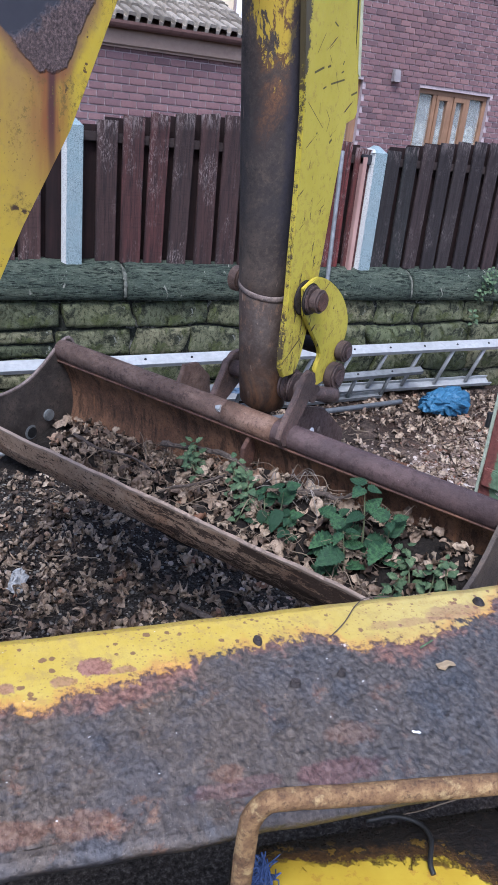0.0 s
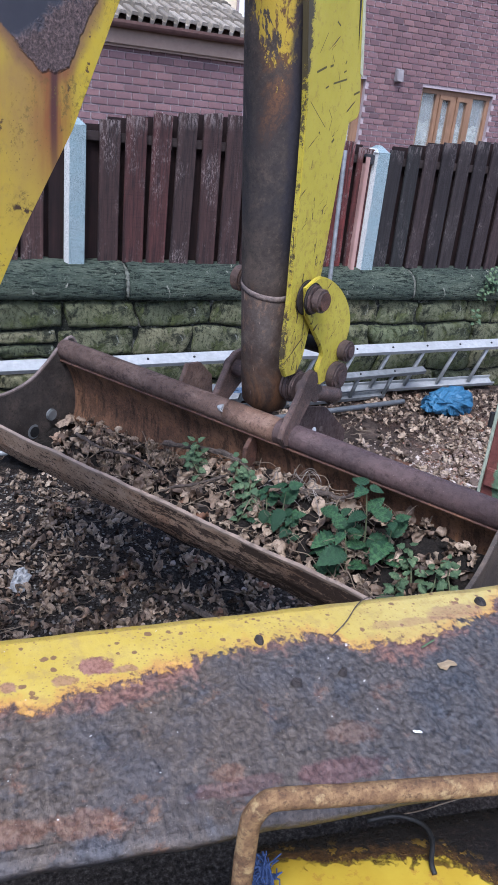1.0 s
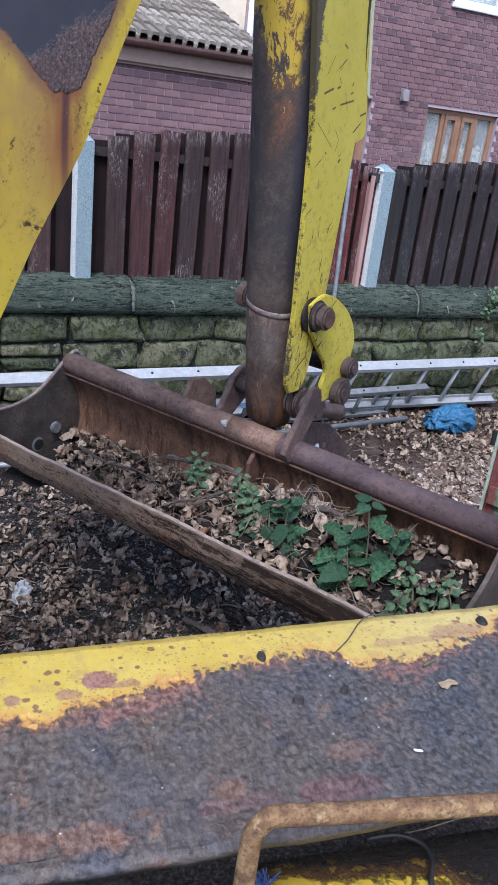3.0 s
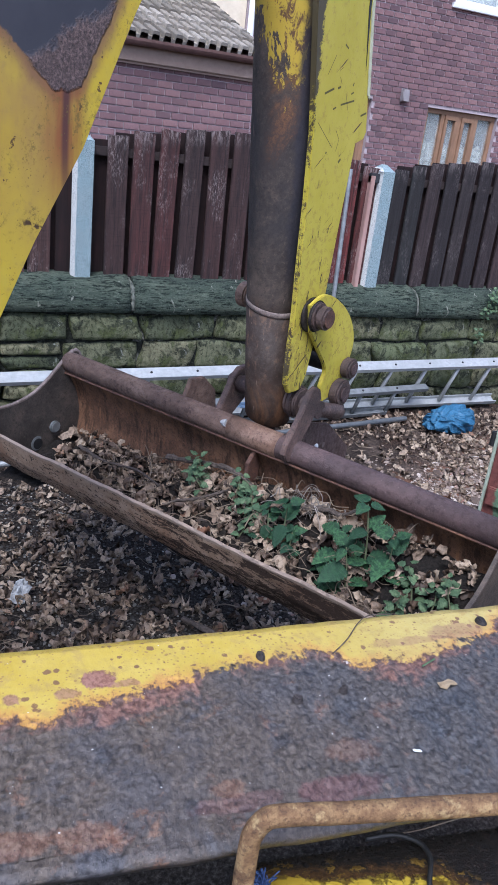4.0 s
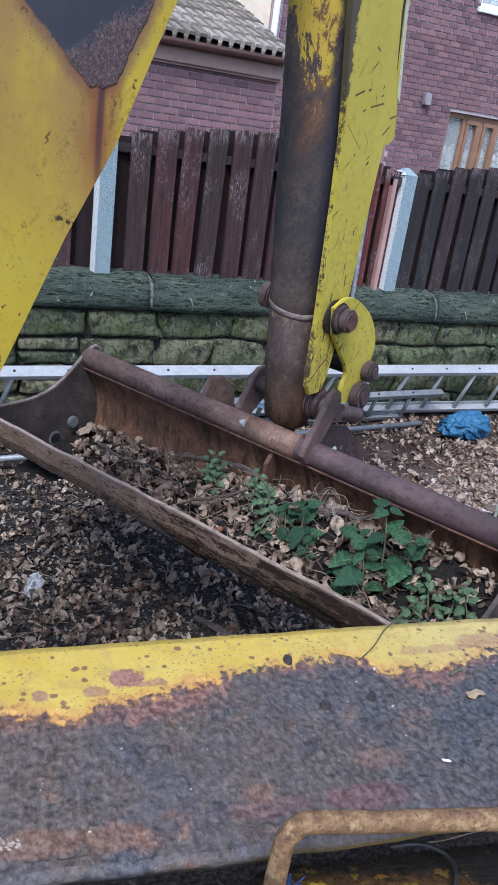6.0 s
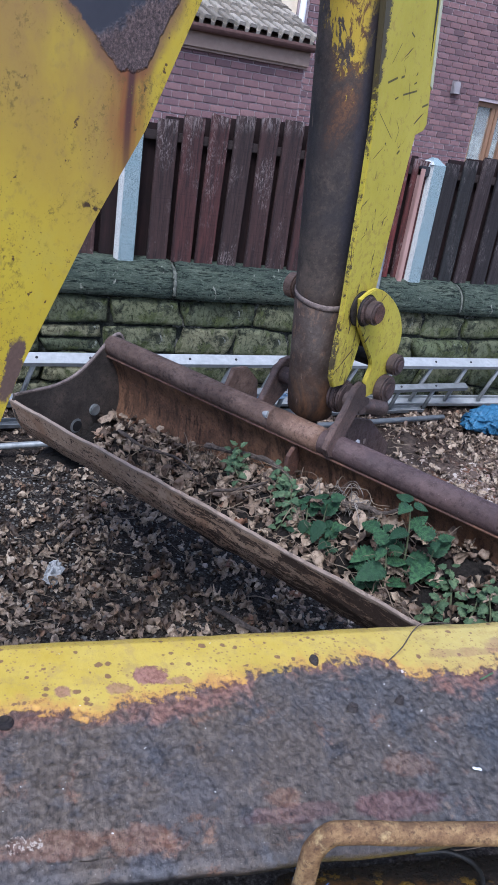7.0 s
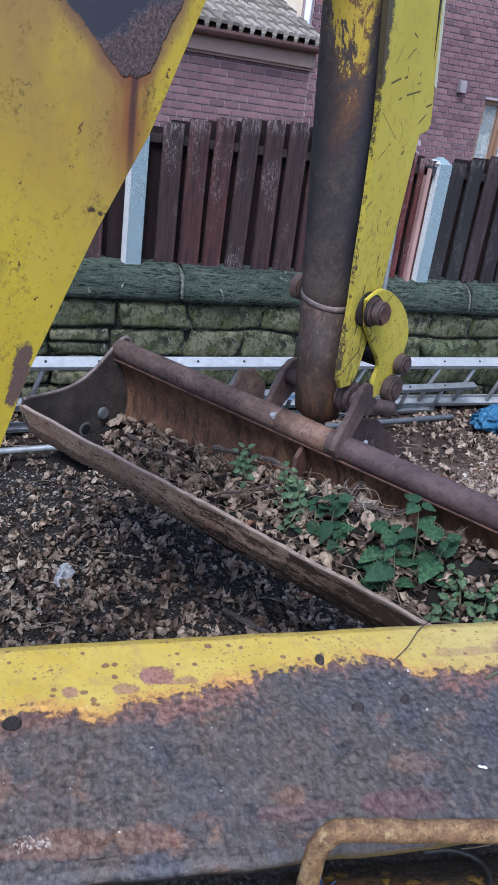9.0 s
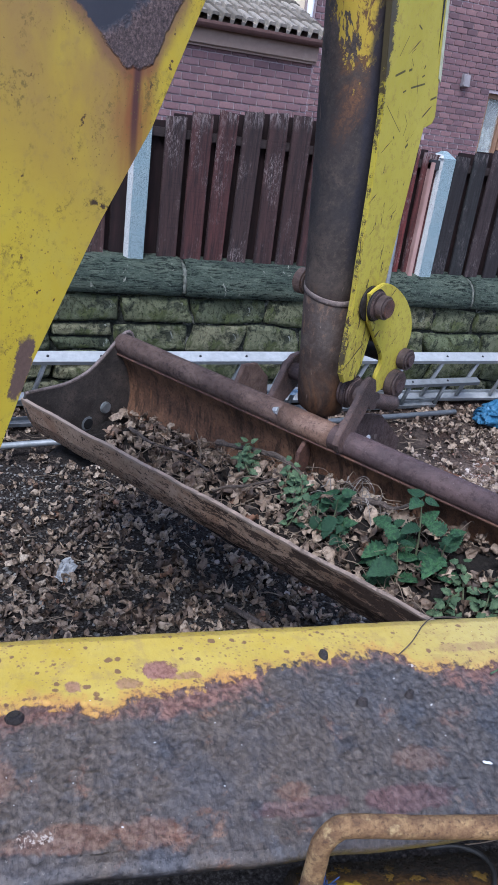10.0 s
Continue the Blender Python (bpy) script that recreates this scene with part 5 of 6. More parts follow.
def build_dipper():
    t = thing("dipper_arm", "scratched yellow excavator dipper with a rusty hydraulic ram", "excavator arm", ARM)
    cheek = [(0.03, 0.16), (0.008, 0.19), (0.0, 0.24), (0.0, 0.42), (-0.008, 0.535), (-0.018, 0.74), (-0.034, 0.93), (-0.09, 1.21), (-0.24, 2.25), (-0.2, 2.5), (0.02, 2.5), (0.1, 2.2),
             (0.195, 1.26), (0.247, 1.013), (0.262, 0.95), (0.25, 0.93), (0.207, 0.915), (0.198, 0.825), (0.171, 0.525), (0.16, 0.42), (0.118, 0.21), (0.09, 0.16)]
    far_cheek = [(0.14, 0.36), (0.145, 0.45), (0.15, 0.9), (0.12, 1.3), (0.0, 2.25), (-0.05, 2.5)] + cheek[9:-3] + [(0.16, 0.42), (0.14, 0.32)]
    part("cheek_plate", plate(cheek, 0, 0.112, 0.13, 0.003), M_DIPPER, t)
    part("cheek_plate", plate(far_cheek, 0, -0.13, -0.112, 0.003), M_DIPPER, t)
    back = bmesh.new()
    line = [(0.155, 0.45), (0.19, 0.825), (0.2, 1.0), (0.185, 1.26), (0.09, 2.2)]
    for p, q in zip(line, line[1:]):
        plate([p, q, (q[0] - 0.014, q[1]), (p[0] - 0.014, p[1])], 0, -0.1115, 0.1115, 0, back)
    part("back_plate", back, M_DIPPER, t)
    part("edge_strip", plate([(0.2, 1.27), (0.245, 1.05), (0.262, 1.05), (0.215, 1.27), (0.12, 2.2), (0.105, 2.2)], 0, 0.07, 0.105, 0.002), M_DIPPER, t, "pale worn edge strip")
    strip = simple("pale_worn_paint_edge", (0.42, 0.42, 0.26), (0.62, 0.62, 0.45), 30, 0.6)
    part("edge_strip", plate([(0.246, 1.04), (0.196, 1.262), (0.102, 2.19), (0.088, 2.19), (0.181, 1.262), (0.229, 1.05)], 0, 0.1302, 0.133, 0.0008), strip, t, "pale worn edge strip")
    # black plate laid on the cheek paints the shade inside a slit
    part("edge_slit", plate([(0.2, 1.11), (0.176, 1.262), (0.083, 2.19), (0.073, 2.19), (0.165, 1.262)], 0, 0.1302, 0.1318, 0.0005), M_HOSE, t, "thin black plate standing for a dark slit by the edge strip")
    # the ram: barrel, gland collar, wider foot
    axis = [Vector((0.0, 0.118, 0.03)), Vector((0.0, 0.062, 0.43)), Vector((0.005, 0.013, 0.84)), Vector((0.006, -0.024, 1.22)), Vector((0.006, -0.12, 2.2))]
    barrel = sweep([p for u, v in zip(axis[1:], axis[2:]) for p in (u, u.lerp(v, 0.01), u.lerp(v, 0.5), u.lerp(v, 0.99))] + [axis[4]], [r for u, v in ((0.083, 0.0925), (0.0925, 0.102), (0.102, 0.106)) for r in (u, u + (v - u) * 0.01, (u + v) / 2, v - (v - u) * 0.01)] + [0.106], 48)
    for v in barrel.verts:
        if v.co.z < 0.455:
            v.co.z -= 0.21 * (v.co.x + 0.02)
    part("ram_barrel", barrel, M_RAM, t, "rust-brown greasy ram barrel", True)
    d = (axis[1] - axis[0]).normalized()
    foot = sweep([axis[0], axis[0] + d * 0.006, axis[0] + d * 0.1, axis[1] - d * 0.01], [0.07, 0.077, 0.081, 0.083], 48)
    for ob_bm in (foot,):
        for v in ob_bm.verts:
            v.co.z -= 0.2 * (v.co.x + 0.02)
    part("ram_foot", foot, M_RAM, t, "rusty lower sleeve of the ram", True)
    ring = sweep([axis[1] - d * 0.016, axis[1] - d * 0.013, axis[1] - d * 0.001, axis[1] + d * 0.003], [0.083, 0.0858, 0.0858, 0.082], 48)
    for v in ring.verts:
        v.co.z -= 0.22 * (v.co.x + 0.02)
    part("collar", ring, M_COLLAR, t, "worn weld collar", True)
    rod_end = rod(axis[0] - d * 0.07, axis[0] + d * 0.01, 0.032, seg=20)
    part("ram_rod", rod_end, M_PIN, t, smooth=True)
    # main pin with bosses
    c = Vector((0, 0.085, 0.41))
    part("pin_boss", rod((0.131, c.y, c.z), (0.1365, c.y, c.z), 0.055, seg=32, bevel=0.004), M_GREASE, t, "greasy black pin boss")
    part("pin_boss", rod((0.1535, c.y, c.z), (0.163, c.y, c.z), 0.05, seg=32, bevel=0.005), M_GREASE, t, "greasy black pin boss")
    part("pin_collar", rod((0.1632, c.y, c.z), (0.17, c.y, c.z), 0.045, seg=32, bevel=0.003), M_PIN, t)
    part("pin", rod((0.1702, c.y, c.z), (0.203, c.y, c.z), 0.0365, seg=32, bevel=0.007), M_PIN, t)
    part("pin_cap", rod((0.2032, c.y, c.z), (0.206, c.y, c.z), 0.029, seg=24, bevel=0.002), M_BUCKET, t)
    part("pin_boss", rod((-0.17, 0.125, c.z), (-0.1305, 0.125, c.z), 0.042, seg=24, bevel=0.006), M_TUBE, t)
    # tipping link
    outer = curve([(0.0, 0.05, 0.445), (0.0, 0.13, 0.472), (0.0, 0.23, 0.44), (0.0, 0.32, 0.375), (0.0, 0.365, 0.29), (0.0, 0.345, 0.21), (0.0, 0.29, 0.115)], 5)
    inner = curve([(0.0, 0.205, 0.1), (0.0, 0.185, 0.16), (0.0, 0.2, 0.215), (0.0, 0.135, 0.29), (0.0, 0.075, 0.355)], 5)
    shape = [(p.y, p.z) for p in outer] + [(p.y, p.z) for p in inner]
    part("tipping_link", plate(shape, 0, 0.137, 0.153, 0.003), M_LINK, t, "curved yellow tipping link, chipped")
    part("tie_rod", rod((-0.06, 0.325, 0.205), (0.1366, 0.325, 0.205), 0.032, seg=20), M_GREASE, t, smooth=True)
    part("tie_rod", rod((-0.06, 0.22, 0.3), (0.1366, 0.22, 0.3), 0.04, seg=20), M_GREASE, t, smooth=True)
    for b, cc, r in ((0.325, 0.205, 0.036), (0.285, 0.125, 0.048), (0.275, 0.062, 0.036)):
        part("link_roller", rod((0.1535, b, cc), (0.19, b, cc), r, seg=28, bevel=0.006), M_PIN, t, "greasy link pin")
        part("link_hub", rod((0.1902, b, cc), (0.196, b, cc), r * 0.6, seg=18, bevel=0.003), M_TUBE, t)
    part("link_bar", sweep(curve([(0.168, 0.1, 0.105), (0.185, 0.19, 0.085), (0.185, 0.275, 0.062)], 6), 0.026, 16), M_PIN, t, smooth=True)
    part("cross_pin", rod((-0.166, 0.12, 0.105), (0.2, 0.12, 0.105), 0.03, seg=20), M_PIN, t, smooth=True)
    for a0, a1, r in ((0.085, 0.1, 0.05), (0.1005, 0.118, 0.056), (0.1185, 0.1325, 0.05)):
        part("bushing", rod((a0, 0.115, 0.11), (a1, 0.115, 0.11), r, seg=28, bevel=0.004), M_PIN, t, "rusty ringed bushing")


build_dipper()
HALF, SKEW = 0.915, 0.042


def build_bucket():
    t = thing("ditching_bucket", "wide rusty steel ditching bucket filled with soil and leaves", "excavator bucket", ARM)
    part("top_tube", rod((-HALF + SKEW, 0, 0.004), (HALF, 0, -0.022), 0.0405, seg=40), M_TUBE, t, "round purple-brown steel tube", True)
    part("weld_bead", roughen(rod((-HALF + SKEW + 0.01, -0.026, -0.034), (HALF - 0.01, -0.026, -0.056), 0.005, seg=8), 0.002, 60), M_BUCKET, t)
    inner = [(-0.415, -0.165), (-0.385, -0.235), (-0.335, -0.30), (-0.25, -0.348), (-0.14, -0.365), (-0.04, -0.355), (0.03, -0.30), (0.045, -0.22), (0.03, -0.12), (-0.012, -0.036)]
    shell = bmesh.new()
    back = [(p.y, p.z) for p in curve([(0, *p) for p in inner[6:]], 6)]
    plate(back + [(u + 0.016, v) for u, v in back[::-1]], 0, -HALF + SKEW + 0.013, HALF - 0.013, 0, shell)
    part("back_plate", shell, M_BACKPLATE, t, "rusty brown back plate")
    floor = inner[3:7]
    shell = bmesh.new()
    plate(floor + [(u - 0.006, v - 0.016) for u, v in floor[::-1]], 0, -HALF + 0.013, HALF - 0.013, 0, shell)
    part("floor_plate", shell, M_BUCKET, t)
    lip = bmesh.new()
    front = [(-0.413, -0.158), (-0.426, -0.16), (-0.411, -0.2), (-0.396, -0.24), (-0.37, -0.28), (-0.343, -0.312), (-0.262, -0.36), (-0.256, -0.345), (-0.332, -0.296), (-0.38, -0.232)]
    n = 110
    rows = []
    for i in range(n + 1):
        a = -HALF - 0.006 + (2 * HALF + 0.012) * i / n
        row = []
        for b, c in front:
            e = noise.noise(Vector((a * 9, b * 9, c * 9)))
            nick = 0.003 * noise.noise(Vector((a * 24, 2, 7))) if c > -0.2 else 0
            row.append(lip.verts.new((a, b + 0.004 * e, c + 0.003 * e + nick)))
        rows.append(row)
    for p, q in zip(rows, rows[1:]):
        for k in range(len(front)):
            m = (k + 1) % len(front)
            lip.faces.new((p[k], q[k], q[m], p[m]))
    lip.faces.new(rows[0])
    lip.faces.new(rows[-1][::-1])
    part("cutting_edge", lip, M_LIP, t, "long cutting edge caked with dried mud")
    rim = [(p.y, p.z) for p in curve([(0, -0.421, -0.165), (0, -0.405, -0.132), (0, -0.34, -0.135), (0, -0.269, -0.131), (0, -0.2, -0.115), (0, -0.139, -0.085), (0, -0.085, -0.04), (0, -0.034, 0.01), (0, 0.005, 0.046), (0, 0.035, 0.045), (0, 0.055, 0.01)], 3)]
    side = rim + [(0.062, -0.22), (0.045, -0.31), (-0.035, -0.37), (-0.14, -0.38), (-0.255, -0.36), (-0.34, -0.312), (-0.4, -0.235)]
    for s in (-1, 1):
        lo, hi = sorted((s * HALF, s * (HALF - 0.0125)))
        cheek = plate(side, 0, lo, hi, 0.002)
        for v in cheek.verts:
            v.co.x += SKEW * (v.co.y + 0.42) / 0.42 * (s < 0)
        part("side_plate", cheek, M_SIDE, t, "dark worn side plate")
    edge = curve([(-HALF + 0.006 + SKEW * (b + 0.42) / 0.42, b, c + 0.001) for b, c in rim[2::4]], 3)
    part("rim_edge", sweep(edge, 0.0075, 8), M_COLLAR, t, "pale worn rim of the side plate", True)
    # two discs paint the hole: its lit edge pale, its dark inside black
    part("bolt_hole", rod((-HALF + 0.0396, -0.148, -0.305), (-HALF + 0.0415, -0.148, -0.305), 0.03, seg=20, bevel=0.0008), M_ALU_OLD, t, "pale disc for the lit edge of a bolt hole")
    part("bolt_hole", rod((-HALF + 0.0416, -0.146, -0.307), (-HALF + 0.0430, -0.146, -0.307), 0.022, seg=20), M_HOSE, t, "black disc standing in for an open bolt hole")
    part("bolt", rod((-HALF + 0.0466, -0.075, -0.247), (-HALF + 0.0640, -0.075, -0.247), 0.024, seg=12, bevel=0.004), M_ALU_OLD, t, "pale bolt head")
    # hanger plates and brackets round the pivot
    ear = [(-0.03, 0.0), (-0.01, -0.04), (0.03, -0.05), (0.09, -0.01), (0.2, 0.07), (0.215, 0.115), (0.195, 0.148), (0.16, 0.162), (0.12, 0.158), (0.09, 0.135), (0.03, 0.035)]
    part("hanger_ear", plate(ear, 0, -0.155, -0.131, 0.003), M_PIN, t, "heavy rusty hanger ear")
    near_ear = [(-0.07, 0.03), (-0.077, 0.0), (-0.058, -0.03), (-0.02, -0.035), (0.03, 0.045), (0.085, 0.11), (0.1, 0.155), (0.088, 0.185), (0.06, 0.198), (0.03, 0.186), (-0.005, 0.12)]
    part("hanger_ear", plate(near_ear, 0, 0.19, 0.21, 0.003), M_PIN, t, "heavy rusty hanger ear")
    gusset = [(0.03, 0.0), (0.12, 0.042), (0.311, -0.008), (0.478, -0.135), (0.482, -0.187), (0.05, -0.25)]
    part("gusset", plate(gusset, 0, 0.12, 0.14, 0.003), M_TUBE, t, "purple-brown gusset with white paint spots")
    part("gusset", plate([(0.0, 0.03), (0.03, 0.095), (0.1, 0.09), (0.17, 0.03), (0.2, -0.15), (0.05, -0.2)], 0, -0.29, -0.27, 0.003), M_TUBE, t)
    part("paint_spot", rod((0.141, 0.235, -0.078), (0.1435, 0.235, -0.078), 0.016, seg=9), M_WHITE, t, "white paint spot")
    part("paint_spot", rod((0.141, 0.285, -0.08), (0.143, 0.285, -0.08), 0.011, seg=7), M_COLLAR, t)
    part("wear_sleeve", rod((-0.055, 0, -0.008), (0.147, 0, -0.011), 0.0425, seg=40), M_SLEEVE, t, "polished worn sleeve", True)
    part("weld_spot", roughen(rod((-0.075, -0.03, 0.01), (-0.057, -0.034, 0.012), 0.011, seg=16), 0.008, 90), M_ALU, t, "bright weld spot")
    part("inner_rib", plate([(-0.01, -0.05), (-0.045, -0.09), (-0.05, -0.2), (0.01, -0.24), (0.02, -0.1)], 0, 0.045, 0.061, 0.002), M_BUCKET, t)


build_bucket()


# ---- soil, leaves, twigs, gravel ----
def bucket_soil_height(a, b):
    u = Vector((a * 3, b * 4, 0.4))
    back = min(1.0, max(0.0, (b + 0.38) / 0.3))
    end = max(0.0, (-a - 0.6) / 0.3)
    heap = min(1.0, max(0.0, (a + 0.35) / 0.5)) * back**1.5
    return -0.33 + 0.05 * back + 0.11 * heap + 0.03 * noise.noise(u) + 0.018 * noise.noise(u * 4) + 0.012 * noise.noise(u * 11) - 0.06 * end * (1.4 - back)


def bucket_soil():
    A, B = np.linspace(-HALF + 0.013, HALF - 0.013, 110), np.linspace(-0.325, 0.035, 34)
    verts = [(a, b, bucket_soil_height(a, b)) for b in B for a in A]
    w = len(A)
    faces = [(j * w + i, j * w + i + 1, (j + 1) * w + i + 1, (j + 1) * w + i) for j in range(len(B) - 1) for i in range(w - 1)]
    ob = new("bucket_soil", raw("bucket_soil", verts, faces, M_SOIL, True))
    ob.matrix_world = ARM
    tagged(ob, "dark crumbly soil filling the bucket", "soil", kind="stuff")


bucket_soil()


def leaf_shape(kind):
    """A dry leaf in three rings round its centre: pointed lobes, or a plain torn blade."""
    lobes = (5, 3, 1, 1, 5, 2, 1, 1)[kind % 8]
    m = 25 if lobes == 5 else 20
    pts, tris = [(0.0, 0.0)], []
    rims = []
    for i in range(m):
        th = math.tau * i / m
        if lobes > 2:
            r = 0.2 + 0.34 * (0.5 + 0.5 * math.cos(lobes * th)) ** 1.4 * (0.72 + 0.28 * math.cos(th))
        else:
            r = 0.4 - 0.06 * math.cos(2 * th)
        r += rng.uniform(-0.03, 0.03)
        rims.append((r * math.cos(th), r * math.sin(th) * (0.45 if lobes < 3 else 0.92)))
    pts += [(u * 0.4, v * 0.4) for u, v in rims] + [(u * 0.72, v * 0.72) for u, v in rims] + rims
    for i in range(m):
        j = (i + 1) % m
        tris.append((0, 1 + i, 1 + j))
        for ring in (0, 1):
            a, b = 1 + ring * m, 1 + (ring + 1) * m
            tris.append((a + i, b + i, b + j, a + j))
    return np.array(pts), tris


LEAVES = [leaf_shape(k) for k in range(24)]


def bent(u, k):
    """A flat length rolled up to the bend k: its way along and its lift."""
    return np.sin(k * u) / k, (1 - np.cos(k * u)) / k


def scatter_leaves(spots, low, high, curl):
    """Curled leaves at spots (x, y, z), joined into one mesh."""
    verts, faces, base = [], [], 0
    for x, y, zz in spots:
        pts, tris = LEAVES[int(rng.integers(0, 24))]
        s = rng.uniform(low, high)
        th = rng.uniform(0, 6.28)
        u = pts[:, 0] * math.cos(th) - pts[:, 1] * math.sin(th)
        v = pts[:, 0] * math.sin(th) + pts[:, 1] * math.cos(th)
        k1 = rng.uniform(0.6, 4.2) * curl * (1 if rng.random() < 0.75 else -1)
        k2 = rng.uniform(0.3, 1.8) * curl * (1 if rng.random() < 0.7 else -1)
        u, w1 = bent(u, k1)
        v, w2 = bent(v, k2)
        kink = rng.uniform(0, 6)
        w = w1 + w2 + 0.05 * np.sin(u * 17 + v * 9 + kink) + 0.04 * np.sin(v * 23 - u * 6 + kink) + rng.uniform(-0.025, 0.025, len(u))
        p = np.stack([u, v, w], 1) * s
        e = Euler((rng.normal(0, 0.75), rng.normal(0, 0.75), rng.uniform(0, 6.28))).to_matrix()
        p = p @ np.array(e).T
        p[:, 2] -= p[:, 2].min() * 0.8
        p += (x, y, zz)
        verts.append(p)
        faces += [tuple(q + base for q in f) for f in tris]
        base += len(p)
    return np.concatenate(verts).tolist(), faces


ICO = bmesh.new()
bmesh.ops.create_icosphere(ICO, subdivisions=1, radius=1.0)
ICO_V, ICO_F = np.array([v.co[:] for v in ICO.verts]), [tuple(v.index for v in f.verts) for f in ICO.faces]
ICO.free()


def scatter_pebbles(spots, low, high):
    verts, faces, base = [], [], 0
    for x, y, zz in spots:
        s = rng.uniform(low, high) * (0.6 + 0.8 * rng.random() ** 3)
        p = ICO_V * (1 + rng.uniform(-0.34, 0.3, (len(ICO_V), 1))) * (s * rng.uniform(0.7, 1.3), s, s * rng.uniform(0.4, 0.8))
        e = np.array(Euler((rng.normal(0, 0.3), rng.normal(0, 0.3), rng.uniform(0, 6.28))).to_matrix())
        verts.append(p @ e.T + (x, y, zz + s * 0.2))
        faces += [(a + base, b + base, c + base) for a, b, c in ICO_F]
        base += len(p)
    return np.concatenate(verts).tolist(), faces


def leaf_density(x, y):
    """Leaf cover of the ground, from bare to full."""
    n = noise.noise(Vector((x * 1.6, y * 1.6, 8.0)))
    if x < 1.3 + 0.2 * (y - 2.5):
        bare = max(0.0, 1 - math.hypot((x - 1.02) / 0.42, (y - 3.0) / 0.5))
        return 0.8 + 0.9 * n - 1.1 * bare
    drift = max(0.0, 1 - abs(x - 3.25) / 0.55) * 0.6 + max(0.0, 1 - abs(y - 4.05) / 0.25) * 0.3
    return 0.24 + drift * (1.0 if x > 2.9 else 0.5) + 0.4 * n


spots = []
for _ in range(13000):
    x, y = rng.uniform(-0.3, 4.3), rng.uniform(1.4, 4.28)
    if rng.random() < leaf_density(x, y):
        spots.append((x, y, ground_height(x, y)))
ob = new("fallen_leaves", raw("fallen_leaves", *scatter_leaves(spots, 0.035, 0.1, 2.3), M_LEAF, True))
tagged(ob, "dry curled brown leaves littering the ground", "leaves", kind="stuff")

spots = []
for i in range(24000):
    x, y = (rng.uniform(1.4, 3.7), rng.uniform(1.7, 3.6)) if i % 3 else (rng.uniform(-0.2, 4.3), rng.uniform(1.4, 4.2))
    gravel = x > 1.25 + 0.22 * (y - 2.5) + 0.25 * noise.noise(Vector((x * 2, y * 2, 4)))
    if rng.random() < (0.95 if gravel else 0.07) * (0.12 if y > 3.0 + 0.35 * min(1.0, max(0.0, (x - 2.3) / 0.5)) else 1.0):
        spots.append((x, y, ground_height(x, y)))
rocks = []
for _ in range(900):
    x, y = rng.uniform(1.6, 3.6), rng.uniform(1.7, 3.5)
    if noise.noise(Vector((x * 1.4, y * 1.4, 2.0))) > -0.15:
        rocks.append((x, y, ground_height(x, y)))
ob = new("loose_stones", raw("loose_stones", *scatter_pebbles(rocks, 0.012, 0.027), M_PEBBLE))
tagged(ob, "pale loose stones lying among the gravel", "stones", kind="stuff")
ob = new("gravel", raw("gravel", *scatter_pebbles(spots, 0.005, 0.015), M_PEBBLE))
tagged(ob, "pale and reddish gravel on the soil", "gravel", kind="stuff")
spots = []
for _ in range(15000):
    x, y = rng.uniform(-0.1, 2.4), rng.uniform(1.5, 3.6)
    spots.append((x, y, ground_height(x, y)))
ob = new("soil_crumbs", raw("soil_crumbs", *scatter_pebbles(spots, 0.003, 0.009), M_CRUMB))
tagged(ob, "dark grey grit and soil crumbs", "grit", kind="stuff")

spots = []
for _ in range(1000):
    a, b = rng.uniform(-0.86, 0.88), rng.uniform(-0.31, 0.015)
    if rng.random() < (0.85 if a < 0.15 else 0.8) and not (a < -0.74 and b < -0.04):
        spots.append((a, b, bucket_soil_height(a, b) + rng.uniform(0, 0.02)))
ob = new("bucket_leaves", raw("bucket_leaves", *scatter_leaves(spots, 0.035, 0.1, 2.6), M_LEAF, True))
ob.matrix_world = ARM
tagged(ob, "dry curled leaves lying in the bucket", "leaves", kind="stuff")


def twig_line(x, y, zz, length, lift):
    th = rng.uniform(0, 6.28)
    pts = []
    for i in range(5):
        s = i / 4 - 0.5
        pts.append((x + math.cos(th) * s * length + rng.normal(0, 0.045) * length, y + math.sin(th) * s * length + rng.normal(0, 0.045) * length, zz + lift * rng.uniform(0.2, 1)))
    return curve(pts, 3)


bm = bmesh.new()
for _ in range(300):
    x, y = rng.uniform(0.2, 3.9), rng.uniform(1.7, 4.1)
    sweep(twig_line(x, y, ground_height(x, y) + 0.008, rng.uniform(0.08, 0.3), 0.02), 0.0008 + 0.0022 * rng.random() ** 2.5, 5, bm)
data = mesh_of(bm, "ground_twigs")
data.materials.append(M_TWIG)
tagged(new("ground_twigs", data), "thin dead twigs among the leaves", "twigs", kind="stuff")
bm = bmesh.new()
for _ in range(110):
    a, b = rng.uniform(-0.55, 0.7), rng.uniform(-0.33, 0.0)
    line = [p for p in twig_line(a, b, bucket_soil_height(a, b) + 0.02, rng.uniform(0.08, 0.26), 0.06) if abs(p.x) < 0.88 and -0.37 < p.y < 0.02]
    if len(line) > 3:
        sweep(line, 0.0007 + 0.0014 * rng.random() ** 2.5, 5, bm)
data = mesh_of(bm, "bucket_twigs")
data.materials.append(M_TWIG)
ob = tagged(new("bucket_twigs", data), "tangled pale dead stalks in the bucket", "twigs", kind="stuff")
ob.matrix_world = ARM


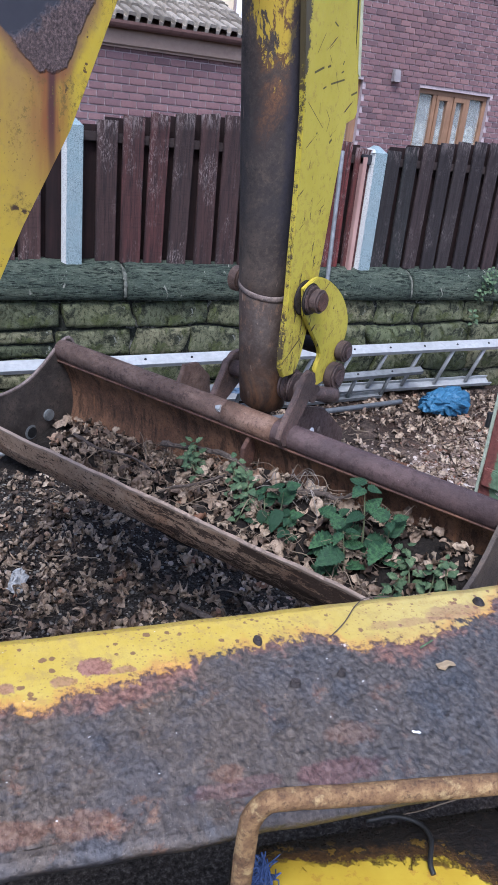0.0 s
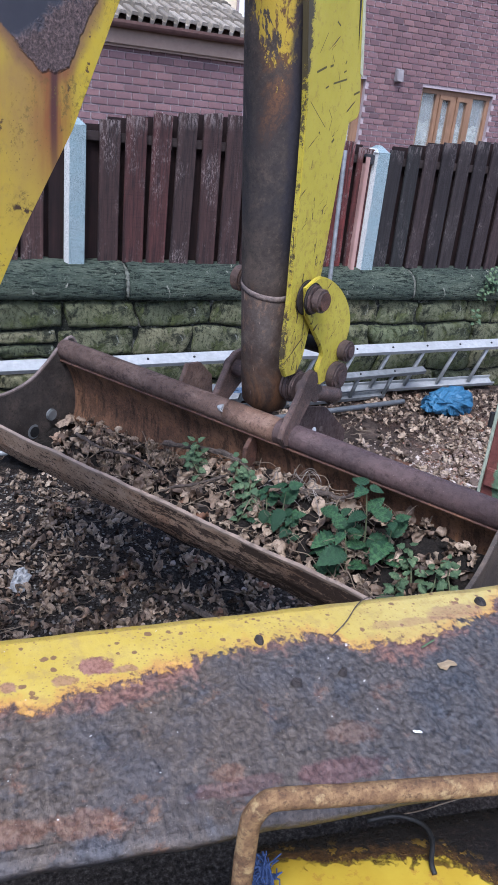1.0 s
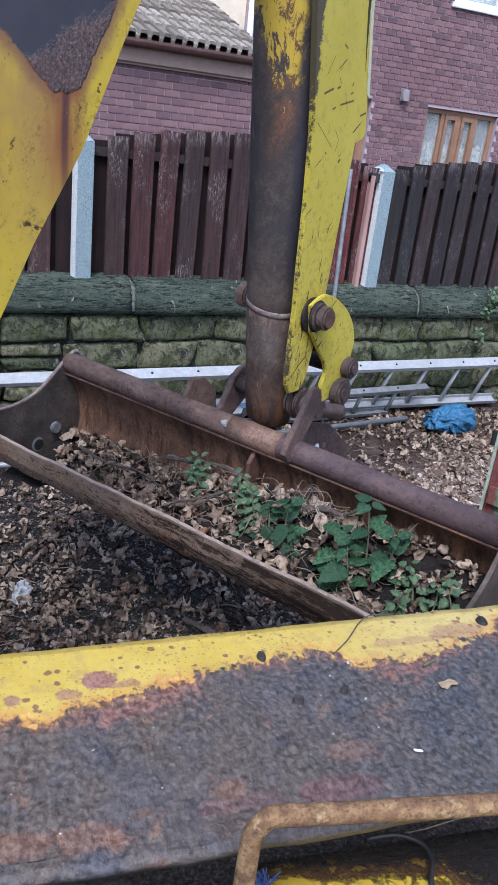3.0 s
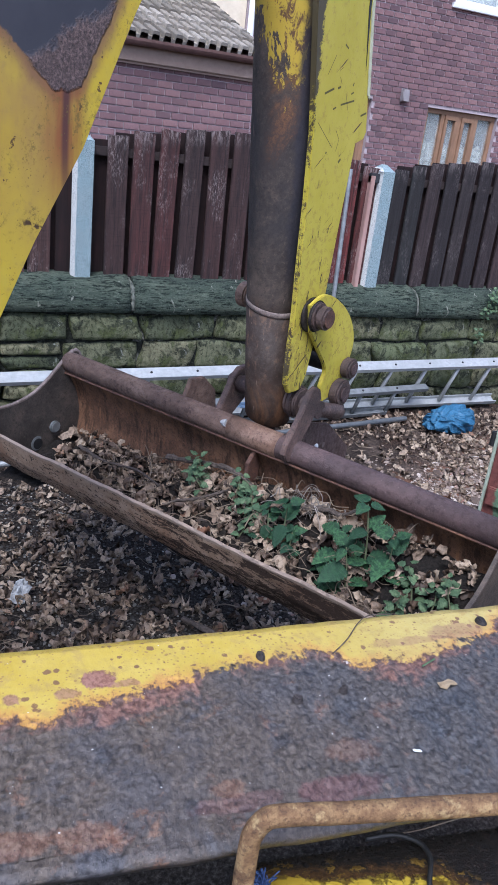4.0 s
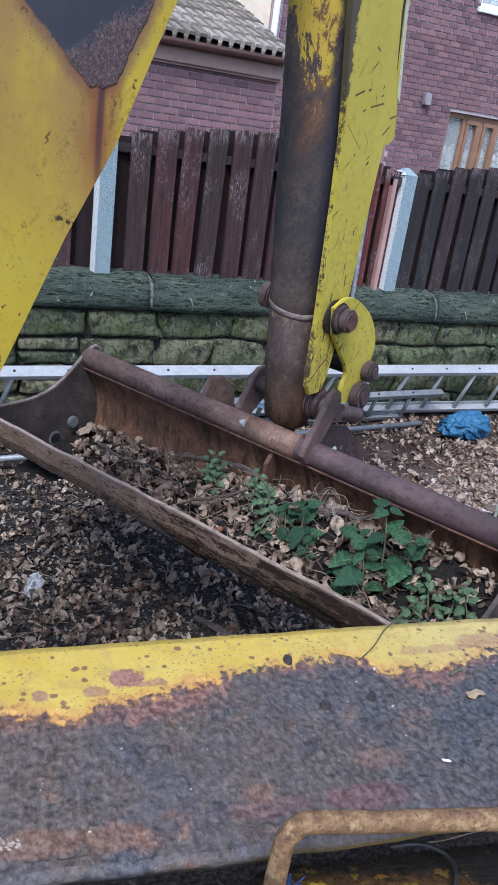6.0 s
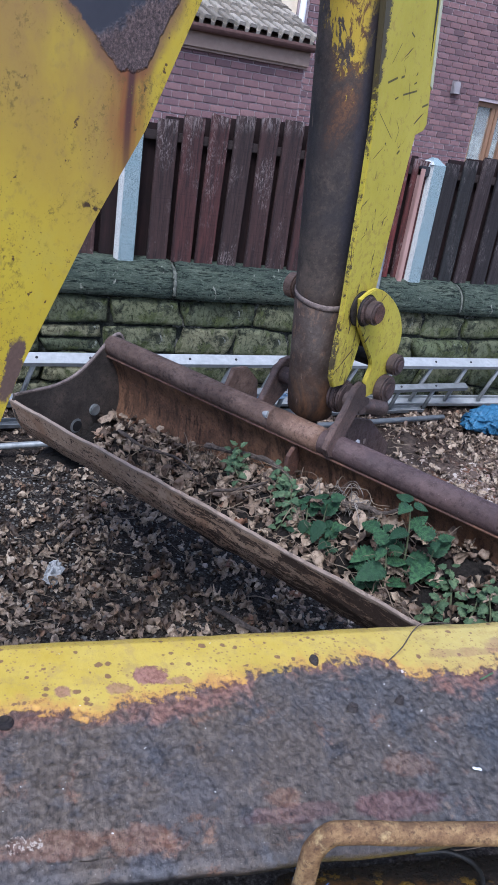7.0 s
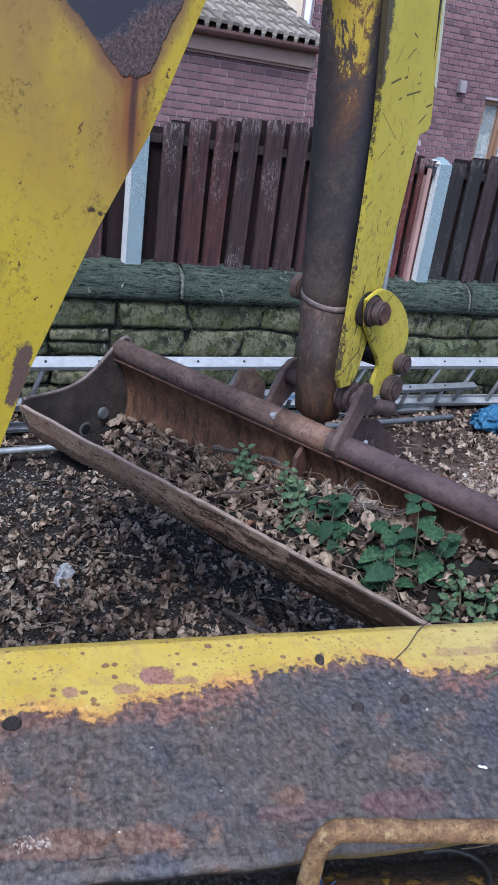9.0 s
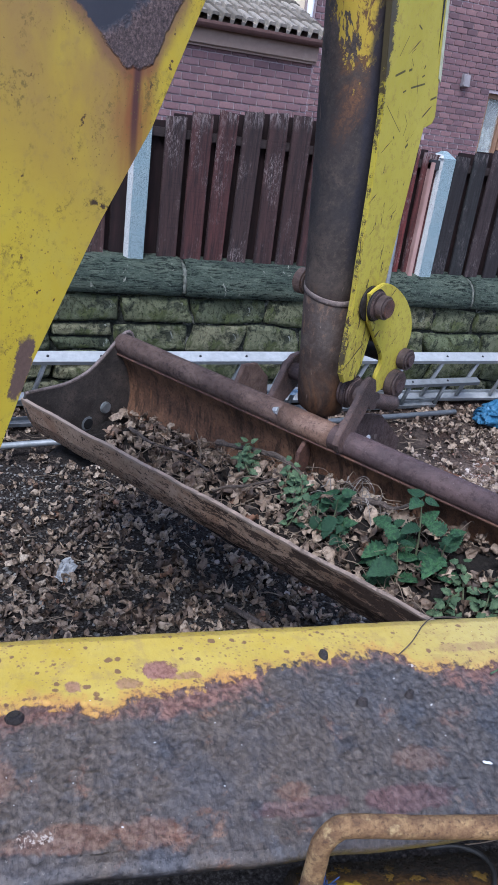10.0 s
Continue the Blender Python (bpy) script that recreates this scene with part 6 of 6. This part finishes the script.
def branch(name, label, points, r0, r1, m=None):
    t = thing(name, label, "branch", m)
    pts = curve(points, 6)
    part("stick", roughen(roughen(sweep(pts, [(r0 + (r1 - r0) * i / (len(pts) - 1)) * rnd.uniform(0.85, 1.15) for i in range(len(pts))], 8), 0.006, 25), 0.003, 90), M_BRANCH, t)


branch("dead_branch", "bent grey dead branch lying in the bucket", [(-0.3, -0.04, -0.19), (-0.16, -0.03, -0.165), (-0.05, -0.02, -0.15), (0.05, -0.04, -0.15), (0.13, -0.07, -0.17)], 0.010, 0.007, ARM)
branch("dead_branch", "thin dark branch lying along the bucket", [(-0.62, -0.16, -0.225), (-0.45, -0.2, -0.215), (-0.3, -0.19, -0.2), (-0.16, -0.23, -0.195)], 0.006, 0.004, ARM)
branch("dead_branch", "curved pale dead stem arching over the leaves", [(-0.12, -0.25, -0.24), (-0.02, -0.22, -0.19), (0.03, -0.15, -0.175), (0.02, -0.08, -0.18)], 0.005, 0.003, ARM)
branch("dead_branch", "pale weathered stick lying on the ground", [(0.92, 2.27, 0.012), (1.0, 2.15, 0.016), (1.1, 2.03, 0.012)], 0.012, 0.009)
branch("dead_branch", "dark broken branch beside the plants", [(0.3, -0.07, -0.15), (0.38, -0.05, -0.13), (0.43, -0.055, -0.125), (0.49, -0.035, -0.08)], 0.013, 0.003, ARM)
bm = bmesh.new()
for _ in range(26):
    a, b = rng.normal(0.33, 0.06), rng.normal(-0.06, 0.03)
    th, rise, length = rng.uniform(0, 6.28), rng.uniform(0.02, 0.09), rng.uniform(0.06, 0.16)
    foot = bucket_soil_height(a, b) + 0.015
    line = [(a + math.cos(th) * length * s + rng.normal(0, 0.006), min(-0.03, b + math.sin(th) * length * s * 0.6 + rng.normal(0, 0.006)), foot + rise * math.sin(2.6 * s) + rng.normal(0, 0.004)) for s in (0, 0.3, 0.6, 0.85, 1.0)]
    sweep(curve(line, 4), 0.0006 + 0.001 * rng.random() ** 2, 5, bm)
data = mesh_of(bm, "dead_stalks")
data.materials.append(simple("bleached_stalk", (0.13, 0.11, 0.095), (0.42, 0.38, 0.33), 40, 0.85))
ob = tagged(new("dead_stalks", data), "bleached tangle of dead climber stalks in the bucket", "stalks", kind="stuff")
ob.matrix_world = ARM
litter = thing("white_scrap", "scrap of white flaky bark on the leaves", "scrap", pose(0.36, 2.55, ground_height(0.36, 2.55) + 0.035, 35, -30, 60))
bm = bmesh.new()
bmesh.ops.create_grid(bm, x_segments=9, y_segments=6, size=0.5)
for v in bm.verts:
    q = noise.noise_vector(v.co * 7)
    v.co = Vector((v.co.x * 0.105 * (1 - 0.5 * abs(v.co.y)) + 0.014 * q.x, v.co.y * 0.06 + 0.012 * q.y, 0.02 * q.z))
bmesh.ops.solidify(bm, geom=bm.faces[:], thickness=0.002)
part("flake", bm, simple("grey_flaky_bark", (0.2, 0.2, 0.2), (0.6, 0.6, 0.58), 60, 0.9), litter)


# ---- plants ----
def toothed_leaf(length, width, fold=0.25, droop=0.3, teeth=8):
    """A heart-shaped leaf with a coarsely toothed rim, creased along its midrib and side veins; grows along +x."""
    bm = bmesh.new()
    n = teeth * 2
    mid, left, right = [], [], []
    for i in range(n + 1):
        s = i / n
        w = width * math.sin(math.pi * min(1.0, s) ** 0.58) ** 0.8
        tooth = 0.78 if i % 2 == 0 else 1.07
        x = s * length
        zz = -droop * length * s * s
        mid.append(bm.verts.new((x, 0, zz)))
        if 0 < i < n:
            back = 0.12 * w * (1.2 - s) - (0.2 * w * (1 - s) ** 3)
            lift = fold * w / 2 + (0.05 * w if i % 2 else -0.03 * w)
            left.append((bm.verts.new((x + back * 0.4, w * 0.27, zz + lift * 0.72)), bm.verts.new((x + back, w * tooth / 2, zz + lift - 0.12 * w))))
            right.append((bm.verts.new((x + back * 0.4, -w * 0.27, zz + lift * 0.72)), bm.verts.new((x + back, -w * tooth / 2, zz + lift - 0.12 * w))))
    for rim, flip in ((left, False), (right, True)):
        for lo, hi in ((None, 0), (0, 1)):
            a = mid if lo is None else [mid[0]] + [r[lo] for r in rim] + [mid[-1]]
            b = [mid[0]] + [r[hi] for r in rim] + [mid[-1]]
            for i in range(n):
                f = [a[i], a[i + 1], b[i + 1], b[i]]
                f = [v for q, v in enumerate(f) if v not in f[:q]]
                if len(f) > 2:
                    bm.faces.new(f[::-1] if flip else f)
    data = bpy.data.meshes.new("leaf")
    bm.to_mesh(data)
    bm.free()
    for p in data.polygons:
        p.use_smooth = True
    return data


BIG_LEAF, MID_LEAF = toothed_leaf(0.1, 0.074, 0.3, 0.3, 8), toothed_leaf(0.07, 0.054, 0.3, 0.25, 6)
for d in (BIG_LEAF, MID_LEAF):
    d.materials.append(M_NETTLE)
SMALL_LEAF = toothed_leaf(0.032, 0.027, 0.25, 0.3, 3)
SMALL_LEAF.materials.append(M_WEED)


def plant(name, label, a, b, height, tiers, big, small, lean=(0, 0), root=None, m=ARM, spread=1.0):
    t = thing(name, label, "plant", m @ Matrix.Translation((a, b, bucket_soil_height(a, b) - 0.01 if root is None else root)))
    top = Vector((lean[0], lean[1], height))
    line = curve([(0, 0, 0), top * 0.5 + Vector((0.006, -0.004, 0)), top], 5)
    part("stem", sweep(line, [0.0035 - 0.002 * i / (len(line) - 1) for i in range(len(line))], 6), M_STEM, t)
    for k in range(tiers):
        s = 0.25 + 0.75 * k / max(1, tiers - 1)
        p = line[min(len(line) - 1, int(s * (len(line) - 1)))]
        turn = k * 83 + rnd.uniform(-25, 25)
        for side in range(3 if k == tiers - 1 else 2):
            mesh = small if k == tiers - 1 and side > 0 else big
            ob = shared("leaf", mesh, t, p)
            sc = rnd.uniform(0.75, 1.15) * (0.75 if k == tiers - 1 else 0.9) * spread
            ob.matrix_local = Matrix.Translation(p) @ pose(0, 0, 0, rnd.uniform(10, 45)) @ pose(0, 0, 0, rnd.uniform(-20, 20), -rnd.uniform(-15, 35), turn + side * (180 if k < tiers - 1 else 120)) @ Matrix.Diagonal((sc, sc, sc, 1)) @ Matrix.Translation((0.012, 0, 0))
    return t


NETTLES = ((0.29, -0.17, 0.16, 3, 0.85), (0.25, -0.18, 0.11, 3, 0.7), (0.33, -0.19, 0.1, 3, 0.65), (0.56, -0.12, 0.2, 3, 0.9), (0.48, -0.17, 0.15, 3, 0.8),
           (0.55, -0.2, 0.14, 3, 0.9), (0.63, -0.14, 0.15, 3, 0.9), (0.5, -0.22, 0.08, 3, 0.65))
for a, b, h, n, s in NETTLES:
    plant("nettle", "dark green toothed nettle growing in the bucket soil", a, b, h, n, BIG_LEAF, MID_LEAF, (rnd.uniform(-0.02, 0.02), rnd.uniform(-0.03, 0.01)), spread=s)
WEEDS = ((-0.1, -0.05, 0.12, 6, 1.2), (-0.08, -0.08, 0.09, 5, 1.1), (-0.12, -0.07, 0.1, 5, 1.0), (0.05, -0.09, 0.1, 6, 1.0), (0.09, -0.12, 0.1, 6, 1.1), (0.13, -0.14, 0.09, 5, 1.0), (0.18, -0.15, 0.1, 6, 1.0), (0.15, -0.2, 0.07, 5, 0.9),
         (0.7, -0.22, 0.1, 6, 1.1), (0.74, -0.17, 0.1, 6, 1.1), (0.8, -0.2, 0.1, 6, 1.0), (0.82, -0.14, 0.09, 5, 0.9), (0.8, -0.27, 0.08, 5, 0.9), (0.86, -0.19, 0.1, 5, 1.0))
for a, b, h, n, s in WEEDS:
    plant("small_weed", "pale green straggling weed growing in the bucket", a, b, h, n, SMALL_LEAF, SMALL_LEAF, (rnd.uniform(-0.04, 0.04), rnd.uniform(-0.03, 0.03)), spread=s)
for x, zz, h in ((3.9, 0.70, 0.2), (3.94, 0.74, 0.16), (3.87, 0.66, 0.14), (3.98, 0.72, 0.2), (3.86, 0.5, 0.1)):
    plant("wall_weed", "small pale green plant rooted in the wall", x, 4.32, h, 7, SMALL_LEAF, SMALL_LEAF, (rnd.uniform(-0.05, 0.02), -0.03), zz, Matrix(), 1.25)


# ---- steel beam, handle and tank close to the camera ----
BEAM = pose(0.34, 0.60, 1.15, 0, 0, -5.8)


def build_beam():
    t = thing("steel_beam", "thick pitted steel beam with worn yellow paint along one edge", "steel beam", BEAM)
    rim = [(0.14, -0.0015), (0.15, -0.004), (0.159, -0.014), (0.162, -0.03), (0.162, -0.26), (0.148, -0.26), (0.148, -0.03), (0.14, -0.02), (-0.155, -0.018), (-0.158, -0.006), (-0.154, -0.002)]
    across = [(float(y), 0.0) for y in np.linspace(-0.151, 0.137, 170)]
    prof = across + rim
    xs = np.concatenate([np.linspace(-1.6, -0.5, 40), np.arange(-0.497, 0.68, 0.0017), np.linspace(0.683, 1.8, 40)])
    verts = []
    for x in map(float, xs):
        yb = paint_edge(x)
        for y, zz in prof:
            top = zz > -0.004
            up = 0.0016 * noise.noise(Vector((x * 22, y * 22, 2.0)))
            if top:
                ragged = y - yb + 0.02 * noise.noise(Vector((x * 40, y * 40, 6.0)))
                bare = min(1.0, max(0.0, 0.5 - ragged / 0.006))
                lump = noise.noise(Vector((x * 125, y * 90, 4.0)))
                pit = noise.noise(Vector((x * 290, y * 210, 9.0)))
                scale = noise.noise(Vector((x * 48, y * 36, 1.0)))
                flake = 1.0 / (1.0 + math.exp(-(scale - 0.12) * 30))
                up += bare * (0.001 * lump + 0.0015 * pit + 0.001 * flake - 0.0014) + (1 - bare) * 0.00015 * pit
            skew = 0.022 * (x + 0.3) * min(1.0, max(0.0, -y / 0.14))
            worn = 0.004 * noise.noise(Vector((x * 14, 5, 1))) * (y < -0.14)
            verts.append((x, y - skew + worn, zz + up))
    m, n = len(prof), len(xs)
    faces = [(i * m + j, (i + 1) * m + j, (i + 1) * m + (j + 1) % m, i * m + (j + 1) % m) for i in range(n - 1) for j in range(m)]
    faces += [tuple(range(m)), tuple(range((n - 1) * m, n * m))[::-1]]
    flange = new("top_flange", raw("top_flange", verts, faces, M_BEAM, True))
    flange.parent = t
    for x in (-1.5, 1.7):
        part("support_leg", box(x - 0.06, x + 0.06, -0.06, 0.1, -1.16, -0.02, 0.006), M_BEAM, t, "plain steel support")
    for x, y, r in ((0.037, 0.089, 0.0075), (0.056, 0.007, 0.008), (0.115, 0.011, 0.0055), (0.372, 0.11, 0.009), (-0.319, 0.023, 0.011)):
        lump = rod((x, y, -0.002), (x, y, 0.0075), r, r * 0.6, 14, 0.002)
        part("rivet_stub", roughen(lump, 0.003, 70), M_GREASE, t, "dark rusted stub")


build_beam()


def on_beam(name, label, category, x, y, turn=None):
    return thing(name, label, category, BEAM @ pose(x, y, 0.001, 0, 0, rnd.uniform(0, 90) if turn is None else turn))


t = on_beam("bark_chip", "pale curled bark chip lying on the beam", "chip", 0.249, -0.001, 12)
part("flake", roughen(plate([(-0.012, -0.003), (-0.006, -0.008), (0.003, -0.005), (0.011, -0.007), (0.013, 0.0), (0.006, 0.005), (-0.003, 0.004), (-0.01, 0.006)], 2, 0.0005, 0.004, 0.001), 0.002, 140), simple("pale_bark", (0.25, 0.18, 0.1), (0.45, 0.36, 0.24), 90), t)
t = on_beam("dropping", "white bird dropping dried on the beam", "dropping", 0.157, -0.093, -25)
t.scale = (0.6, 0.6, 1.0)
part("streak", roughen(plate([(-0.009, -0.001), (-0.005, -0.0035), (0.001, -0.002), (0.006, -0.003), (0.009, 0.0), (0.004, 0.003), (-0.002, 0.0015), (-0.006, 0.0025)], 2, 0.0003, 0.0015, 0.0004), 0.001, 160), M_WHITE, t)
t = on_beam("green_sprig", "tiny green moss sprig lying on the beam", "sprig", 0.247, 0.036)
part("stem", sweep(curve([(-0.012, 0, 0.002), (0, 0.002, 0.004), (0.012, 0.006, 0.003)], 4), 0.0012, 5), M_WEED, t)
t = thing("thin_stalk", "thin dark dead stalk lying across the beam edge", "stalk", BEAM)
part("stalk", sweep(curve([(0.131, 0.078, 0.002), (0.16, 0.1, 0.004), (0.19, 0.13, 0.005), (0.215, 0.145, 0.004), (0.254, 0.144, 0.003)], 6), 0.0008, 5), M_BRANCH, t)

handle = thing("grab_handle", "bent rusty steel grab handle over the yellow tank", "handle")
bend = [(0.247, 0.411, 0.985), (0.247, 0.411, 1.1), (0.247, 0.411, 1.185), (0.2495, 0.4105, 1.205), (0.256, 0.409, 1.217), (0.268, 0.4065, 1.222), (0.32, 0.393, 1.222), (0.463, 0.358, 1.222), (0.75, 0.29, 1.222), (0.9, 0.254, 1.222)]
bar = part("bar", roughen(sweep(curve(bend, 5), 0.0094, 16), 0.0007, 90), M_HANDLE, handle, smooth=True)
part("end_leg", rod((0.9, 0.254, 1.22), (0.9, 0.254, 0.96), 0.0098, seg=14), M_HANDLE, handle)
part("foot_flange", box(0.222, 0.272, 0.386, 0.436, 0.972, 0.984, 0.003), M_HANDLE, handle)

TANK = pose(0.42, 0.475, 0.9, 0, 0, -9)
tank = thing("yellow_tank", "grimy yellow steel tank with black oily dirt on top", "tank", TANK)
bm = bmesh.new()
prof = [(-0.3, -0.9), (-0.3, 0.0), (-0.28, 0.05), (-0.22, 0.082), (-0.16, 0.092), (-0.1, 0.097), (-0.05, 0.0965), (0.0, 0.092), (0.03, 0.084), (0.06, 0.07), (0.085, 0.03), (0.09, -0.9)]
plate(prof, 0, -0.11, 0.9, 0.006, bm)
part("shell", bm, M_TANK, tank, smooth=True)
part("plinth", box(-0.3, -0.112, -0.12, 0.0, -0.9, 0.07, 0.01), M_HOSE, tank, "black greasy bracket")
hose = thing("hydraulic_hose", "black rubber hydraulic hose under the handle", "hose")
part("hose", sweep(curve([(0.1, 0.36, 0.99), (0.17, 0.4, 1.02), (0.235, 0.43, 1.04), (0.3, 0.44, 1.0), (0.34, 0.43, 0.93)], 6), 0.014, 12), M_HOSE, hose, smooth=True)
rope = thing("blue_rope", "tangled bit of blue fibre rope", "rope")
bm = bmesh.new()
for i in range(44):
    c = Vector((0.312, 0.485, 1.025))
    pts = [c + Vector((rng.normal(0, 0.009), rng.normal(0, 0.009), rng.normal(0, 0.009) - 0.008 * k)) for k in range(4)]
    sweep(curve(pts, 3), 0.0008, 5, bm)
tagged(part("tangle", bm, M_ROPE, rope), "frayed blue fibres", kind="stuff")

strap = thing("rubber_strap", "black curled rubber strap lying on the tank", "strap", TANK)
part("strap", sweep(curve([(0.04, 0.05, 0.097), (0.075, 0.045, 0.103), (0.098, 0.028, 0.106), (0.101, 0.006, 0.106), (0.089, -0.018, 0.101), (0.088, -0.03, 0.097)], 6), 0.003, 10), M_HOSE, strap, smooth=True)
wire = thing("dry_stalk", "thin pale dry stalk caught under the handle", "stalk", TANK)
part("stalk", sweep(curve([(0.085, 0.045, 0.104), (0.105, 0.04, 0.112), (0.135, 0.043, 0.114), (0.178, 0.05, 0.112)], 6), 0.0009, 6), M_TWIG, wire)
spots = []
for _ in range(700):
    x, y = rng.uniform(-0.09, 0.55), rng.uniform(0.035, 0.088)
    spots.append((x, y, 0.092 - 0.022 * max(0.0, y / 0.06) - max(0.0, y - 0.06) * 1.6))
ob = new("tank_grime", raw("tank_grime", *scatter_pebbles(spots, 0.0012, 0.0038), M_SOIL))
ob.matrix_world = TANK
tagged(ob, "oily black crumbs of dirt caked on the tank", "dirt", kind="stuff")

# ---- bricks ----
brick_sizes = {}


def lay_bricks(rows, y, h, parent, keep, label):
    """The nearest bricks as pieces, the others joined."""
    rest, count = [], 0
    for x, zz, l in rows:
        if keep(x, zz) and count < 300:
            key = (round(l, 3), h)
            if key not in brick_sizes:
                brick_sizes[key] = brick_mesh(*key)
                brick_sizes[key].materials.append(M_BRICK)
            shared("brick", brick_sizes[key], parent, (x, y, zz))
            count += 1
        else:
            rest.append((x, y, zz, l, h))
    joined_bricks(rest, parent, label)


lay_bricks(brick_rows(3.62, 10.9, -0.05, 5.1, HOLES, 0.14, 0.0635), HOUSE_Y, 0.0635, main_wall, lambda x, zz: 5.2 < x < 6.3 and 1.75 < zz < 3.0, "red brick courses with pale joints")
lay_bricks(brick_rows(-3.9, 3.02, -0.05, 2.17, (), 0.14, 0.0605), EXT_Y, 0.0605, ext_wall, lambda x, zz: 1.6 < x < 3.02 and 1.6 < zz, "red brick courses of the extension")
